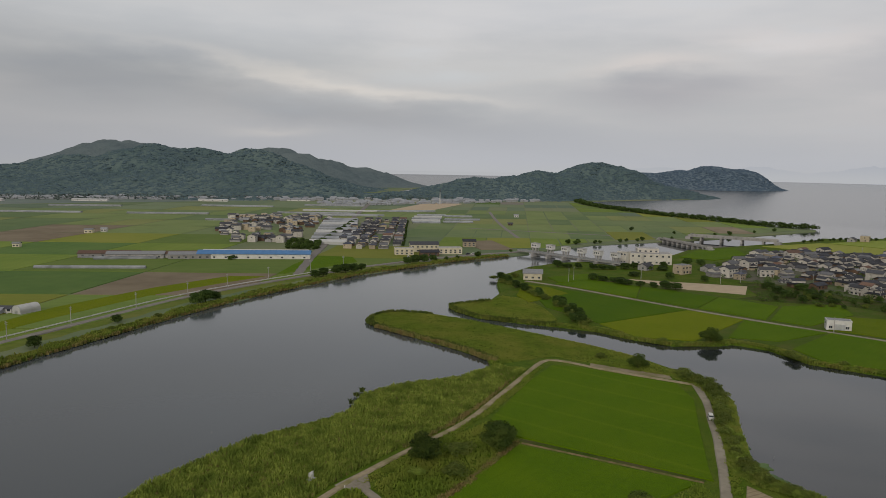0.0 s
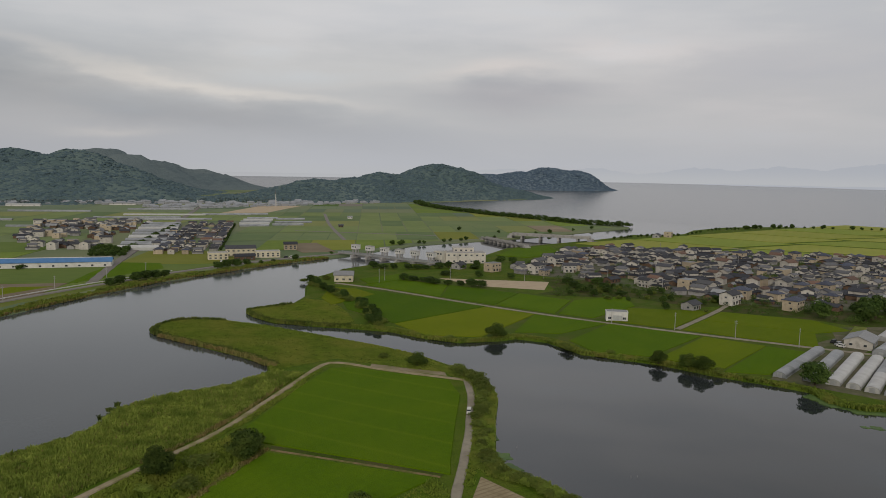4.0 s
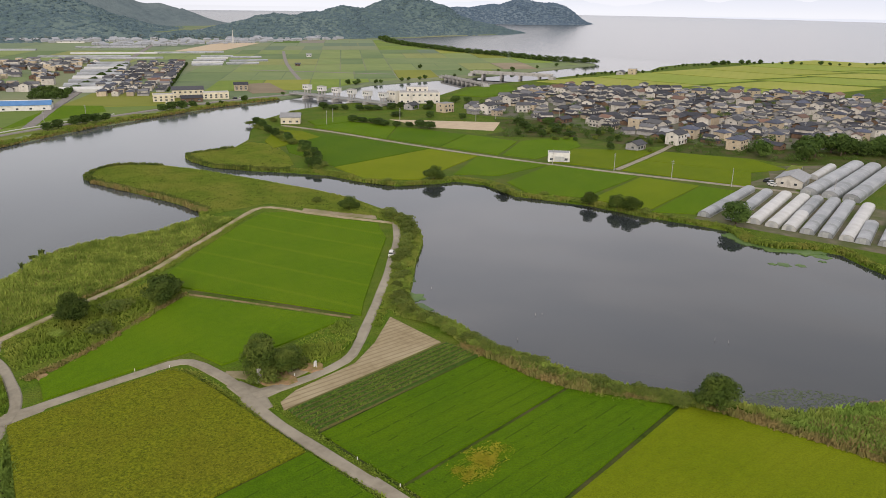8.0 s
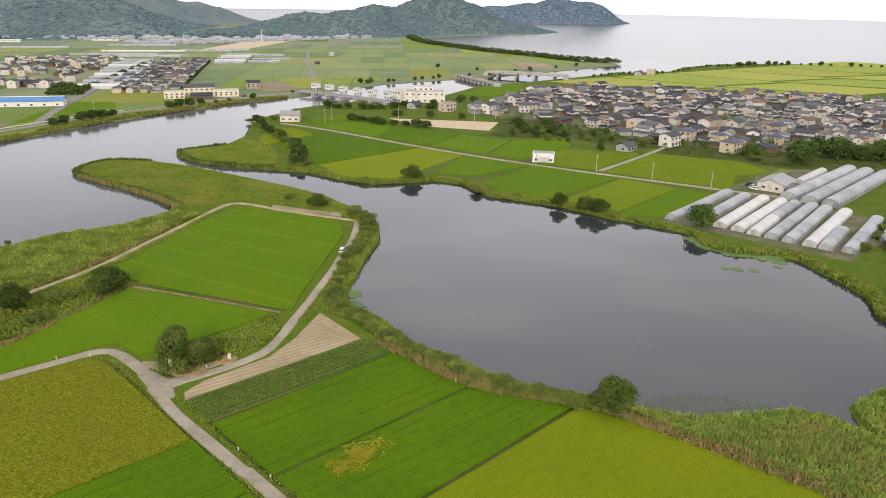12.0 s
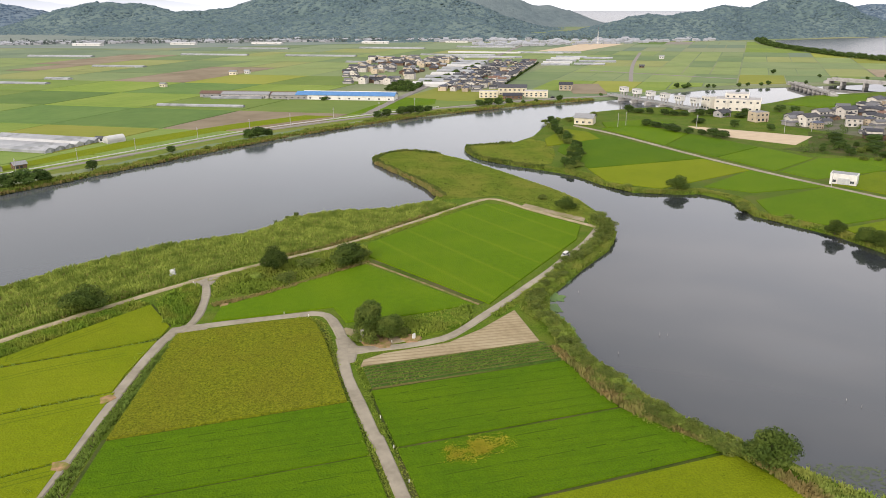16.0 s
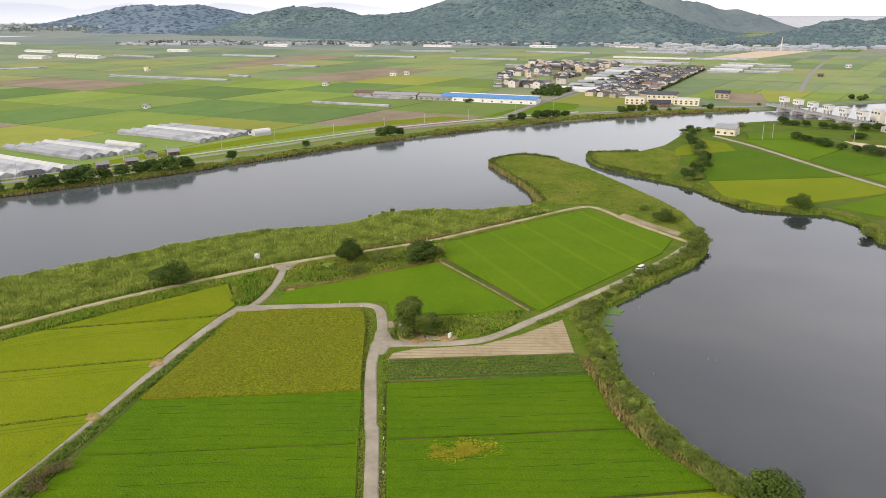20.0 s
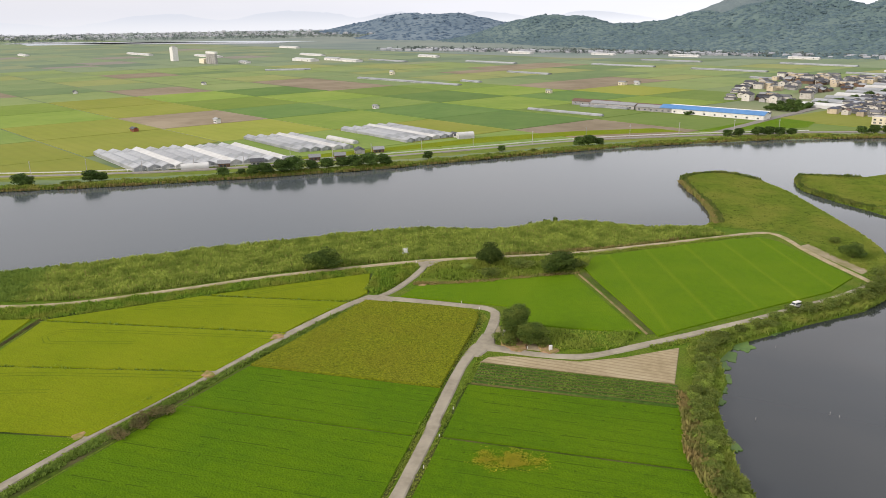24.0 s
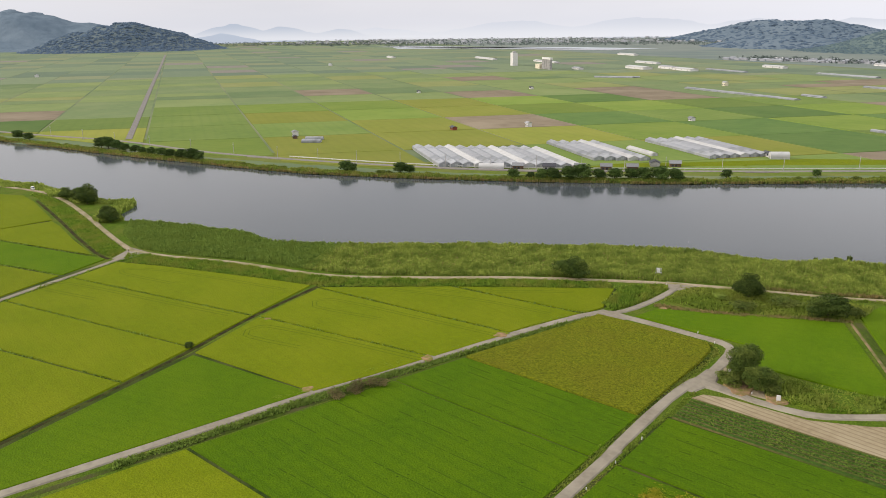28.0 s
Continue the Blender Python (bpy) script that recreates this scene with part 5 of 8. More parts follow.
for x, y in ((300, 383), (306, 388), (312, 384), (332, 398), (340, 402)):
    plant("bush", x, y, prnd.uniform(0.8, 1.2), None, prnd.uniform(0, 360), "village shore trees")
for x, y in ((349, 350), (353, 345), (356, 339), (355, 331), (354, 325), (358, 318), (363, 312), (366, 305), (368, 299), (388, 350), (400, 330), (412, 312), (371, 408), (375, 402), (380, 396), (387, 388), (392, 384),
             (398, 381), (408, 377), (414, 374), (420, 366), (428, 360), (436, 366), (470, 372), (478, 366), (425, 275), (415, 262), (405, 250), (418, 240), (398, 236), (430, 250), (440, 262), (410, 225)):
    plant("bank", x, y, prnd.uniform(0.38, 0.7), prnd.uniform(0.7, 1.15), prnd.uniform(0, 360), "village edge trees", "dark bushy tree by the village's edge")
for i in range(46):
    x, y = prnd.uniform(385, 440), prnd.uniform(168, 262)
    if x - 380 > (262 - y) * 0.15:
        plant("bank" if i % 2 else "bush", x, y, prnd.uniform(0.35, 0.6) if i % 2 else prnd.uniform(0.6, 1.0), None, prnd.uniform(0, 360), "village edge trees", "rough green bush in an overgrown plot")
for i in range(44):
    t = prnd.random()
    x, y = 436 + 95 * t + prnd.uniform(-8, 8), 112 - 52 * t + prnd.uniform(-9, 12)
    plant("far" if i % 4 else "pine", x, y, prnd.uniform(0.8, 1.35), None, prnd.uniform(0, 360), "grove by the village", "tall dark tree of the grove beside the village")
for i in range(26):
    x, y = 262 + prnd.uniform(0, 60), 0 + prnd.uniform(-30, 14)
    if inside(LAND_B, x - 3, y + 2) and inside(LAND_B, x + 3, y):
        plant("bank", x, y, prnd.uniform(0.5, 0.95), None, prnd.uniform(0, 360), "cove head trees", "dark bushy tree at the cove's head")
for x, y in ((340, 30), (352, 33), (358, 32), (364, 34), (371, 34), (380, 36), (388, 36), (322, 29)):
    plant("bush", x, y, 1.0, 1.1, prnd.uniform(0, 360), "cove head trees")

# far river bank
for x, y, s in ((-448, 164, 1.1), (-436, 167, .9), (-350, 180, 1.25), (-342, 181, 1.4), (-334, 183, 1.1), (-325, 184, .8), (-312, 184, .85), (-305, 185, .75), (-296, 187, .8), (-286, 188, .9), (-276, 188, .9), (-266, 190, 1.0), (-258, 192, 1.15), (-252, 194, .9),
                (-149, 223, 1.0), (-146, 225, .75), (-120, 237, 1.05), (-116, 240, .8), (-62, 264, .8), (-54, 268, .6), (-48, 270, .9), (-43, 273, 1.0), (-36, 278, 1.15), (-31, 283, 1.3), (-24, 288, .9), (-17, 292, 1.0), (-10, 297, 1.0), (-4, 300, 1.1), (3, 304, 1.2), (9, 309, 1.0),
                (28, 330, .75), (64, 362, .6), (107, 388, 1.0), (112, 391, 1.1), (118, 394, .8), (196, 441, .8), (203, 444, .9), (215, 449, 1.0), (222, 451, 1.0), (229, 453, .9), (236, 455, .8), (280, 468, .9), (288, 470, 1.0), (297, 472, .95), (306, 474, .8)):
    plant("bank", x, y, s * 0.85, s * 1.05, prnd.uniform(0, 360), "far bank trees", "dark bushy tree on the far river bank")
for i in range(150):
    k = prnd.uniform(3.0, 17.4)
    a, b = SHORE_C[int(k)], SHORE_C[int(k) + 1]
    t = k - int(k)
    plant("shrub" if i % 4 else "bush", a[0] + (b[0] - a[0]) * t - 2.0, a[1] + (b[1] - a[1]) * t + 3.5, prnd.uniform(0.5, 0.9), None, prnd.uniform(0, 360), "far bank shrubs", "")

# sluice, delta, spit and lakeside
for x, y in ((485, 520), (487, 512), (494, 516), (511, 511), (516, 509), (541, 508), (552, 510), (564, 507), (575, 510), (600, 506), (612, 505), (649, 593), (652, 512), (664, 545), (690, 512), (710, 508), (760, 512), (800, 514), (395, 492), (350, 478), (330, 476), (318, 474)):
    plant("far", x, y, prnd.uniform(0.32, 0.6), None, prnd.uniform(0, 360), "delta trees", "dark tree beside the channel")
SPIT = [(872, 512), (868, 535), (858, 565), (862, 600), (872, 660), (880, 740), (893, 800), (915, 880), (945, 950), (975, 1010), (1020, 1070)]
vs, fs = [], []
for i, (x, y) in enumerate(curve_pts(SPIT, 3.2)):
    for j in range(2):
        tx, ty, th = x + prnd.uniform(-6, 9), y + prnd.uniform(-3, 3), prnd.uniform(3.2, 7.0)
        v, f = leaf_cloud(prnd, [(tx, ty, th * 0.55, prnd.uniform(3, 5), prnd.uniform(3, 5), th * 0.45), (tx + prnd.uniform(-2, 2), ty + prnd.uniform(-2, 2), th * 0.8, 2.2, 2.2, th * 0.25)], 1.0, 2.0)
        n0 = len(vs)
        vs += v
        fs += [tuple(n0 + k for k in q) for q in f]
me = bpy.data.meshes.new("tree_belt")
me.from_pydata(vs, [], fs)
me.materials.append(M_LEAF2)
tagged(new("tree_belt", me), "dense dark belt of trees along the lake spit", "trees", kind="stuff")
for i in range(64):
    t = i / 63
    k = t * 8
    L = [(714, 430), (764, 428), (812, 404), (927, 422), (972, 404), (1000, 400), (1060, 360), (1117, 285), (1240, 240), (1260, 235)]
    a, b = L[int(k)], L[int(k) + 1]
    f = k - int(k)
    if i % 5 != 1:
        plant("far", a[0] + (b[0] - a[0]) * f, a[1] + (b[1] - a[1]) * f - 4, prnd.uniform(0.25, 0.45) if t < 0.5 else prnd.uniform(0.35, 0.8), None, prnd.uniform(0, 360), "lakeside trees", "dark tree on the low lake shore")
# settlement hedges
for a, b, n in (((270, 604), (329, 691), 18), ((329, 691), (417, 817), 26), ((238, 592), (262, 575), 7), ((246, 605), (268, 590), 6), ((254, 622), (276, 606), 6), ((262, 640), (282, 622), 6), ((336, 569), (478, 800), 34), ((175, 545), (186, 556), 3), ((168, 560), (178, 570), 3)):
    for i in range(n):
        t = (i + prnd.uniform(-.3, .3)) / n
        plant("hedge", a[0] + (b[0] - a[0]) * t, a[1] + (b[1] - a[1]) * t, prnd.uniform(0.6, 1.05) if b != (478, 800) else prnd.uniform(0.4, 0.6), None, prnd.uniform(0, 360), "settlement hedge", "")


def reeds(name, outline, density, h0, h1, material, label, seed, width=0.17, ok=None):
    """A bed of upright leaf blades inside an outline."""
    rnd = np.random.RandomState(seed)
    xs, ys = [p[0] for p in outline], [p[1] for p in outline]
    n = int((max(xs) - min(xs)) * (max(ys) - min(ys)) * density)
    px, py = rnd.uniform(min(xs), max(xs), n), rnd.uniform(min(ys), max(ys), n)
    keep = np.zeros(n, bool)
    for (x0, y0), (x1, y1) in zip(outline, outline[1:] + outline[:1]):
        if y0 != y1:
            keep ^= ((y0 > py) != (y1 > py)) & (px < (x1 - x0) * (py - y0) / (y1 - y0) + x0)
    px, py = px[keep], py[keep]
    n = len(px)
    blades = 3
    ang = rnd.uniform(0, 6.283, (n, blades))
    hh = rnd.uniform(h0, h1, (n, 1)) * rnd.uniform(0.7, 1.1, (n, blades)) * (1 + 0.25 * np.sin(px * 0.21 + np.cos(py * 0.17) * 2) + 0.3 * np.sin(px * 1.1 + np.sin(py * 0.9) * 2) * np.sin(py * 1.3))[:, None]
    ox, oy = px[:, None] + rnd.uniform(-.4, .4, (n, blades)), py[:, None] + rnd.uniform(-.4, .4, (n, blades))
    lx, ly = rnd.normal(0, 0.28, (n, blades)), rnd.normal(0, 0.28, (n, blades))
    w = width * rnd.uniform(0.7, 1.5, (n, blades))
    ca, sa = np.cos(ang) * w, np.sin(ang) * w
    z0 = np.full_like(hh, -0.7)
    V = np.stack([np.stack([ox - ca, oy - sa, z0], -1), np.stack([ox + ca, oy + sa, z0], -1),
                  np.stack([ox + ca * 0.8 + lx * 0.5, oy + sa * 0.8 + ly * 0.5, hh * 0.72], -1),
                  np.stack([ox + lx * 1.3, oy + ly * 1.3, hh], -1),
                  np.stack([ox - ca * 0.8 + lx * 0.5, oy - sa * 0.8 + ly * 0.5, hh * 0.72], -1)], 2).reshape(-1, 3)
    m = n * blades
    me = bpy.data.meshes.new(name)
    me.vertices.add(m * 5)
    me.vertices.foreach_set("co", V.ravel())
    me.loops.add(m * 5)
    me.loops.foreach_set("vertex_index", np.arange(m * 5))
    me.polygons.add(m)
    me.polygons.foreach_set("loop_start", np.arange(m) * 5)
    me.polygons.foreach_set("loop_total", np.full(m, 5))
    me.update(calc_edges=True)
    me.validate()
    me.materials.append(material)
    return tagged(new(name, me), label, "reeds", kind="stuff")


def strip_along(pts, inner, outer):
    """The band between a shore line and lines set inwards from it."""
    line = curve_pts(pts, 5)
    L, R = [], []
    for i, p in enumerate(line):
        a, b = Vector(line[max(0, i - 1)]), Vector(line[min(len(line) - 1, i + 1)])
        d = (b - a).normalized()
        n = Vector((d.y, -d.x))      # to the right of the way
        w = 1 + 0.35 * math.sin(i * 0.9) * math.cos(i * 0.37)
        L.append(tuple(Vector(p) + n * inner * w))
        R.append(tuple(Vector(p) + n * outer * w))
    return L + R[::-1]


M_LODGE = leafy("lodged_rice_leaf", (0.375, 0.3375, 0.03), (0.285, 0.2925, 0.0225), 0.6, (0.405, 0.3525, 0.0375), 0.2, 0.3)
REED_MAIN = [(-42, 120), (-3, 149), (23, 167), (44, 182), (66, 192), (80, 195), (92, 197), (100, 199.5), (106, 206.5), (111, 212.5), (120, 214), (132, 215), (150, 212.5), (169, 218.5),
             (176, 209), (145, 190), (117, 174), (95, 166), (78, 158.5), (60, 148.5), (34, 132), (11, 114), (-14, 97), (-30, 91.5)]
REED_WEST = [(-140, 88), (-123, 97), (-94, 105), (-81, 108), (-64, 106), (-40, 121.5), (-26, 93), (-55, 85), (-80, 74), (-98, 69.5), (-122, 76)]
reeds("reed_bed", REED_MAIN, 7.5, 0.55, 1.45, M_REED, "dense green reed bed along the near river bank", 1, 0.10)
reeds("dry_reed_bed", REED_MAIN, 0.7, 0.5, 1.1, M_REEDDRY, "scattered dry stems within the reed bed", 52, 0.13)
TIP = [(169, 219), (175, 230), (173, 250), (168, 280), (164.5, 300), (165, 311), (176, 323), (188, 323), (200, 310), (209.5, 286), (217, 252), (223.5, 223), (226, 202), (222, 179), (217, 174), (207, 192), (202, 206), (197, 218), (184, 219)]
reeds("reed_bed_point", TIP, 6.0, 0.12, 0.36, M_MEADOW, "low olive green reeds covering the point", 2, 0.13)
reeds("reed_rim", strip_along([(175, 226), (174, 250), (168, 280), (164.5, 300), (165, 311), (176, 323), (188, 323), (200, 310)], -0.8, 1.6), 4.0, 0.35, 1.2, M_RIM, "tall dark reeds rimming the point", 3, 0.22)
reeds("dry_reed_rim", strip_along([(175, 224), (174, 250), (168, 280), (164.5, 300)], -2.0, -0.4), 5.0, 0.5, 1.3, M_REEDDRY, "dry brown reed stems at the waterline", 4, 0.2)
M_MARSHREED = leafy("marsh_reed", (0.30, 0.42, 0.085), (0.16, 0.25, 0.045), 0.35, (0.34, 0.36, 0.085), 0.08)
M_FRESH = leafy("fresh_weeds", (0.28, 0.37, 0.06), (0.14, 0.205, 0.035), 0.5, (0.30, 0.33, 0.07), 0.15)
M_LUSHGRASS = leafy("lush_grass", (0.2258, 0.3268, 0.0378), (0.1129, 0.2014, 0.0234), 0.6, (0.2619, 0.2888, 0.0495), 0.12)
M_REEDGREEN = leafy("green_reed", (0.243, 0.3402, 0.06696), (0.1134, 0.1782, 0.0324), 0.8, (0.1728, 0.243, 0.0432), 0.16)
reeds("reed_bank_cove", strip_along([(224, 181), (217, 158), (206, 143), (190, 130), (179, 120), (170, 112), (165, 101), (166, 90), (163, 78), (164, 66), (165, 53), (168, 42), (173, 33), (177, 27)], -0.5, 5.5), 8.0, 0.3, 0.8, M_FRESH, "green reeds and weeds on the cove bank", 5, 0.11)
reeds("dry_bank_cove", strip_along([(158.5, 80), (159.5, 72), (159, 62), (160, 54), (163, 44), (168, 35)], -1.0, 2.6), 8.0, 0.6, 1.6, M_REEDDRY, "dry brown reeds between paddy and cove", 6)
MARSH = [(176, 26), (180, 18), (184, 11), (189, 8), (194, 5), (200, 1), (203, -5), (203, -15), (207, -11), (212, -7), (224, -9), (231, -12), (262, -34), (250, -60), (182, -60), (178, -14), (176, 0)]
reeds("reed_marsh", MARSH, 7.0, 0.5, 1.2, M_MARSHREED, "tall green marsh reeds with brown tops", 7, 0.12)
reeds("dry_reed_marsh", [(178, 10), (188, 4), (198, -4), (200, -20), (214, -22), (230, -24), (236, -45), (186, -45), (180, -10)], 3.0, 0.5, 1.15, M_REEDDRY, "patches of dry reed within the marsh", 71, 0.12)
reeds("dry_marsh_edge", [(171, 28), (176, 16), (178, 0), (180, -16), (183, -60), (180, -60), (176, -14), (174, 4), (172, 16)], 6.0, 0.6, 1.4, M_REEDDRY, "dry brown reeds edging the ripe paddy", 8)
reeds("reed_strip_village", strip_along(SHORE_B[3:32], -0.8, 3.4), 4.5, 0.3, 0.8, M_BANKW, "strip of green reeds along the village shore", 9, 0.22)
VPOINT = [(217, 294), (217, 314), (222, 326), (234, 326), (247, 325), (262, 333), (268, 318), (258, 292), (246, 270), (236, 264)]
reeds("reed_point_village", VPOINT, 4.5, 0.12, 0.4, M_MEADOW, "low reeds on the small shore point", 10, 0.16)
reeds("reed_rim_village", strip_along([(238, 262), (228, 274), (217, 294), (217, 314), (222, 326), (234, 326), (247, 325)], -0.6, 1.4), 5.0, 0.5, 1.4, M_RIM, "dark reeds rimming the small shore point", 53, 0.2)
reeds("reed_strip_far", strip_along(SHORE_C[2:20], 1.2, -6.0), 3.4, 0.6, 1.5, M_BANKW, "yellow-green reed strip on the far bank", 11, 0.26)
reeds("dry_strip_far", strip_along(SHORE_C[2:20], 1.8, 0.6), 2.5, 0.2, 0.9, M_REEDDRY, "ochre reed stems at the far waterline", 51, 0.24)
reeds("reed_strip_west", strip_along(SHORE_A[2:11], -0.8, 8.0), 2.4, 0.7, 1.6, M_REED, "green reeds along the western bank", 12, 0.22)
DIKE_FOOT = [(-95, 63.4), (-79, 69.6), (-55, 79.4), (-29, 86.4), (-12.4, 92.4), (12, 109.4), (35, 127.4), (59, 142.6), (63.5, 139.4), (47, 127.1), (24, 110.2), (-10.4, 82.8), (-13.6, 82.4), (-28, 78.1), (-50, 70.6), (-70, 63.6), (-87.4, 56.4)]
reeds("dike_grass", DIKE_FOOT, 4.5, 0.35, 0.95, M_LUSHGRASS, "lush bright green grass on the dike slope", 31, 0.15)
reeds("dike_grass_far", [(-98.5, 64), (-122, 69), (-168, 79.8), (-210, 87.4), (-232, 87.6), (-231, 84.6), (-214, 82.4), (-184, 75.4), (-156, 69.2), (-131, 63.2), (-106, 57.4), (-96, 57.6)], 4.5, 0.35, 0.9, M_LUSHGRASS, "lush bright green grass below the bank track", 32, 0.17)
reeds("verge_grass_west", strip_along([(-88.6, 57), (-83.4, 39.5), (-80.4, 27), (-76.2, 12)], -0.4, 0.9), 5.0, 0.2, 0.5, M_LUSHGRASS, "green grass verge of the pale farm road", 40, 0.15)
reeds("verge_grass", strip_along([(78, 155), (96, 163), (117, 171), (131, 178), (145, 187), (165, 199.5), (182, 210.5)], 1.2, 3.4), 6.0, 0.2, 0.5, M_REEDLOW, "green grass between track and paddy", 33, 0.16)
reeds("verge_grass_link", [(68, 124), (72.6, 122), (75, 129), (76.4, 138), (76.8, 150), (74, 152), (65.5, 141)], 5.0, 0.5, 1.35, M_LUSHGRASS, "lush grass bank beside the link road", 34, 0.16)
reeds("verge_grass_cove", strip_along([(212, 162), (203, 151), (190, 139), (175, 125.5), (160, 113), (149, 104)], -1.3, -3.4), 5.0, 0.2, 0.5, M_REEDLOW, "grass verge between lane and cove bank", 35, 0.16)
reeds("verge_grass_diag", strip_along([(67, 118), (60, 97), (52, 70), (42, 38), (37, 13)], -0.7, 0.5), 6.0, 0.15, 0.4, M_REEDLOW, "rough grass verge of the farm road", 36, 0.15)
reeds("verge_grass_main_west", strip_along([(101, 117), (106, 114.5), (107.2, 106), (106.7, 92), (106.3, 70), (106.6, 40), (107, 5)], -0.1, 0.8), 8.0, 0.15, 0.4, M_REEDLOW, "grass verge between road and bean field", 38, 0.13)
reeds("verge_grass_diag_east", strip_along([(70.5, 115), (63.3, 95), (55.5, 69), (46, 38), (41, 12), (36, -10)], -0.1, -2.3), 9.0, 0.3, 0.8, M_REEDGREEN, "tall dark green grass along the road ditch", 39, 0.14)
reeds("verge_grass_main", strip_along([(110.3, 88), (109.6, 70), (110, 50), (110.4, 30)], -0.2, -1.0), 7.0, 0.15, 0.4, M_REEDLOW, "grass verge of the main farm road", 37, 0.13)
reeds("reed_bed_west", REED_WEST, 6.5, 0.55, 1.5, M_REEDGREEN, "deep green reed bed west along the river bank", 54, 0.11)
# tufts on the low ridges between the ripening plots
for k, (a, b) in enumerate((((-82, 37.2), (-7, 53.9)), ((-76, 13.8), (-1, 30.4)), ((-69, -9.8), (4, 8.7)), ((-4.2, 54.8), (52.4, 65.3)), ((-9.4, 81.7), (59.2, 89.8)), ((23, 109), (66.5, 114)), ((-171, 35.4), (-100, 54.6)), ((-171, 13), (-91, 35.4)))):
    d = (Vector(b) - Vector(a)).normalized()
    n = Vector((-d.y, d.x)) * 0.42
    ring = [tuple(Vector(a) + n), tuple(Vector(b) + n), tuple(Vector(b) - n), tuple(Vector(a) - n)]
    reeds("ridge_grass", ring, 2.2, 0.3, 0.62, M_REEDGREEN, "rough green tufts on the ridge between paddies", 60 + k, 0.12)
SCRUB = [(80, 139), (81, 150), (96, 158), (116, 167), (130, 171), (130, 160), (127, 155), (114, 147.5), (97, 139)]
reeds("weed_scrub", SCRUB, 3.0, 0.4, 1.0, M_REEDLOW, "overgrown weeds between the track and the paddy", 13)
reeds("dry_weed_edge", strip_along([(80, 133), (97, 138), (114, 147), (128, 154.5)], -1.0, 0.9), 6.0, 0.3, 0.8, M_REEDDRY, "dry brown weeds edging the paddy", 14)
reeds("weed_plot", [(125, 106), (147, 110), (143, 101), (134, 96), (127, 96.5)], 4.0, 0.7, 1.4, M_REEDLOW, "tall green weeds on an idle plot", 15)
reeds("dry_track_edge", strip_along([(100, 165), (117, 171.5), (131, 178.5), (145, 187.5), (160, 197)], -2.6, -1.3), 5.0, 0.4, 1.0, M_REEDDRY, "dry brown reeds beside the dike track", 16)
for x, y, s in ((104.5, 208, 0.5), (109.5, 214, 0.6), (113, 217, 0.5)):
    reeds("reed_tuft", [(x - s, y - s), (x + s, y - s), (x + s, y + s), (x - s, y + s)], 9.0, 0.3, 1.1, M_RIM, "small reed tuft standing in the river", int(x))
for i, (cx, cy, r) in enumerate(((290, 66, 6.5), (293, 57, 8), (292, 73, 4), (292, 49, 5), (274, 49, 2.4), (277, 45, 1.8), (272, 52, 1.4), (291, 43, 3), (286, 41.5, 1.2), (167.5, 104, 4.4), (172, 110.5, 3.8), (166, 91, 3.0), (165, 86, 2.4), (180, 121.5, 3.0), (166, 97.5, 3.0), (188, 129.5, 2.0), (164.5, 80, 1.8), (166, 62, 1.6), (290, 58, 7.5), (289, 66, 6.0), (292, 50, 6.0), (291, 73, 4.0), (294, 45, 2.5))):
    ring = []
    for k in range(30):
        a = 6.283 * k / 30
        q = r * (0.85 + 0.3 * math.sin(3 * a + i) * math.cos(2 * a + i) + prnd.uniform(-0.14, 0.14))
        ring.append((cx + q * math.cos(a) * 0.8, cy + q * math.sin(a)))
    solid("floating_weed", slab(ring, -1.06, -0.97 + 0.012 * i, 0.1), M_LILY, "mat of green floating weed on the water", "water plants", "floating weed", "stuff")


# thin weed drifting in front of the marsh
drift = [(178, 25), (186, 23), (193, 19), (197, 13), (200, 7), (201, 1), (191, 7), (184, 11), (179, 19)]
bm = bmesh.new()
for i in range(2600):
    cx, cy, r = prnd.uniform(176, 203), prnd.uniform(-2, 27), prnd.uniform(0.12, 0.42)
    if inside(drift, cx, cy):
        ring = [bm.verts.new((cx + r * prnd.uniform(0.6, 1.3) * math.cos(0.7854 * k), cy + 0.7 * r * prnd.uniform(0.6, 1.3) * math.sin(0.7854 * k), -0.99 + 0.00001 * i)) for k in range(8)]
        bm.faces.new(ring)
solid("drifting_weed", bm, M_DRIFT, "thin green weed drifting before the marsh", "water plants", "floating weed", "stuff")


def crop_rows(name, outline, along, gap, step, size, leaf, per, material, label, category, seed):
    """Leafy plants in straight rows inside an outline."""
    rnd = random.Random(seed)
    a = Vector(along).normalized()
    b = Vector((-a.y, a.x))
    us, ws = [Vector(p).dot(a) for p in outline], [Vector(p).dot(b) for p in outline]
    blobs = []
    w = min(ws)
    while w < max(ws):
        u = min(us) + rnd.random() * step
        while u < max(us):
            q = a * u + b * (w + rnd.uniform(-.2, .2))
            if inside(outline, q.x, q.y) and rnd.random() < 0.93:
                k = size * rnd.uniform(0.75, 1.25)
                blobs.append((q.x, q.y, 0.35 + k * 0.5, k, k, k * 0.7))
            u += step * rnd.uniform(0.8, 1.2)
        w += gap
    vs, fs = leaf_cloud(rnd, blobs, leaf, per)
    me = bpy.data.meshes.new(name)
    me.from_pydata(vs, [], fs)
    me.materials.append(material)
    return tagged(new(name, me), label, category, kind="stuff")


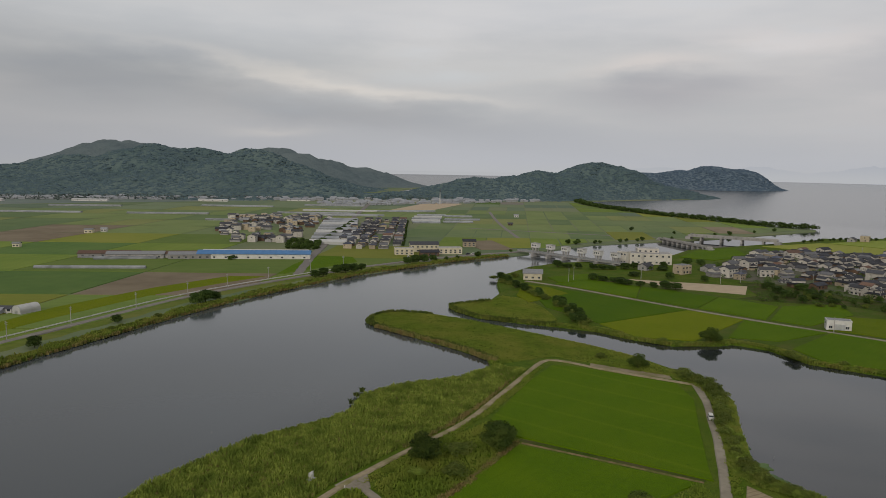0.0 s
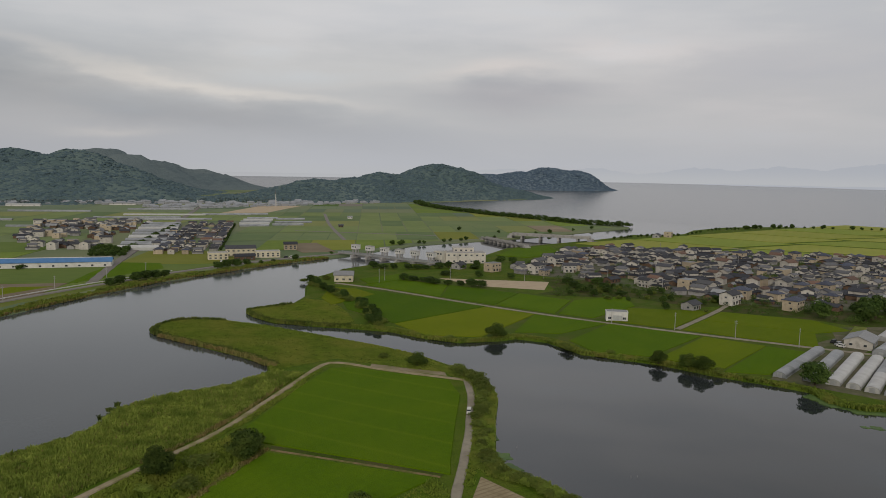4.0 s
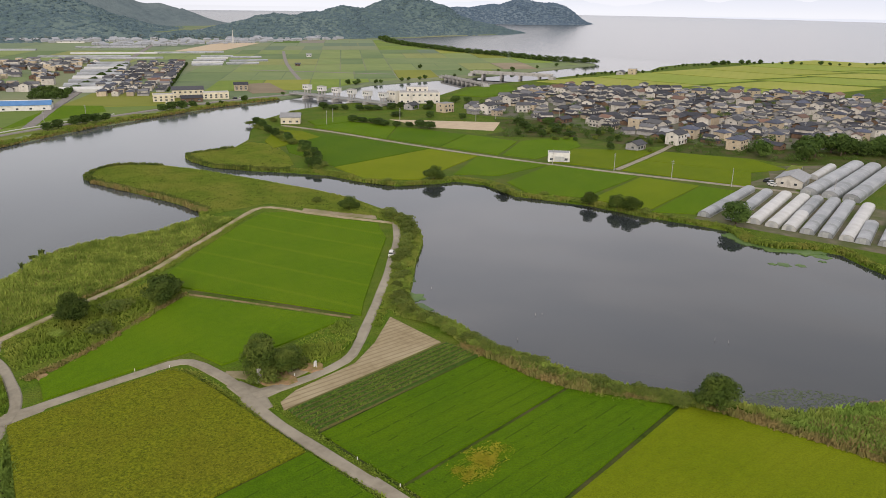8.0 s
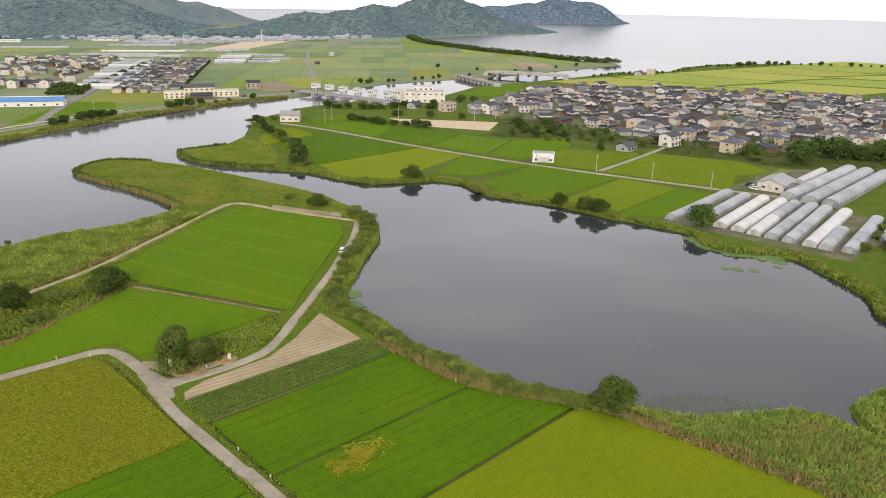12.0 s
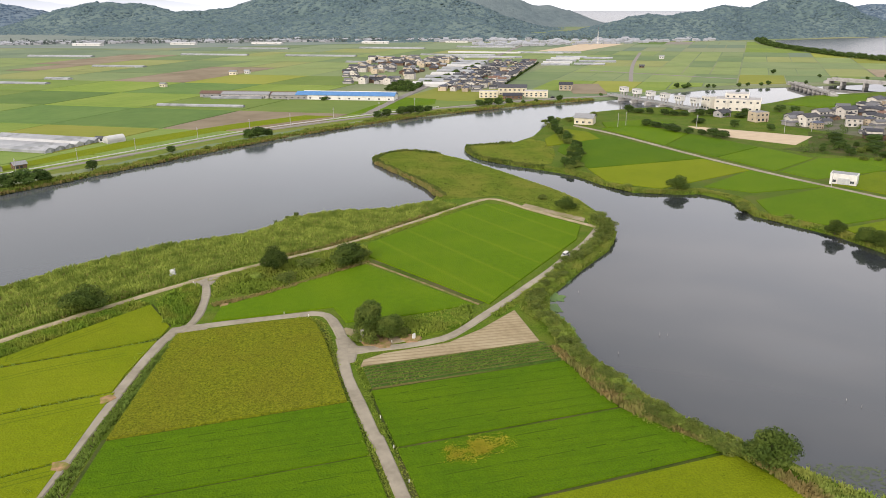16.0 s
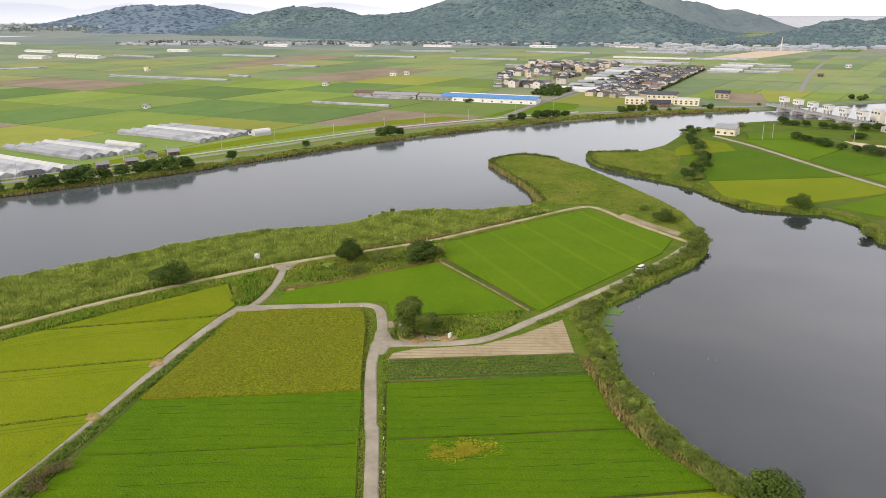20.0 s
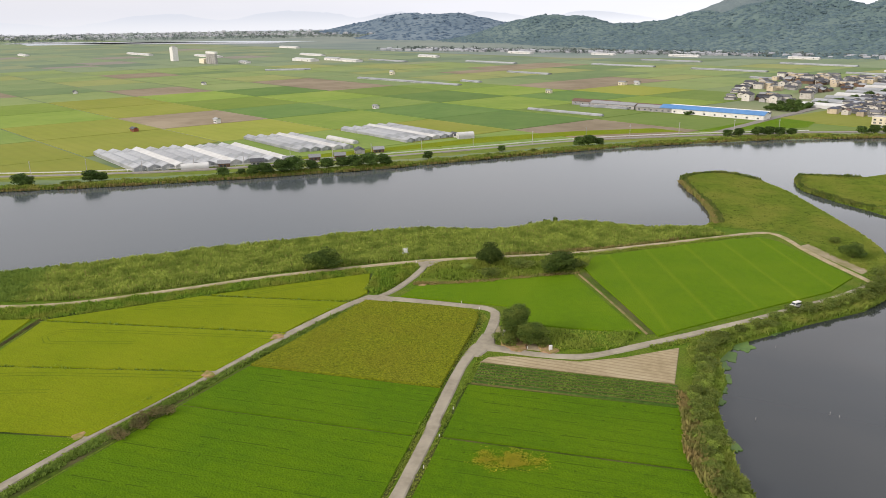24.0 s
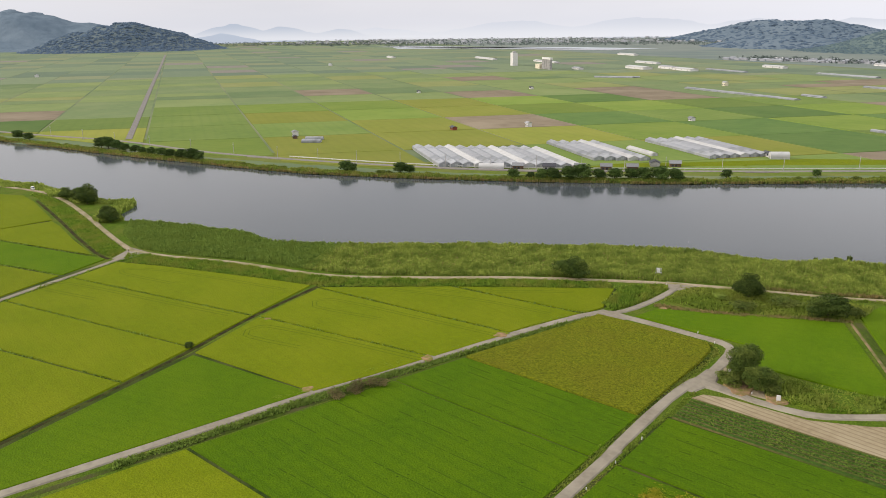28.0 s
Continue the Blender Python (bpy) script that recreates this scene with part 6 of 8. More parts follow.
M_VEGLEAF = leafy("vegetable_leaf", (0.1208, 0.19, 0.02475), (0.0756, 0.13, 0.0176), 0.8, (0.1575, 0.215, 0.0319), 0.2, 0.25)
M_BEANLEAF = leafy("bean_leaf", (0.2025, 0.2205, 0.0135), (0.144, 0.1665, 0.0108), 0.35, (0.2205, 0.2115, 0.0225), 0.1, 0.3)
crop_rows("vegetable_rows", [(112, 74), (112, 84.4), (155.5, 83.6), (156.5, 73.8)], (1, -0.02), 1.5, 0.45, 0.42, 0.2, 26, M_VEGLEAF, "straight rows of dark green leafy vegetables", "crop", 41)
crop_rows("bean_plants", [(71, 116), (104.5, 116), (106.2, 102), (105.6, 70.6), (59.5, 70.6), (65.5, 93)], (0.97, 0.05), 0.85, 0.6, 0.34, 0.11, 48, M_BEANLEAF, "dense bean plants with pale olive tops", "crop", 42)
for x, y, r in ((57.6, 86.8, 1.5), (51.8, 63.8, 1.4), (-1, 55, 0.7), (41.6, 34, 1.1), (83, 132, 1.0), (118, 96.5, 3.2), (126, 95.4, 2.2)):
    ring = [(x + r * (1 + 0.3 * math.sin(3 * a + x)) * math.cos(a), y + 1.2 * r * (1 + 0.25 * math.cos(2 * a + y)) * math.sin(a)) for a in [6.283 * k / 11 for k in range(11)]]
    solid("bare_patch", slab(ring, -0.02, 0.35, 0.3), M_EARTH, "bare reddish earth at a paddy entrance", "ground", "paddy entrances", "structure")
solid("dirt_yard", slab([(200, 200), (206, 187), (213, 173), (216, 177), (210, 188), (203, 203)], -0.02, 0.08, 0.3), M_TRACK, "worn pale dirt at the track's bend", "ground", kind="structure")
# a lodged, yellowing patch in one paddy, thinning out at its rim
for k, (grow_by, dens) in enumerate(((0.0, 26.0), (1.0, 9.0), (2.2, 4.0))):
    ring = grown([(119.5, 47.6), (124, 48), (129.5, 47.5), (130.5, 45.6), (127, 44.4), (122, 43.8), (119, 45)], grow_by)
    reeds("lodged_rice", ring, dens, 0.33, 0.39, M_LODGE, "yellow lodged rice within a green paddy", 60 + k, 0.2)

# ---- houses ----


def gable(bm, x0, y0, x1, y1, z, rise, over=0.6, thick=0.18):
    """A gable roof, ridge along x, with thickness and overhang."""
    x0, x1, y0, y1 = x0 - over, x1 + over, y0 - over, y1 + over
    ym = (y0 + y1) / 2
    low = z - 0.12
    for s0, s1 in ((y0, ym), (ym, y1)):
        za, zb = (low, z + rise) if s0 == y0 else (z + rise, low)
        v = [bm.verts.new(c) for c in ((x0, s0, za), (x1, s0, za), (x1, s1, zb), (x0, s1, zb),
                                       (x0, s0, za + thick), (x1, s0, za + thick), (x1, s1, zb + thick), (x0, s1, zb + thick))]
        for f in ((3, 2, 1, 0), (4, 5, 6, 7), (0, 1, 5, 4), (1, 2, 6, 5), (2, 3, 7, 6), (3, 0, 4, 7)):
            bm.faces.new([v[i] for i in f])
    return bm


def hip(bm, x0, y0, x1, y1, z, rise, over=0.6, keep=0.0):
    """A hipped roof; keep > 0 leaves a flat top of that share (a skirt roof)."""
    x0, x1, y0, y1 = x0 - over, x1 + over, y0 - over, y1 + over
    d = (y1 - y0) / 2 * (1 - keep)
    b = [bm.verts.new(c) for c in ((x0, y0, z), (x1, y0, z), (x1, y1, z), (x0, y1, z))]
    lo = [bm.verts.new((v.co.x, v.co.y, z - 0.16)) for v in b]
    if keep:
        t = [bm.verts.new(c) for c in ((x0 + d, y0 + d, z + rise), (x1 - d, y0 + d, z + rise), (x1 - d, y1 - d, z + rise), (x0 + d, y1 - d, z + rise))]
        for i in range(4):
            bm.faces.new((b[i], b[(i + 1) % 4], t[(i + 1) % 4], t[i]))
        bm.faces.new(t)
    else:
        m, n = bm.verts.new((x0 + d, (y0 + y1) / 2, z + rise)), bm.verts.new((x1 - d, (y0 + y1) / 2, z + rise))
        bm.faces.new((b[0], b[1], n, m)), bm.faces.new((b[1], b[2], n)), bm.faces.new((b[2], b[3], m, n)), bm.faces.new((b[3], b[0], m))
    for i in range(4):
        bm.faces.new((lo[i], lo[(i + 1) % 4], b[(i + 1) % 4], b[i]))
    bm.faces.new(lo[::-1])
    return bm


def gable_wall(bm, x0, y0, x1, y1, z0, z1, rise):
    """Walls that run up into the two gables (ridge along x)."""
    box(bm, x0, y0, z0, x1, y1, z1)
    ym = (y0 + y1) / 2
    k = rise * (y1 - y0) / (y1 - y0 + 1.2)
    for x, xx in ((x0, x0 + 0.2), (x1 - 0.2, x1)):
        v = [bm.verts.new(c) for c in ((x, y0, z1), (x, y1, z1), (x, ym, z1 + k), (xx, y0, z1), (xx, y1, z1), (xx, ym, z1 + k))]
        bm.faces.new((v[0], v[2], v[1])), bm.faces.new((v[3], v[4], v[5]))
        bm.faces.new((v[0], v[3], v[5], v[2])), bm.faces.new((v[1], v[2], v[5], v[4]))
    return bm


def window(parent, x, y, z, w, h, side):
    """A window set on a wall; side 0..3 = -y, +x, +y, -x. Pane and frame stand 4 cm proud."""
    def oriented(d0, d1, ww, hh):
        if side == 0:
            return (x - ww, y - d1, z - hh, x + ww, y - d0, z + hh)
        if side == 2:
            return (x - ww, y + d0, z - hh, x + ww, y + d1, z + hh)
        if side == 1:
            return (x + d0, y - ww, z - hh, x + d1, y + ww, z + hh)
        return (x - d1, y - ww, z - hh, x - d0, y + ww, z + hh)
    p = part("window", box(bmesh.new(), *oriented(-0.05, 0.05, w / 2, h / 2)), M_GLASS, parent)
    return p


def make_house(kind, w, d, floors, roof, wall, roofmat, label, seed, bare=False):
    rnd = random.Random(seed)
    ob = thing("house", label, "house", "village houses")
    h = 2.9 * floors + 0.2
    x0, x1, y0, y1 = -w / 2, w / 2, -d / 2, d / 2
    if kind == "skirt":      # two storeys over a wider ground floor with a skirt of roof
        part("wall", box(bmesh.new(), x0, y0, -0.1, x1, y1, 2.9), wall, ob)
        part("lower_roof", hip(bmesh.new(), x0, y0, x1, y1, 2.9, 1.1, 0.7, 0.62), roofmat, ob)
        a, b, c, e = x0 + 1.4, x1 - 1.2, y0 + 1.1, y1 - 1.1
        part("upper_wall", gable_wall(bmesh.new(), a, c, b, e, 3.0, 5.6, 1.5), M_WALL[rnd.choice((0, 0, 1))], ob)
        if roof == "gable":
            part("roof", gable(bmesh.new(), a, c, b, e, 5.6, 1.7), roofmat, ob)
        else:
            part("roof", hip(bmesh.new(), a, c, b, e, 5.6, 1.7), roofmat, ob)
        for i in range(1 if bare else 3):
            window(ob, a + (b - a) * (i + 0.5) / 3, c, 4.5, 1.5, 1.0, 0)
        window(ob, a, (c + e) / 2, 4.5, 1.2, 0.9, 3)
        top = 7.3
    else:
        if roof == "gable":
            part("wall", gable_wall(bmesh.new(), x0, y0, x1, y1, -0.1, h, 1.6), wall, ob)
            part("roof", gable(bmesh.new(), x0, y0, x1, y1, h, 1.8), roofmat, ob)
        elif roof == "hip":
            part("wall", box(bmesh.new(), x0, y0, -0.1, x1, y1, h), wall, ob)
            part("roof", hip(bmesh.new(), x0, y0, x1, y1, h, 2.0), roofmat, ob)
        else:
            part("wall", box(bmesh.new(), x0, y0, -0.1, x1, y1, h + 0.3), wall, ob)
            part("roof", box(bmesh.new(), x0 + 0.25, y0 + 0.25, h + 0.28, x1 - 0.25, y1 - 0.25, h + 0.36), roofmat, ob)
        for f in range(1, floors):
            for i in range(1 if bare else 3):
                window(ob, x0 + w * (i + 0.5) / 3, y0, 2.9 * f + 1.6, 1.4, 1.0, 0)
            window(ob, x0, 0, 2.9 * f + 1.6, 1.2, 0.9, 3)
    if bare:
        return ob
    for i in range(2):
        window(ob, x0 + w * (i + 0.8) / 3.2, y0, 1.5, 1.7, 1.4, 0)
    window(ob, x0, y0 + d * 0.4, 1.6, 1.3, 1.0, 3)
    part("door", box(bmesh.new(), x1 - 2.0, y0 - 0.06, 0, x1 - 0.9, y0 + 0.05, 2.1), M_WALL[2], ob, "brown entrance door")
    if seed % 2:
        part("porch_roof", box(bmesh.new(), x1 - 2.8, y0 - 1.1, 2.35, x1 - 0.3, y0 + 0.1, 2.5), roofmat, ob)
    return ob


HOUSES = [("skirt", 13, 9.5, 2, "gable", M_WALL[2], M_TILE[0], "two-storey farmhouse with dark slate tiled gable roofs"),
          ("skirt", 11, 9, 2, "hip", M_WALL[1], M_TILE[0], "two-storey house with a dark hipped tile roof"),
          ("plain", 11, 7.5, 2, "gable", M_WALL[0], M_TILE[1], "white two-storey house with a grey gable roof"),
          ("plain", 10, 8, 2, "hip", M_WALL[1], M_TILE[4], "cream two-storey house with a blue-grey hipped roof"),
          ("plain", 14, 8, 1, "gable", M_WALL[2], M_TILE[0], "low wooden house with a dark tiled roof"),
          ("plain", 9, 7, 1, "gable", M_WALL[3], M_TILE[1], "small grey outbuilding with a tiled roof"),
          ("plain", 10, 8, 2, "gable", M_WALL[0], M_TILE[2], "white house with a brown tiled roof"),
          ("plain", 10, 8, 2, "flat", M_WALL[1], M_TILE[3], "cream flat-roofed two-storey building"),
          ("skirt", 12, 9, 2, "gable", M_WALL[3], M_TILE[5], "two-storey house with weathered light grey tiles"),
          ("plain", 8, 6, 1, "gable", M_WALL[2], M_TILE[3], "brown shed with a pale sheet roof")]
house_proto = {}


def put_house(i, x, y, turn, s=1.0, group="village houses", name="house", bare=False):
    m = pose(x, y, 0, 0, 0, turn) @ Matrix.Diagonal((s, s, s, 1))
    key = (i, bare or name == "estate_house")
    if key not in house_proto:
        ob = make_house(*HOUSES[i], seed=i + 3, bare=key[1])
        house_proto[key] = ob
    else:
        ob = copy_thing(house_proto[key], m)
    ob.matrix_basis = m
    ob.name = name
    return tagged(ob, group=group)


VILLAGE = [(433, 320), (455, 345), (533, 367), (625, 380), (660, 330), (685, 286), (736, 195), (739, 125), (650, 98), (575, 80), (490, 98), (455, 137), (440, 178), (442, 239), (446, 280)]
solid("village_yards", slab(VILLAGE, -0.03, 0.06, 0.5), M_YARD, "trodden yards and narrow lanes between houses", "ground", kind="structure")
solid("scrub_ground", slab([(411, 165), (440, 178), (455, 137), (490, 98), (575, 80), (575, 60), (470, 48), (452, 58), (440, 90), (428, 103), (428, 124)], -0.03, 0.05, 0.5), M_DITCH, "overgrown rough ground before the village houses", "ground", kind="structure")
solid("yard_nursery", slab([(362, 96), (372, 102), (392, 100), (414, 110), (438, 91), (400, 82), (367, 82), (366, 28), (306, 28), (300, 92)], -0.03, 0.09, 0.4), M_NYARD, "trodden weedy dirt between the greenhouses", "ground", kind="structure")
net = thing("shade_net_frame", "low frame covered with green shade net", "net house", at=pose(388, 92, 0, 0, 0, 10))
part("net", box(bmesh.new(), 0, -2.6, 1.9, 30, 2.6, 2.0), M_BANKW, net)
for px in (0.2, 10, 20, 29.8):
    for py in (-2.5, 2.5):
        part("post", cyl(bmesh.new(), px, py, -0.1, 1.9, 0.05, 0.05, 6), M_STEEL, net)
solid("scrub_ground", slab([(376, 262), (396, 262), (430, 300), (446, 280), (442, 239), (440, 178), (425, 172), (412, 178), (411, 222), (392, 238)], -0.03, 0.05, 0.5), M_DITCH, "overgrown rough ground at the village's edge", "ground", kind="structure")
solid("levee_village", slab([(250, 224), (256, 256), (261, 312), (296, 358), (307, 345), (347, 352), (372, 350), (378, 236), (411, 222), (408, 168), (426, 122), (413, 99), (366, 93), (304, 94), (294, 108), (283, 156), (286, 200), (268, 205)], -0.03, 0.07, 0.3), M_VLEVEE, "dark levees between the village paddies", "levee", kind="structure")
hr = random.Random(4)
taken = []
for iy in range(27):
    for ix in range(29):
        x, y = 426 + ix * 12.4 + (iy % 2) * 5 + hr.uniform(-3.6, 3.6), 76 + iy * 12.2 + hr.uniform(-3.4, 3.4)
        if not inside(VILLAGE, x, y) or hr.random() < 0.17:
            continue
        edge = not clear_of_shore(x, y, VILLAGE, 18)
        i = hr.choices(range(10), (16, 12, 9, 10, 12, 12, 5, 4 if edge else 2, 12, 6))[0]
        put_house(i, x, y, 180 * (hr.random() < 0.4) + hr.choice((-14, -6, 0, 6, 80, 92, 16, -34)) + hr.uniform(-5, 5), hr.uniform(0.6, 1.0), "village houses", "outbuilding" if i in (5, 9, 4) else "house", x > 500)
        taken.append((x, y))
vs, fs = [], []
for i in range(900):
    x, y = hr.uniform(432, 740), hr.uniform(78, 380)
    if not inside(VILLAGE, x, y) or any((x - a) ** 2 + (y - b) ** 2 < 30 for a, b in taken):
        continue
    k = hr.uniform(1.2, 2.6)
    th = k * hr.uniform(0.9, 1.7)
    v, f = leaf_cloud(hr, [(x, y, th * 0.6, k, k * hr.uniform(0.7, 1.3), th * 0.6), (x + hr.uniform(-k, k), y + hr.uniform(-k, k), th * 0.5, k * 0.7, k * 0.7, th * 0.45)], 0.42, 7.0)
    n0 = len(vs)
    vs += v
    fs += [tuple(n0 + q for q in p) for p in f]
SCRUB_V = [[(376, 262), (396, 262), (430, 300), (448, 282), (446, 239), (444, 178), (425, 172), (412, 178), (411, 222), (392, 238)],
           [(411, 166), (442, 180), (458, 137), (492, 98), (575, 80), (575, 62), (470, 50), (452, 60), (440, 90), (428, 104), (428, 124)], [(425, 345), (452, 350), (535, 372), (625, 386), (640, 376), (540, 360), (450, 330)]]
for i in range(1500):
    x, y = hr.uniform(374, 640), hr.uniform(48, 388)
    if not any(inside(p, x, y) for p in SCRUB_V) or noise.noise(Vector((x * 0.06, y * 0.06, 3.0))) < -0.12:
        continue
    k = hr.uniform(0.7, 2.2) if i % 7 else hr.uniform(2.4, 3.8)
    v, f = leaf_cloud(hr, [(x, y, k * 0.55, k, k * hr.uniform(0.7, 1.4), k * 0.6), (x + hr.uniform(-k, k), y + hr.uniform(-k, k), k * 0.5, k * 0.6, k * 0.6, k * 0.45)], 0.36, 8.0)
    n0 = len(vs)
    vs += v
    fs += [tuple(n0 + q for q in p) for p in f]
me = bpy.data.meshes.new("garden_trees")
me.from_pydata(vs, [], fs)
me.materials.append(M_LEAF2)
tagged(new("garden_trees", me), "dark garden trees, scrub and hedges among the village houses", "trees", kind="stuff")
for x, y, i, t in ((437, 171, 2, 0), (447, 140, 3, 0), (469, 214, 7, 0), (405, 178, 5, 0), (428, 343, 7, 0), (419, 368, 5, 10), (445, 318, 2, 5), (492, 335, 2, 0), (784, 402, 7, 20), (770, 408, 5, 15), (322, 14, 4, 30), (313, 8, 5, 40), (330, 22, 9, 30)):
    put_house(i, x, y, t, 1.0, "outlying houses", "farmhouse")

# housing estate on the polder: houses in straight rows
ESTATE = [(276, 570), (312, 548), (335, 575), (478, 800), (425, 812), (335, 683)]
for a in range(27):
    for b in range(11):
        q = Vector((318, 551)) + Vector((0.53, 0.848)) * (a * 11.2) + Vector((-0.848, 0.53)) * (b * 10.2) + Vector((hr.uniform(-1, 1), hr.uniform(-1, 1)))
        if inside(ESTATE, q.x, q.y) and (b % 3 != 2 or hr.random() < 0.6):
            put_house(hr.choices((0, 1, 2, 3, 6, 8, 5), (8, 8, 12, 12, 6, 8, 5))[0], q.x, q.y, -32 + hr.choice((0, 0, 90)), hr.uniform(0.6, 0.76), "estate houses", "estate_house")
for i in range(400):
    x, y = hr.uniform(200, 440), hr.uniform(600, 960)
    if inside([(205, 640), (262, 640), (355, 790), (425, 880), (310, 950), (220, 740)], x, y):
        put_house(hr.choice((2, 4, 5, 7, 9, 8)), x, y, -32 + hr.choice((0, 90)), hr.uniform(0.6, 0.95), "estate houses", "estate_house")

# ---- greenhouses ----


def make_tunnel(w, l, h, film, label, arch=True, ribs=True):
    """A plastic tunnel along x: skin, two end walls, hoops and a door."""
    ob = thing("greenhouse", label, "greenhouse", "greenhouses")
    n = 10
    if arch:
        prof = [(-w / 2, 0), (-w / 2, h * 0.42)] + [(-w / 2 * math.cos(math.pi * i / n), h * 0.42 + h * 0.58 * math.sin(math.pi * i / n)) for i in range(1, n)] + [(w / 2, h * 0.42), (w / 2, 0)]
    else:
        prof = [(-w / 2, 0), (-w / 2, h * 0.6), (0, h), (w / 2, h * 0.6), (w / 2, 0)]
    bm = bmesh.new()
    a = [bm.verts.new((0, y, z)) for y, z in prof]
    b = [bm.verts.new((l, y, z)) for y, z in prof]
    a2 = [bm.verts.new((0, y * 0.985, z * 0.985)) for y, z in prof]
    b2 = [bm.verts.new((l, y * 0.985, z * 0.985)) for y, z in prof]
    for i in range(len(prof) - 1):
        bm.faces.new((a[i], b[i], b[i + 1], a[i + 1]))
        bm.faces.new((a2[i + 1], b2[i + 1], b2[i], a2[i]))
    part("cover", bm, film, ob)
    for nm, x in (("end_wall", 0.12), ("end_wall", l - 0.12)):
        bm = bmesh.new()
        f = [bm.verts.new((x - 0.05, y * 0.97, z * 0.97)) for y, z in prof]
        g = [bm.verts.new((x + 0.05, y * 0.97, z * 0.97)) for y, z in prof]
        bm.faces.new(f), bm.faces.new(g[::-1])
        part(nm, bm, film, ob)
    part("door", box(bmesh.new(), -0.02, -0.9, 0, 0.06, 0.9, 1.9), M_STEEL, ob, "grey end door")
    if ribs:
        for k in range(int(l // 6) + 1):
            x = min(l - 0.1, k * 6 + 0.05)
            bm = bmesh.new()
            o = [bm.verts.new((x, y * 1.012, z * 1.012)) for y, z in prof]
            p = [bm.verts.new((x + 0.16, y * 1.012, z * 1.012)) for y, z in prof]
            for i in range(len(prof) - 1):
                bm.faces.new((o[i], p[i], p[i + 1], o[i + 1]))
            part("hoop", bm, M_STEEL, ob)
    bm = bmesh.new()
    for s in (-1, 1):
        box(bm, 0, s * w / 2 - 0.06, -0.05, l, s * w / 2 + 0.06, 0.35)
    part("base_rail", bm, M_STEEL, ob)
    return ob


def tunnel_between(x0, y0, x1, y1, w, h, film, label, arch=True, ribs=True, group="greenhouses"):
    l = math.hypot(x1 - x0, y1 - y0)
    ob = make_tunnel(w, l, h, film, label, arch, ribs)
    ob.matrix_basis = pose(x0, y0, 0, 0, 0, math.degrees(math.atan2(y1 - y0, x1 - x0)))
    return tagged(ob, group=group)


G_GREY, G_WHITE = "grey translucent plastic tunnel greenhouse", "white-covered plastic tunnel greenhouse"
for x0, y0, x1, y1, f in ((304, 90.5, 358, 95.5, 0), (307, 81, 358, 88, 0), (308.5, 73.5, 360, 81, 1), (309, 67, 361, 74, 1), (309, 61, 333, 64.8, 1), (333, 64.8, 362, 69, 0), (309.5, 55, 364, 63, 0), (310, 49, 364, 57.5, 0), (311, 42.5, 365, 50.5, 1),
                          (311.5, 37.5, 338, 42, 0), (314, 31, 363, 38.5, 0), (337, 27, 369, 33, 0)):
    tunnel_between(x0, y0, x1, y1, 4.7, 2.4, M_FILMW if f else M_FILM, G_WHITE if f else G_GREY, group="cove greenhouses")
for x0, y0, x1, y1, w, f in ((369, 75, 447, 79, 7.6, 0), (369, 66.5, 448, 71.5, 7.6, 0), (370, 58.5, 450, 63.5, 7.6, 0), (401, 84, 434, 86.5, 5.0, 1)):
    tunnel_between(x0, y0, x1, y1, w * 0.88, 3.3 if w > 6 else 2.4, M_FILMW if f else M_FILM, G_WHITE if f else "large grey plastic greenhouse", group="cove greenhouses")
# riverside nursery: three blocks of pitched houses
def block(ox, oy, along, across, n, l, pitch, h, film, label, group):
    d, s = Vector(along).normalized(), Vector(across).normalized()
    for i in range(n):
        o = Vector((ox, oy)) + s * (i * pitch)
        k = l * (1 - 0.03 * ((i * 7) % 3))
        tunnel_between(o.x, o.y, o.x + d.x * k, o.y + d.y * k, pitch * 0.985, h, film if i % 4 != 3 or film is M_FILMW else M_FILMW, label, False, False, group)


block(-113, 267, (-0.82, 0.57), (0.85, 0.525), 12, 70, 7.0, 3.4, M_FILM, "grey glass-like pitched nursery greenhouse", "riverside nursery")
block(-51, 337, (-0.83, 0.56), (0.82, 0.57), 5, 71, 6.8, 3.2, M_FILM, "grey pitched nursery greenhouse", "riverside nursery")
block(1, 383, (-0.826, 0.564), (0.655, 0.756), 6, 75, 6.6, 3.0, M_FILM, "pale pitched nursery greenhouse", "riverside nursery")
tunnel_between(27, 402, 36, 408, 6, 4.4, M_FILMW, "short white tent shed", True, True, "riverside nursery")
tunnel_between(-31, 370, -56, 386, 4.5, 2.6, M_FILMW, G_WHITE, True, False, "riverside nursery")
tunnel_between(-94, 275, -82, 283, 6, 3.2, M_FILMW, G_WHITE, True, False, "riverside nursery")
for x, y, i, t in ((-22, 322, 9, 30), (-34, 314, 9, 30), (-17, 340, 5, -60), (-7, 345, 9, 30), (-75, 287, 9, 30), (-60, 296, 5, 30), (-46, 306, 9, 30)):
    put_house(i, x, y, t, 0.75, "nursery sheds", "garden_shed")
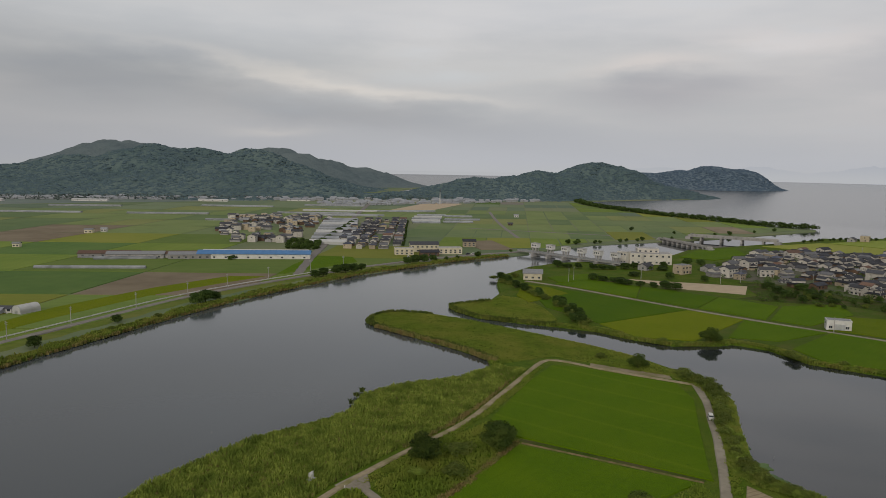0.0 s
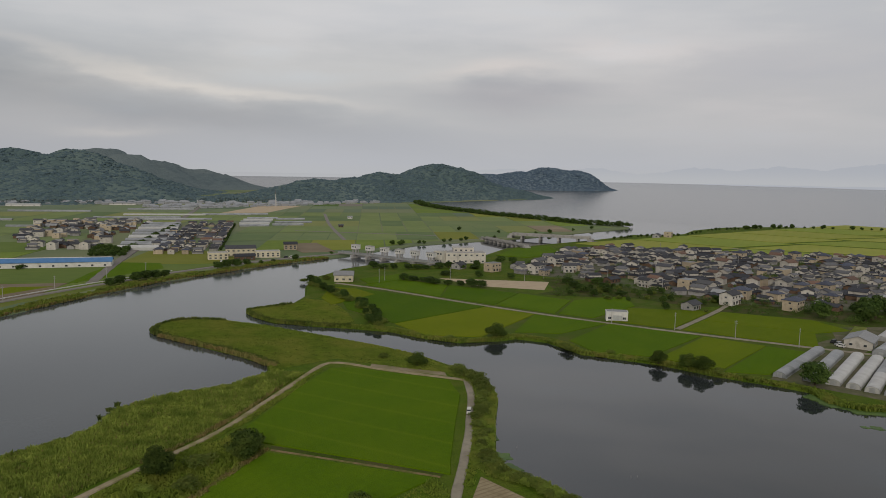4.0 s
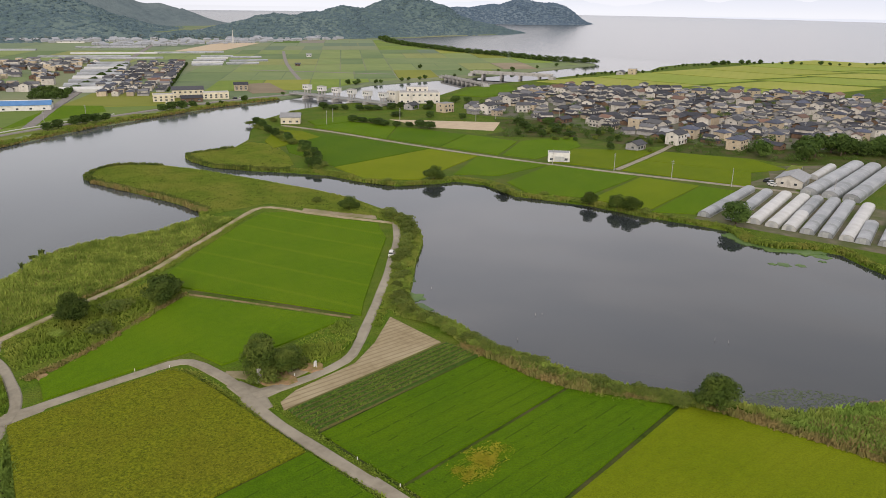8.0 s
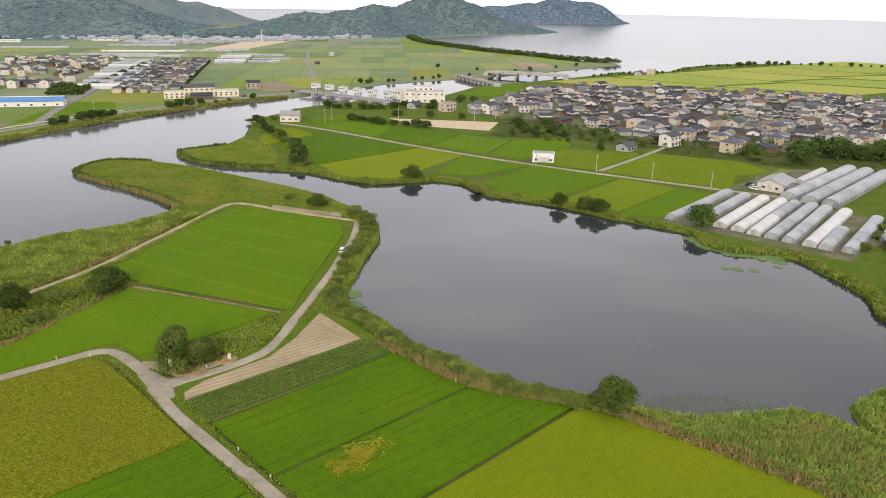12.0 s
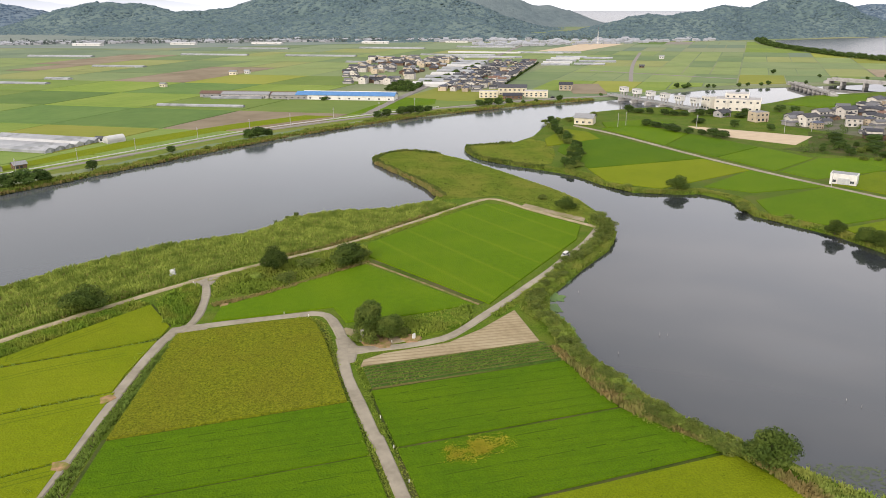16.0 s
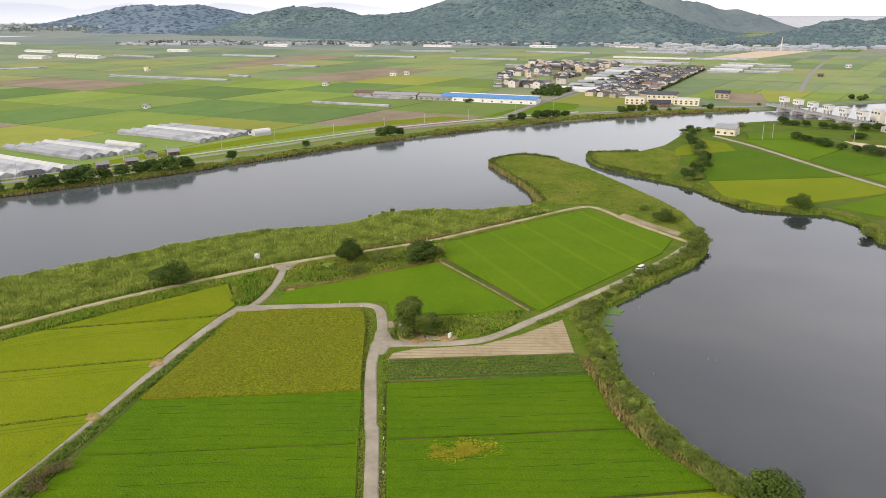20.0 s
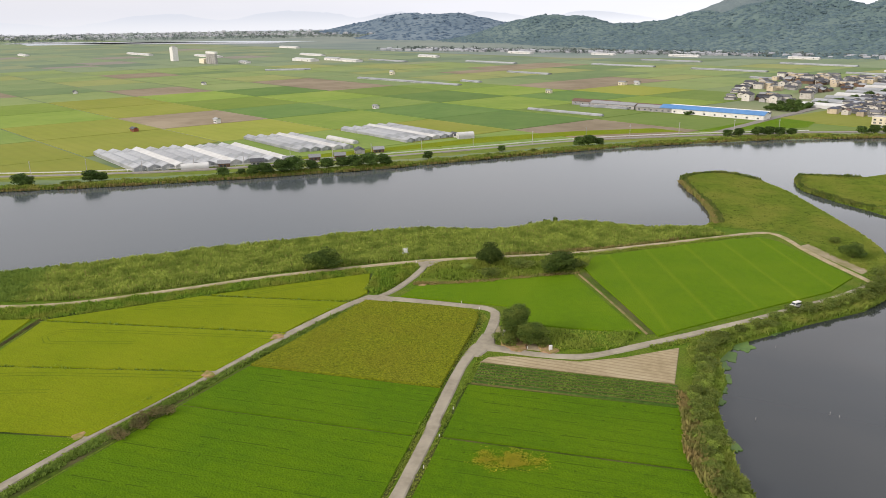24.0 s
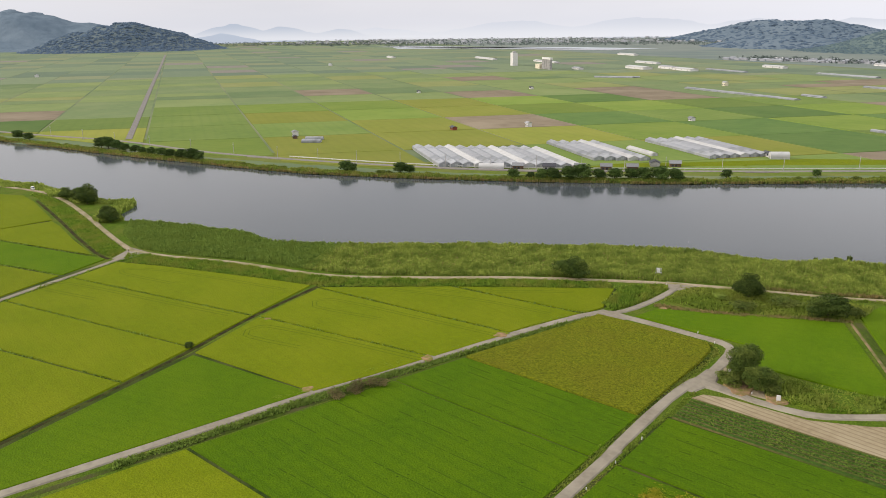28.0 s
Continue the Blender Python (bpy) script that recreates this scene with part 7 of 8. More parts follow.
# greenhouse stripes beside the settlement
for i in range(9):
    t = i / 8
    x, y = 258 + (372 - 258) * t + 12, 596 + (812 - 596) * t + 24
    tunnel_between(x, y, x + 34, y - 21, 15 if i % 2 else 11, 4.2, M_FILM if i % 3 else M_FILMW, "grey flat-pitched greenhouse beside the estate", False, False, "settlement greenhouses")
for x0, y0, x1, y1, w in ((470, 775, 500, 760, 18), (484, 800, 515, 783, 18), (500, 825, 532, 806, 18), (518, 850, 550, 832, 18), (536, 872, 570, 852, 16), (508, 765, 540, 748, 14), (530, 795, 570, 775, 16), (560, 840, 592, 822, 14),
                          (380, 980, 470, 925, 10), (400, 930, 480, 880, 10), (430, 1010, 520, 955, 10), (370, 915, 400, 897, 8), (520, 965, 575, 930, 12), (450, 905, 490, 880, 10), (560, 950, 600, 925, 10),
                          (49, 560, 112, 527, 4.5), (84, 602, 122, 590, 9), (90, 590, 130, 575, 9), (-210, 842, -120, 795, 12), (-130, 800, -60, 762, 12), (-70, 818, -45, 802, 10), (-400, 955, -345, 970, 14), (-385, 962, -340, 980, 12),
                          (200, 1040, 290, 990, 12), (60, 1120, 150, 1070, 12), (260, 900, 340, 852, 12), (-40, 960, 20, 925, 12), (-330, 1210, -250, 1160, 14), (-150, 1180, -60, 1130, 14), (130, 1230, 220, 1185, 12), (330, 1160, 420, 1100, 12), (480, 1120, 560, 1070, 12)):
    tunnel_between(x0, y0, x1, y1, w * 0.7, 2.2, M_FILM if (x0 + y0) % 6 else M_FILMW, "long pale greenhouse on the polder", False, False, "polder greenhouses")

# ---- larger buildings ----


def shed(name, x, y, w, d, h, turn, wall, roofmat, label, rise=1.6, windows=4, category="building", roof="gable", group="", doors=0):
    ob = thing(name, label, category, group, at=pose(x, y, 0, 0, 0, turn))
    if roof == "gable":
        part("wall", gable_wall(bmesh.new(), -w / 2, -d / 2, w / 2, d / 2, -0.1, h, rise), wall, ob)
        part("roof", gable(bmesh.new(), -w / 2, -d / 2, w / 2, d / 2, h, rise), roofmat, ob)
    else:
        part("wall", box(bmesh.new(), -w / 2, -d / 2, -0.1, w / 2, d / 2, h), wall, ob)
        part("parapet", box(bmesh.new(), -w / 2 - 0.1, -d / 2 - 0.1, h - 0.35, w / 2 + 0.1, d / 2 + 0.1, h + 0.15), wall, ob)
        part("roof", box(bmesh.new(), -w / 2 + 0.3, -d / 2 + 0.3, h + 0.1, w / 2 - 0.3, d / 2 - 0.3, h + 0.2), roofmat, ob)
    for i in range(windows):
        for z in ([1.6] if h < 5 else [1.6, h - 1.8]):
            x = -w / 2 + w * (i + 0.5) / windows
            p = window(ob, x, -d / 2, z, 1.5, 1.1, 0)
            if w < 35 and w > 7.5:
                bm = box(bmesh.new(), x - 0.85, -d / 2 - 0.08, z - 0.66, x + 0.85, -d / 2 + 0.02, z - 0.55)
                box(bm, x - 0.04, -d / 2 - 0.08, z - 0.55, x + 0.04, -d / 2 + 0.02, z + 0.55)
                part("frame", bm, M_STEEL, p)
    for i in range(max(1, windows // 2)):
        window(ob, -w / 2, -d / 2 + d * (i + 0.5) / max(1, windows // 2), h - 1.6, 1.2, 0.9, 3)
    for i in range(doors):
        part("shutter", box(bmesh.new(), -w / 2 + w * (i + 0.3) / max(1, doors), -d / 2 - 0.06, 0, -w / 2 + w * (i + 0.75) / max(1, doors), -d / 2 + 0.04, 3.0), M_STEEL, ob, "grey roller shutter")
    return ob


# pump hut on the narrow shore, store in the paddies
shed("pump_hut", 318, 373, 12, 9.5, 4.2, -40, M_CREAM, M_TILE[3], "cream pump hut with a pale grey gable roof", 2.2, 3, group="")
shed("farm_store", 347.5, 188, 10.6, 6, 4.7, -52, M_WHITE, M_TILE[3], "plain white two-storey farm store beside a paddy road", 0.8, 3, roof="flat", doors=1)
shed("nursery_workshop", 384, 87, 16, 11, 3.4, 8, M_WALL[0], M_TILE[3], "pale farm workshop with a pale grey gable roof", 2.2, 4, doors=2)
shed("pump_station", 449, 391, 31, 15, 8.0, -40, M_PALE, M_CONC, "large pale concrete pump station beside the sluice", 0, 7, roof="flat")
shed("pump_station_upper", 452, 396, 16, 11, 11.0, -40, M_PALE, M_CONC, "raised pale block of the pump station", 0, 4, roof="flat")
shed("yellow_store", 306, 517, 15, 10, 5.5, -25, M_CREAM, M_CONC, "pale yellow flat-roofed store on the river bank", 0, 4, roof="flat")
shed("yellow_hall", 331, 527, 23, 12, 6.5, -25, M_CREAM, M_TILE[1], "pale yellow hall with a grey roof", 2.0, 6)
shed("yellow_depot", 344, 508, 19, 10, 5.0, -25, M_CREAM, M_CONC, "pale yellow depot on the river bank", 0, 5, roof="flat")
shed("slate_lodge", 321, 503, 15, 7, 3.0, -20, M_WALL[2], M_TILE[0], "low brown lodge with a slate roof", 1.8, 3)
shed("polder_house", 387, 541, 11, 8, 5, -30, M_WALL[1], M_TILE[0], "lone cream house beside a brown plot", 1.8, 3)
field("sand", [(560, 985), (620, 960), (760, 1080), (700, 1110)], 0.42, 0)
shed("blue_barn", 194, 546, 82, 12, 4.0, -28, M_WHITE, M_BLUE, "long barn with a bright blue sheet roof", 2.2, 10)
shed("blue_barn", 199, 557, 78, 8, 3.6, -28, M_WHITE, M_WHITE, "long barn with a white sheet roof", 1.6, 8)
for x, y, w in ((102, 598, 42), (118, 585, 40), (140, 577, 46), (152, 566, 30)):
    shed("cattle_shed", x, y, w, 10, 3.6, -24, M_WALL[3], M_TILE[2 if w > 41 else 3], "long low livestock shed with a dull sheet roof", 1.6, 6, group="livestock sheds")
for x, y, w, d, h, m in ((-171, 440, 8, 6, 5.5, M_WHITE), (-208, 391, 10, 6, 4, M_RUST), (-81, 546, 8, 6, 4.5, M_WHITE), (-286, 298, 8, 7, 5.5, M_WHITE), (-274, 288, 6, 5, 3, M_WALL[2]), (-366, 736, 9, 6, 4, M_WHITE), (-1212, 495, 12, 9, 6, M_WHITE), (-1011, 980, 14, 10, 7, M_WHITE),
                         (117, 790, 13, 9, 6, M_CREAM), (-187, 904, 10, 8, 7, M_CREAM), (24, 409, 9, 6, 4, M_WHITE), (49, 693, 9, 7, 5.5, M_CREAM), (132, 800, 9, 7, 5, M_WHITE), (-450, 620, 7, 6, 4, M_WHITE), (560, 700, 9, 7, 4, M_WALL[2]), (650, 800, 10, 8, 5, M_WHITE)):
    shed("field_hut", x, y, w * 0.6, d * 0.6, h * 0.6, -31, m, M_TILE[3 if h > 4.2 else 1], "small lone hut standing among the plots", 1.0, 2, "hut", group="field huts")
for x0, y0, x1, y1 in ((-255, 279, -244, 287), (-262, 288, -252, 296)):
    tunnel_between(x0, y0, x1, y1, 5, 2.8, M_FILM, "small grey polytunnel beside a hut", True, False, "field huts")
# grain elevator
el = thing("grain_elevator", "pale concrete grain elevator with round silos", "silo", at=pose(-570, 1090, 0, 0, 0, -31))
for i in range(5):
    part("silo", cyl(bmesh.new(), i * 6.5 - 13, 0, 0, 17, 3.2, 3.2, 14), M_CONC, el)
part("head_house", box(bmesh.new(), -15, -2.5, 17, 17, 2.5, 20), M_WHITE, el)
part("annex", box(bmesh.new(), -34, -6, -0.1, -17, 6, 8), M_CREAM, el)
tw = thing("grain_tower", "tall square pale concrete tower", "silo", at=pose(-686, 1156, 0, 0, 0, -31))
part("tower", box(bmesh.new(), -6, -5, -0.1, 6, 5, 24), M_WHITE, tw)
part("roof_block", box(bmesh.new(), -3, -3, 24, 3, 3, 26.5), M_CONC, tw)
for x, y, w, d, h in ((-438, 1175, 70, 30, 9), (-350, 1165, 60, 26, 8), (-395, 1200, 50, 24, 9), (-520, 1110, 30, 16, 7), (-700, 1290, 120, 20, 6), (-500, 1340, 90, 18, 6), (-250, 1300, 60, 18, 7), (-900, 1350, 140, 16, 6), (-1150, 1300, 60, 16, 7),
                      (-100, 1420, 70, 18, 7), (60, 1380, 60, 16, 6), (200, 1330, 70, 16, 6), (380, 1270, 60, 14, 6), (520, 1240, 50, 14, 6), (-300, 1560, 100, 20, 8), (-700, 1650, 90, 20, 8)):
    shed("warehouse", x, y, w * 0.8, d * 0.6, h * 0.42, -31, M_WHITE, M_FILMW if w > 55 else M_TILE[3], "large pale warehouse far across the polder", 1.4, 3, "warehouse", group="warehouses")
# base colour greyed and blued in place of haze over the plain
M_FARLAND = mat("hazed_farmland", (0.162, 0.195, 0.165), (0.118, 0.148, 0.140), 0.012, (0.185, 0.205, 0.18), 0.003, vary=0.0, spec=0.03, stretch=(0.6, 2.2, 1))
solid("ground_far_plain", slab([(560, 1270), (0, 1290), (-1000, 1830), (-2000, 2380), (-2900, 2880), (-2300, 3250), (-1500, 3650), (-300, 3880), (300, 3300), (600, 2000)], -0.03, 0.17, 0.5), M_FARLAND, "farmland towards the far town, greyed in colour for haze", "ground", kind="structure")
# hamlets under the hills and the far town: many small blocks, too far to tell one by one
tr = random.Random(21)
bm_w, bm_r = bmesh.new(), bmesh.new()
for i in range(2300):
    if i < 420:
        t = tr.random()
        x, y = -420 + 1060 * t + tr.uniform(-30, 30), 1560 - 330 * t + 120 * math.sin(t * 3) * 0.4 + tr.uniform(-34, 24)
        s = tr.uniform(3, 6)
    elif i < 640:
        x, y = tr.uniform(520, 960), tr.uniform(1090, 1190)
        s = tr.uniform(3, 6)
    else:
        a = tr.uniform(0, 1)
        x, y = -2650 + 2150 * a + tr.uniform(-120, 120), 1650 + 1000 * a + 300 + abs(tr.gauss(0, 1)) * 620
        s = tr.uniform(2.2, 4.6) if i % 16 else tr.uniform(5, 9)
    h = s * tr.uniform(0.45, 0.8) if s < 8 else tr.uniform(4, 7)
    n0 = len(bm_w.verts)
    box(bm_w, x - s, y - s * 0.6, -0.2, x + s, y + s * 0.6, h)
    box(bm_r, x - s - 0.5, y - s * 0.6 - 0.5, h, x + s + 0.5, y + s * 0.6 + 0.5, h + s * 0.3, s * 0.35)
solid("distant_town_walls", bm_w, M_TOWN, "scattered buildings of far hamlets and a town, paled for haze", "town", kind="stuff")
solid("distant_town_roofs", bm_r, M_TOWNROOF, "roofs of far hamlets and a town, greyed for haze", "town", kind="stuff")
vs, fs = [], []
for i in range(1900):
    a = tr.random()
    if i < 1500:
        x, y = -2900 + 2500 * a + tr.uniform(-150, 150), 1560 + 1060 * a + abs(tr.gauss(0, 1)) * 520
    else:
        x, y = -420 + 1400 * a + tr.uniform(-30, 30), 1600 - 400 * a + tr.uniform(-60, 30)
    v, f = leaf_cloud(tr, [(x, y, 3.5, tr.uniform(4, 12), tr.uniform(3, 6), tr.uniform(2.5, 5))], 2.4, 0.16)
    n0 = len(vs)
    vs += v
    fs += [tuple(n0 + k for k in q) for q in f]
me = bpy.data.meshes.new("distant_trees")
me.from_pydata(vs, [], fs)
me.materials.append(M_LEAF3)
tagged(new("distant_trees", me), "rows of trees far across the plain, greyed for haze", "trees", kind="stuff")
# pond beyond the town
# pale base colour stands in for reflected sky and haze
M_PONDFAR = mat("sky_toned_pond_water", (0.36, 0.40, 0.43), (0.31, 0.35, 0.38), 0.02, rough=0.35, bump=0.1, spec=0.4)
solid("far_pond", slab([(-1700, 1880), (-1150, 2120), (-820, 2080), (-900, 2020), (-1250, 1960), (-1600, 1800)], 0.1, 0.5), M_PONDFAR, "long strip of far water, sky reflection put into its colour", "water", kind="structure")
# radio mast
mast = thing("radio_mast", "thin white radio mast behind the delta fields", "mast", at=pose(711, 1082, 0) @ Matrix.Diagonal((0.62, 0.62, 0.62, 1)))
for dx, dy in ((-1.4, -1.4), (1.4, -1.4), (1.4, 1.4), (-1.4, 1.4)):
    bm = bmesh.new()
    a = [bm.verts.new((dx + ox, dy + oy, 0)) for ox, oy in ((-.2, -.2), (.2, -.2), (.2, .2), (-.2, .2))]
    b = [bm.verts.new((dx * 0.2 + ox, dy * 0.2 + oy, 34)) for ox, oy in ((-.15, -.15), (.15, -.15), (.15, .15), (-.15, .15))]
    for i in range(4):
        bm.faces.new((a[i], a[(i + 1) % 4], b[(i + 1) % 4], b[i]))
    part("leg", bm, M_WHITE, mast)
for k in range(6):
    z = 4 + k * 5
    r = 1.5 * (1 - 0.8 * z / 34)
    part("brace", box(bmesh.new(), -r, -r, z, r, r, z + 0.25), M_WHITE, mast)
part("antenna", cyl(bmesh.new(), 0, 0, 34, 44, 0.2, 0.1), M_RUST, mast)

# ---- sluice gates ----
GA, GB = Vector((402, 471)), Vector((415, 391))
gd = (GB - GA).normalized()
gturn = math.degrees(math.atan2(gd.y, gd.x))
sl = thing("sluice_gate", "concrete river sluice with a row of white gate towers", "sluice", at=pose(GA.x, GA.y, 0, 0, 0, gturn))
GL = (GB - GA).length
part("deck", box(bmesh.new(), -16, -2.4, 1.6, GL + 6, 2.4, 2.2), M_CONC, sl, "grey concrete deck")
for s in (-2.3, 2.3):
    part("railing", box(bmesh.new(), -16, s - 0.04, 2.2, GL + 6, s + 0.06, 3.2), M_STEEL, sl)
for i in range(6):
    x = 2 + i * (GL - 4) / 5
    pier = part("pier", box(bmesh.new(), x - 1.0, -5, -3, x + 1.0, 5, 1.6), M_CONC, sl)
    for s in (-1.5, 1.5):
        part("column", box(bmesh.new(), x + s - 0.4, 1.0, 2.3, x + s + 0.4, 1.9, 6.2), M_CONC, sl)
        part("column", box(bmesh.new(), x + s - 0.4, -1.9, 2.3, x + s + 0.4, -1.0, 6.2), M_CONC, sl)
    cab = part("gate_cabin", box(bmesh.new(), x - 3.0, -2.3, 6.2, x + 3.0, 2.3, 9.6), M_WHITE, sl, "pale gate cabin on columns")
    part("cabin_roof", box(bmesh.new(), x - 3.2, -2.5, 9.6, x + 3.2, 2.5, 9.85), M_CONC, cab)
    for k in (-1.8, 0, 1.8):
        p = part("window", box(bmesh.new(), x + k - 0.5, -2.36, 7.5, x + k + 0.5, -2.2, 8.6), M_GLASS, cab)
    part("window", box(bmesh.new(), x - 3.06, -0.7, 7.5, x - 2.9, 0.7, 8.6), M_GLASS, cab)
    if i < 5:
        part("gate_leaf", box(bmesh.new(), x + 1.1, 0.2, -0.4, x + (GL - 4) / 5 - 1.1, 0.6, 1.5), M_STEEL, sl)
shed("gate_control_house", 431, 400, 8, 6, 9.0, gturn, M_PALE, M_CONC, "pale tower house at the sluice's end", 0, 3, roof="flat")


def bridge(x0, y0, x1, y1, w, n, z, label, depth=1.1):
    a, b = Vector((x0, y0)), Vector((x1, y1))
    l = (b - a).length
    ob = thing("bridge", label, "bridge", at=pose(x0, y0, 0, 0, 0, math.degrees(math.atan2(y1 - y0, x1 - x0))))
    part("deck", box(bmesh.new(), -3, -w / 2, z - depth, l + 3, w / 2, z), M_CONC, ob)
    for s in (-1, 1):
        part("parapet", box(bmesh.new(), -3, s * w / 2 - 0.15, z, l + 3, s * w / 2 + 0.15, z + 0.9), M_CONC, ob)
    for i in range(n):
        x = l * (i + 0.5) / n
        part("pier", box(bmesh.new(), x - 0.9, -w / 2 + 0.4, -3, x + 0.9, w / 2 - 0.4, z - depth), M_CONC, ob)
    for x in (-3, l + 3):
        part("abutment", box(bmesh.new(), x - 2.5, -w / 2 - 0.5, -2.5, x + 2.5, w / 2 + 0.5, z - depth), M_CONC, ob)
    return ob


bridge(594, 502, 568, 428, 5, 9, 2.4, "low concrete weir bridge with many short piers", 0.8)
bridge(637, 500, 668, 428, 10, 4, 4.2, "long pale concrete road bridge on piers", 1.5)
bm = ribbon([(668, 428), (720, 330), (745, 250)], 6, 0.0, 0.3)
solid("road_bridge_south", bm, M_ROADFAR, "grey road running from the bridge", "road", kind="structure")

# ---- poles, rails, small things ----


def pole(x, y, h, turn=0, arms=2, label="grey concrete utility pole with cross arms"):
    ob = thing("utility_pole", label, "pole", "utility poles", at=pose(x, y, 0, 0, 0, turn))
    part("shaft", cyl(bmesh.new(), 0, 0, -0.2, h, 0.17, 0.11), M_CONC, ob)
    for i in range(arms):
        part("cross_arm", box(bmesh.new(), -0.9, -0.06, h - 0.6 - i * 0.8, 0.9, 0.06, h - 0.48 - i * 0.8), M_STEEL, ob)
    return ob


for x, y, h in ((349, 157, 8.5), (354, 130, 8.5), (359, 104, 8.5), (337, 184, 8), (382, 41, 9), (330, 352, 9), (338, 356, 9), (372, 330, 9), (412, 300, 9), (430, 380, 9), (430, 298, 9), (452, 262, 9), (470, 160, 9), (520, 130, 9), (440, 215, 9), (372, 66, 8), (560, 300, 9), (600, 240, 9), (640, 330, 9), (510, 260, 9)):
    pole(x, y, h, hr.uniform(0, 90))
for i in range(24):
    t = i / 23
    k = 3.4 + t * 13
    a, b = SHORE_C[int(k)], SHORE_C[int(k) + 1]
    f = k - int(k)
    pole(a[0] + (b[0] - a[0]) * f - 12 * 0.9, a[1] + (b[1] - a[1]) * f + 26, 8.5, 120)
# guard rail of the riverside road
rail = thing("guard_rail", "pale guard rail along the riverside road", "guard rail")
RL = curve_pts([(-213, 234), (-140, 257.5), (-79, 285), (-28, 319), (36, 364.5), (101, 412), (160, 442), (225, 466.5), (250, 475)], 5)
for i, (x, y) in enumerate(RL):
    part("post", box(bmesh.new(), x - 0.12, y - 0.12, 0, x + 0.12, y + 0.12, 1.15), M_WHITE, rail)
part("rail", ribbon(RL, 0.2, 0.6, 1.1, False, 0.03), M_WHITE, rail)


def post(name, x, y, h, r, material, label):
    ob = thing(name, label, "post", "roadside posts", at=pose(x, y, 0))
    part("shaft", cyl(bmesh.new(), 0, 0, -0.1, h, r, r * 0.9, 8), material, ob)
    part("cap", cyl(bmesh.new(), 0, 0, h, h + 0.12, r * 1.15, r * 0.5, 8), material, ob)
    return ob


for x, y in ((126.5, 94.6), (121, 95), (104, 117.2), (110.6, 62), (110.6, 51), (110.6, 40), (98, 121), (75, 152.5), (-92.5, 63.5)):
    post("marker_post", x, y, 0.55, 0.1, M_WHITE, "short white roadside marker post")
sg = thing("road_sign", "slim dark road sign with a small pale plate", "sign", at=pose(-95.2, 63.8, 0))
part("post", cyl(bmesh.new(), 0, 0, -0.1, 2.2, 0.07, 0.06, 8), M_BARK, sg)
part("plate", box(bmesh.new(), -0.3, -0.1, 1.6, 0.3, -0.06, 2.2, 0.02), M_CONC, sg)
part("lower_plate", box(bmesh.new(), -0.28, -0.1, 0.9, 0.28, -0.06, 1.45, 0.02), M_BARK, sg)
st = thing("stone_monument", "weathered grey upright stone monument under the trees", "monument", at=pose(114.5, 98.5, 0))
part("base", box(bmesh.new(), -0.9, -0.7, -0.1, 0.9, 0.7, 0.5, 0.08), M_STONE, st)
part("plinth", box(bmesh.new(), -0.55, -0.45, 0.5, 0.55, 0.45, 0.9, 0.05), M_STONE, st)
part("shaft", box(bmesh.new(), -0.38, -0.3, 0.9, 0.38, 0.3, 2.9, 0.06), M_STONE, st)
sg = thing("stone_sign", "small pale stone sign beside the lane", "sign", at=pose(126.6, 95.2, 0, 0, 0, 20))
part("slab", box(bmesh.new(), -0.45, -0.15, -0.1, 0.45, 0.15, 1.5, 0.04), M_WHITE, sg)
part("foot", box(bmesh.new(), -0.7, -0.35, -0.05, 0.7, 0.35, 0.22), M_STONE, sg)
solid("bare_earth", slab([(109.5, 105), (112, 103), (114, 99), (121, 94.6), (127, 95), (126, 97.5), (119, 100), (116, 103), (112, 107)], -0.02, 0.1, 0.3), M_TRACK, "trodden reddish earth under the trees", "ground", kind="structure")
# water-level station by the reeds
ws = thing("gauge_station", "small white gauge cabinet on a framed stand", "gauge", at=pose(69.3, 158.6, 0, 0, 0, 30))
part("cabinet", box(bmesh.new(), -0.5, -0.35, 1.4, 0.5, 0.35, 2.6), M_WHITE, ws)
for dx in (-0.8, 0.8):
    part("frame_post", cyl(bmesh.new(), dx, 0, -0.3, 2.9, 0.07), M_WHITE, ws)
part("top_bar", box(bmesh.new(), -0.9, -0.06, 2.8, 0.9, 0.06, 2.92), M_WHITE, ws)
part("platform", box(bmesh.new(), -1.0, -0.6, 1.2, 1.0, 0.6, 1.32), M_STEEL, ws)


def car(x, y, turn, label, body_m, z=0.26):
    ob = thing("car", label, "car", at=pose(x, y, z, 0, 0, turn))
    bm = box(bmesh.new(), -1.7, -0.74, 0.32, 1.7, 0.74, 0.95, 0.04)
    part("body", bm, body_m, ob)
    part("cabin", box(bmesh.new(), -1.6, -0.7, 0.95, 1.0, 0.7, 1.65, 0.14), body_m, ob)
    for s in (-1, 1):
        part("side_window", box(bmesh.new(), -1.4, s * 0.66 - 0.03, 1.05, 0.8, s * 0.66 + 0.03, 1.45), M_GLASS, ob)
    part("windscreen", box(bmesh.new(), 0.84, -0.6, 1.02, 1.0, 0.6, 1.5, 0.03), M_GLASS, ob)
    part("rear_window", box(bmesh.new(), -1.6, -0.6, 1.05, -1.5, 0.6, 1.5), M_GLASS, ob)
    for dx in (-1.1, 1.1):
        for s in (-1, 1):
            bm = bmesh.new()
            bmesh.ops.create_cone(bm, segments=12, radius1=0.3, radius2=0.3, depth=0.2, cap_ends=True, matrix=Matrix.Translation((dx, s * 0.7, 0.3)) @ Matrix.Rotation(radians(90), 4, "X"))
            part("wheel", bm, M_TYRE, ob)
    return ob


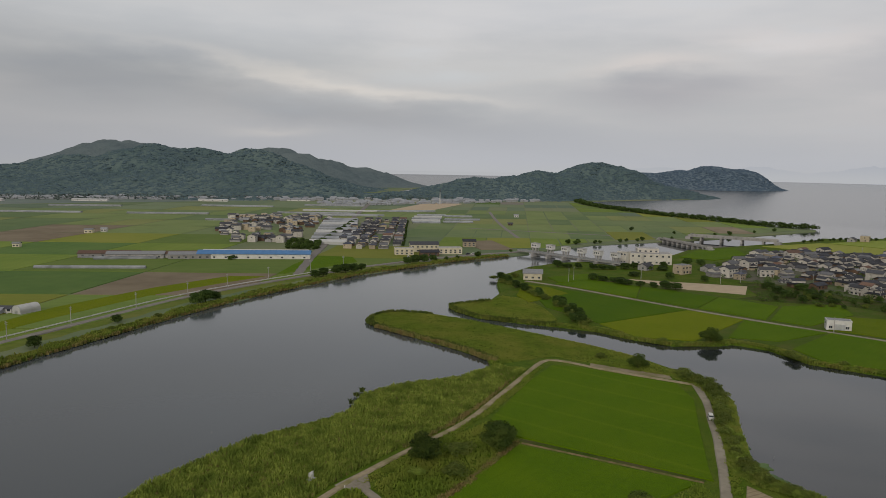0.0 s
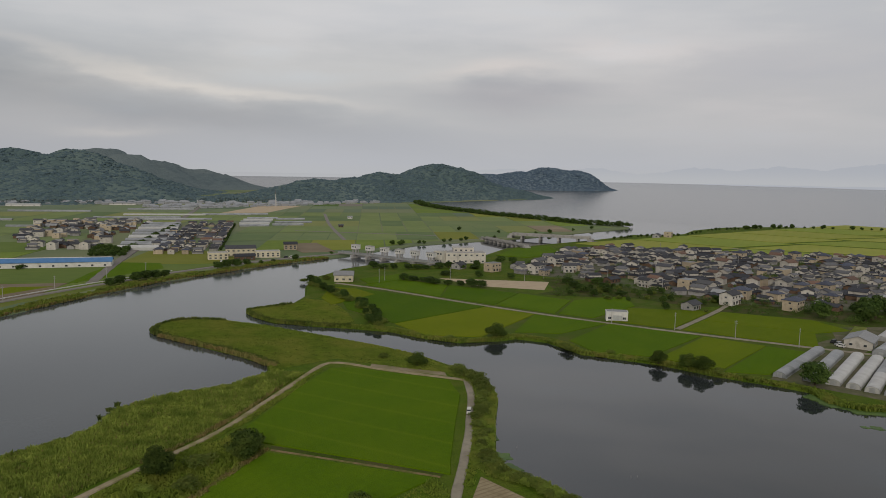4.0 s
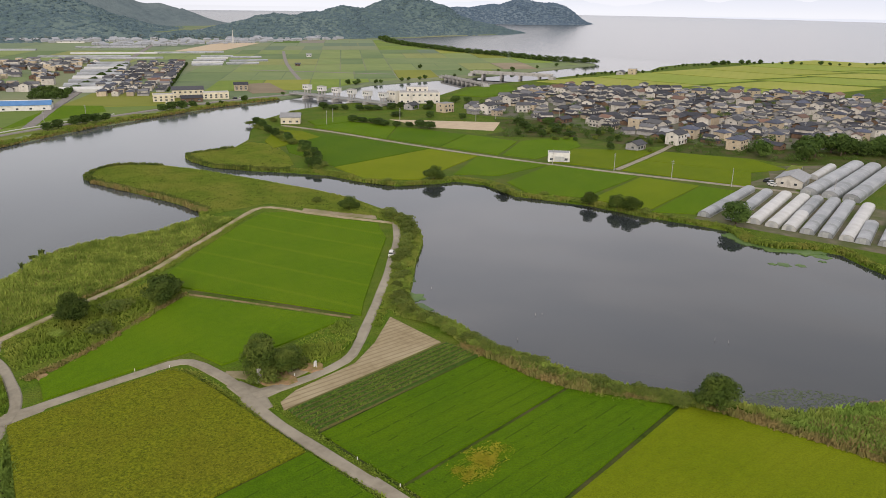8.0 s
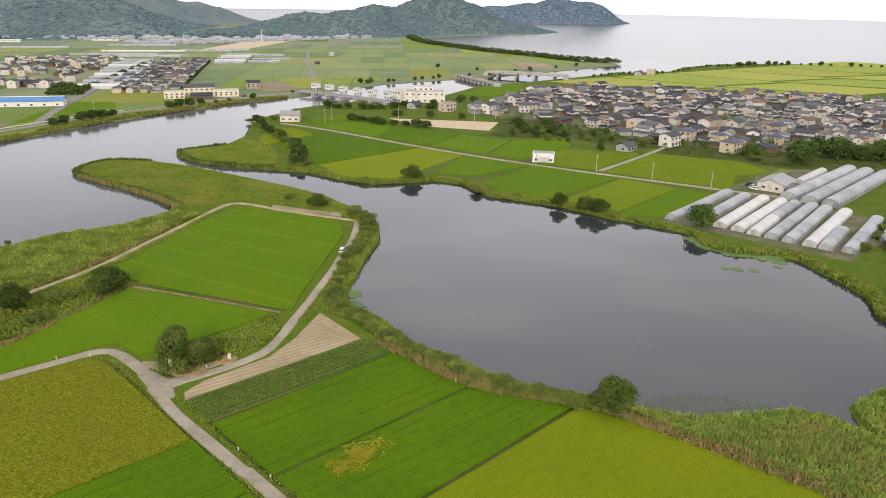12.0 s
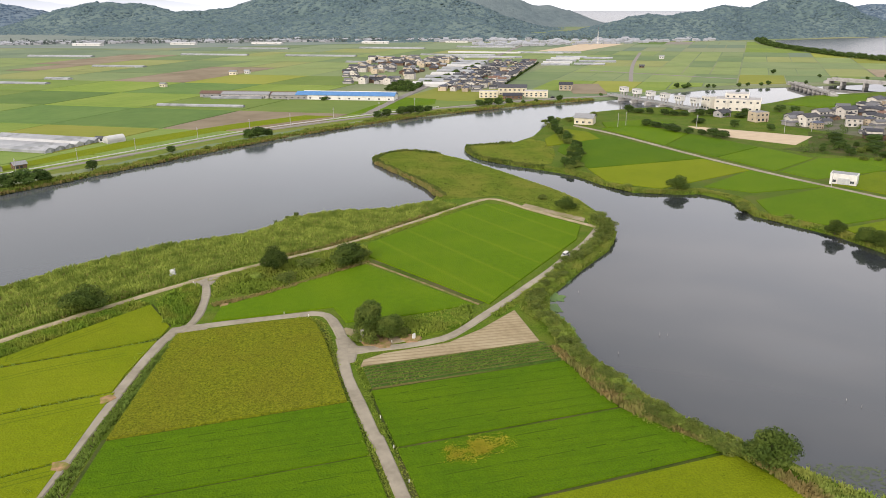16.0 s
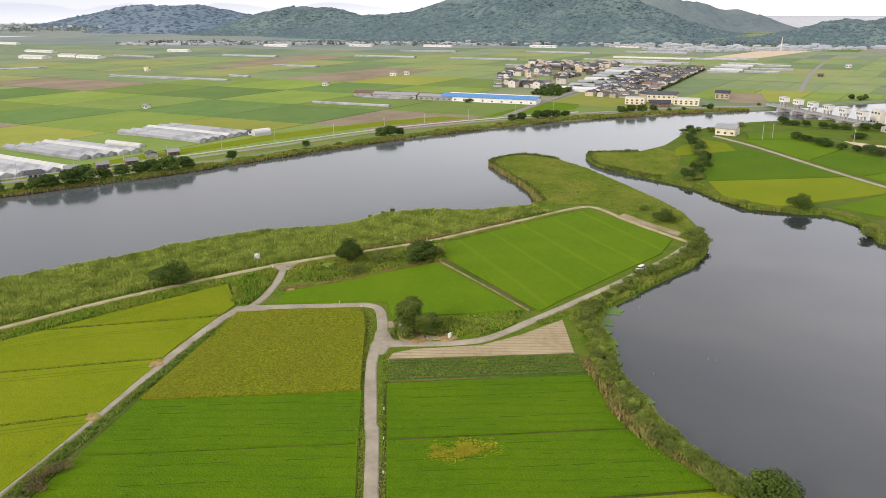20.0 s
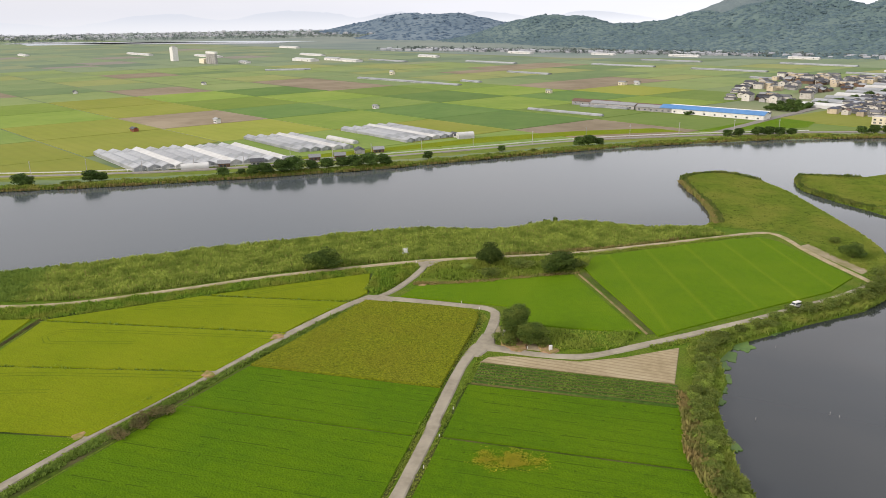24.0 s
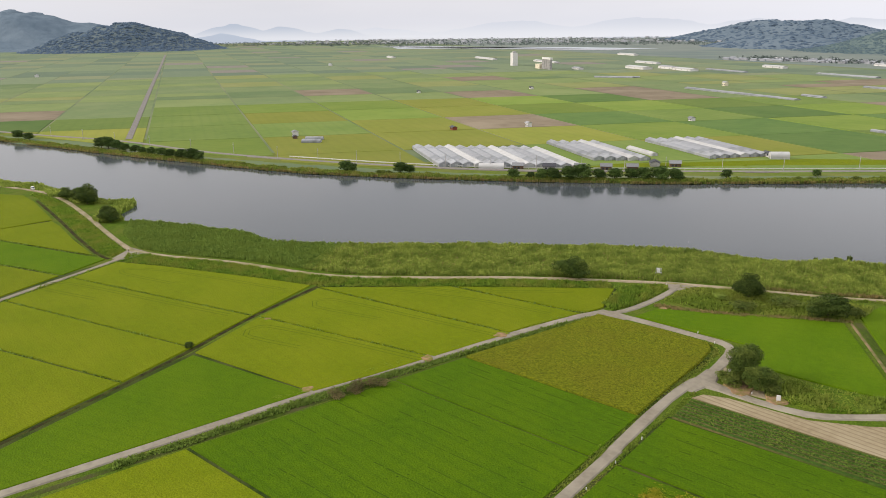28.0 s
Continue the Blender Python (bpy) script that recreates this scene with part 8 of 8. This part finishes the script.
car(188.5, 138.2, 222, "small white van parked on the cove lane", M_WHITE)
car(-243, 90.3, 170, "white car parked on the bank track", M_WHITE, 0.32)
for i, (x, y) in enumerate(((374, 92), (377, 94), (380, 97), (398, 78), (300, 500), (352, 494), (356, 492), (445, 320), (452, 335), (560, 230))):
    car(x, y, hr.uniform(0, 180), "parked car beside farm buildings", (M_WHITE, M_STEEL, M_DARK)[i % 3], 0.02)
bt = thing("rowing_boat", "old pinkish wooden boat lying in the weeds", "boat", at=pose(200.5, 2.5, -0.98, 0, 0, 130) @ Matrix.Scale(0.62, 4))
bm = bmesh.new()
rings = []
for k in range(9):
    t = k / 8 * 2 - 1
    hw = 0.75 * (1 - abs(t) ** 2.4) + 0.03
    x = t * 3.2
    rings.append([bm.verts.new(c) for c in ((x, -hw, 0.45 + 0.12 * t * t), (x, -hw * 0.7, 0.02), (x, hw * 0.7, 0.02), (x, hw, 0.45 + 0.12 * t * t), (x, hw * 0.85, 0.43), (x, hw * 0.6, 0.12), (x, -hw * 0.6, 0.12), (x, -hw * 0.85, 0.43))])
for a, b in zip(rings, rings[1:]):
    for i in range(8):
        bm.faces.new((a[i], a[(i + 1) % 8], b[(i + 1) % 8], b[i]))
bm.faces.new(rings[0]), bm.faces.new(rings[-1][::-1])
M_BOAT = mat("faded_boat_paint", (0.36, 0.24, 0.19), (0.26, 0.18, 0.14), 2.0)
part("hull", bm, M_BOAT, bt)
for x in (-1.3, 0.2, 1.5):
    part("thwart", box(bmesh.new(), x - 0.14, -0.55, 0.34, x + 0.14, 0.55, 0.39), M_BOAT, bt)
for x, y in ((186, 80), (187.5, 79), (180, 112), (171, 74), (205, 40), (206, 37), (60, 205), (-2, 160)):
    ob = thing("stake", "thin pale stake standing in the water", "stake", "water stakes", at=pose(x, y, -1.0))
    part("shaft", cyl(bmesh.new(), 0, 0, -1.5, 0.7, 0.035, 0.03, 6), M_CONC, ob)

# ditches between the plots, with rough grass banks
M_DITCHDARK = mat("ditch_mud", (0.034, 0.028, 0.0112), (0.0187, 0.0168, 0.0072), 0.9, (0.051, 0.0595, 0.0096), 0.35, bump=0.8, spec=0.06)
for nm, pts, w in (("ditch_bank_west", [(-94, 55.5), (-105, 56.2), (-131, 61.6), (-156, 67.6), (-184, 74), (-216, 81)], 0.85), ("ditch_west", [(-12, 86), (-6, 53), (1, 28), (7, 2), (13, -30)], 0.9), ("ditch_road", [(66, 104), (61.5, 89), (56.6, 71), (51, 45), (45.5, 22), (39.5, -3), (32.5, -30)], 1.0),
                   ("ditch_paddy", [(129.2, 155), (140.4, 132.5), (150.6, 111)], 1.3), ("ditch_link", [(68, 124), (70.5, 134), (72, 148)], 0.7), ("ditch_main", [(111, 46), (110.7, 33), (111, -10)], 1.0),
                   ("ditch_main_west", [(106.2, 108), (106.2, 95), (105.6, 70), (106.1, 40), (106.6, 0)], 0.6), ("ditch_green", [(111, 50.6), (135, 50.5), (157, 50.5)], 0.8), ("ditch_ripe", [(111, 28.8), (140, 29.5), (168, 30.4)], 0.8),
                   ("ditch_bean", [(59, 70.4), (106, 70)], 0.7), ("ditch_rows", [(-9, 80.5), (21, 108.5)], 0.6)):
    solid(nm, ribbon(pts, w, -0.02, 0.06, True, 0.4), M_DITCHDARK if "west" in nm and "main" not in nm else M_DITCH, "dark overgrown ditch between plots", "ditch", kind="structure")
solid("ditch_path", ribbon([(128.2, 153), (139, 131.8), (149.4, 110.5)], 0.4, 0.0, 0.22), M_DITCHPATH, "pale earthen path beside the irrigation channel between paddies", "ditch", kind="structure")

# faint planting gaps running the length of the deep green plots
M_TRAM = mat("planting_gap", (0.040, 0.078, 0.003), (0.028, 0.058, 0.003), 0.7, vary=0.0, spec=0.05)
tram = random.Random(5)
for x0, x1, ys in ((59, 105, (66.5, 63.8, 58.0, 54.5)), (48, 105, (45.5, 39.6, 34.0, 27.5, 22.4, 16.0, 9.5)), (112.5, 156, (70.2, 66.0, 62.3, 57.0, 54.2)), (112.5, 160, (47.6, 43.5, 39.8, 35.2))):
    for y in ys:
        bm = bmesh.new()
        x = x0 + tram.uniform(0, 6)
        while x < x1 - 2:
            l = min(tram.uniform(1.5, 9), x1 - x)
            w = tram.uniform(0.07, 0.16)
            a, b = y + tram.uniform(-0.12, 0.12) - (x - x0) * 0.006, y + tram.uniform(-0.12, 0.12) - (x + l - x0) * 0.006
            v = [bm.verts.new(c) for c in ((x, a - w, 0.322), (x + l, b - w, 0.322), (x + l, b, 0.332), (x, a, 0.332), (x + l, b + w, 0.322), (x, a + w, 0.322))]
            bm.faces.new(v[:4]), bm.faces.new((v[3], v[2], v[4], v[5]))
            x += l + (tram.uniform(0.3, 3) if tram.random() < 0.6 else tram.uniform(4, 12))
        solid("planting_gap", bm, M_TRAM, "broken dark planting gap in green rice", "tracks", "planting gaps", "stuff")

# pairs of wheel lines looping at the plots' ends
M_WHEEL = mat("pressed_rice", (0.085, 0.118, 0.006), (0.062, 0.092, 0.005), 0.6, vary=0.0, spec=0.05, bump=0.4)
for pts in ([(60, 108), (40, 105), (18, 98), (10, 95), (13, 100), (30, 107)], [(58, 86), (36, 83), (10, 79), (0, 76), (2, 70), (24, 75)], [(51, 62), (30, 58), (8, 53), (2, 50), (4, 44), (22, 48)],
            [(56, 128), (46, 121), (36, 113), (34, 115), (40, 121)], [(-16, 74), (-40, 68), (-66, 60), (-76, 54), (-74, 50), (-50, 55)], [(-12, 50), (-36, 44), (-70, 36), (-82, 31), (-80, 26), (-56, 32)]):
    bm = bmesh.new()
    for off in (-0.7, 0.7):
        line, prev = curve_pts(pts, 3.0), None
        for i, p in enumerate(line):
            d = (Vector(line[min(len(line) - 1, i + 1)]) - Vector(line[max(0, i - 1)])).normalized()
            q = Vector(p) + Vector((-d.y, d.x)) * off
            row = [bm.verts.new((q.x - d.y * w, q.y + d.x * w, z)) for w, z in ((-0.2, 0.31), (0.0, 0.345), (0.2, 0.31))]
            if prev:
                bm.faces.new((prev[0], prev[1], row[1], row[0])), bm.faces.new((prev[1], prev[2], row[2], row[1]))
            prev = row
    solid("wheel_lines", bm, M_WHEEL, "darker pressed wheel lines curving through ripening rice", "tracks", "wheel lines", "stuff")
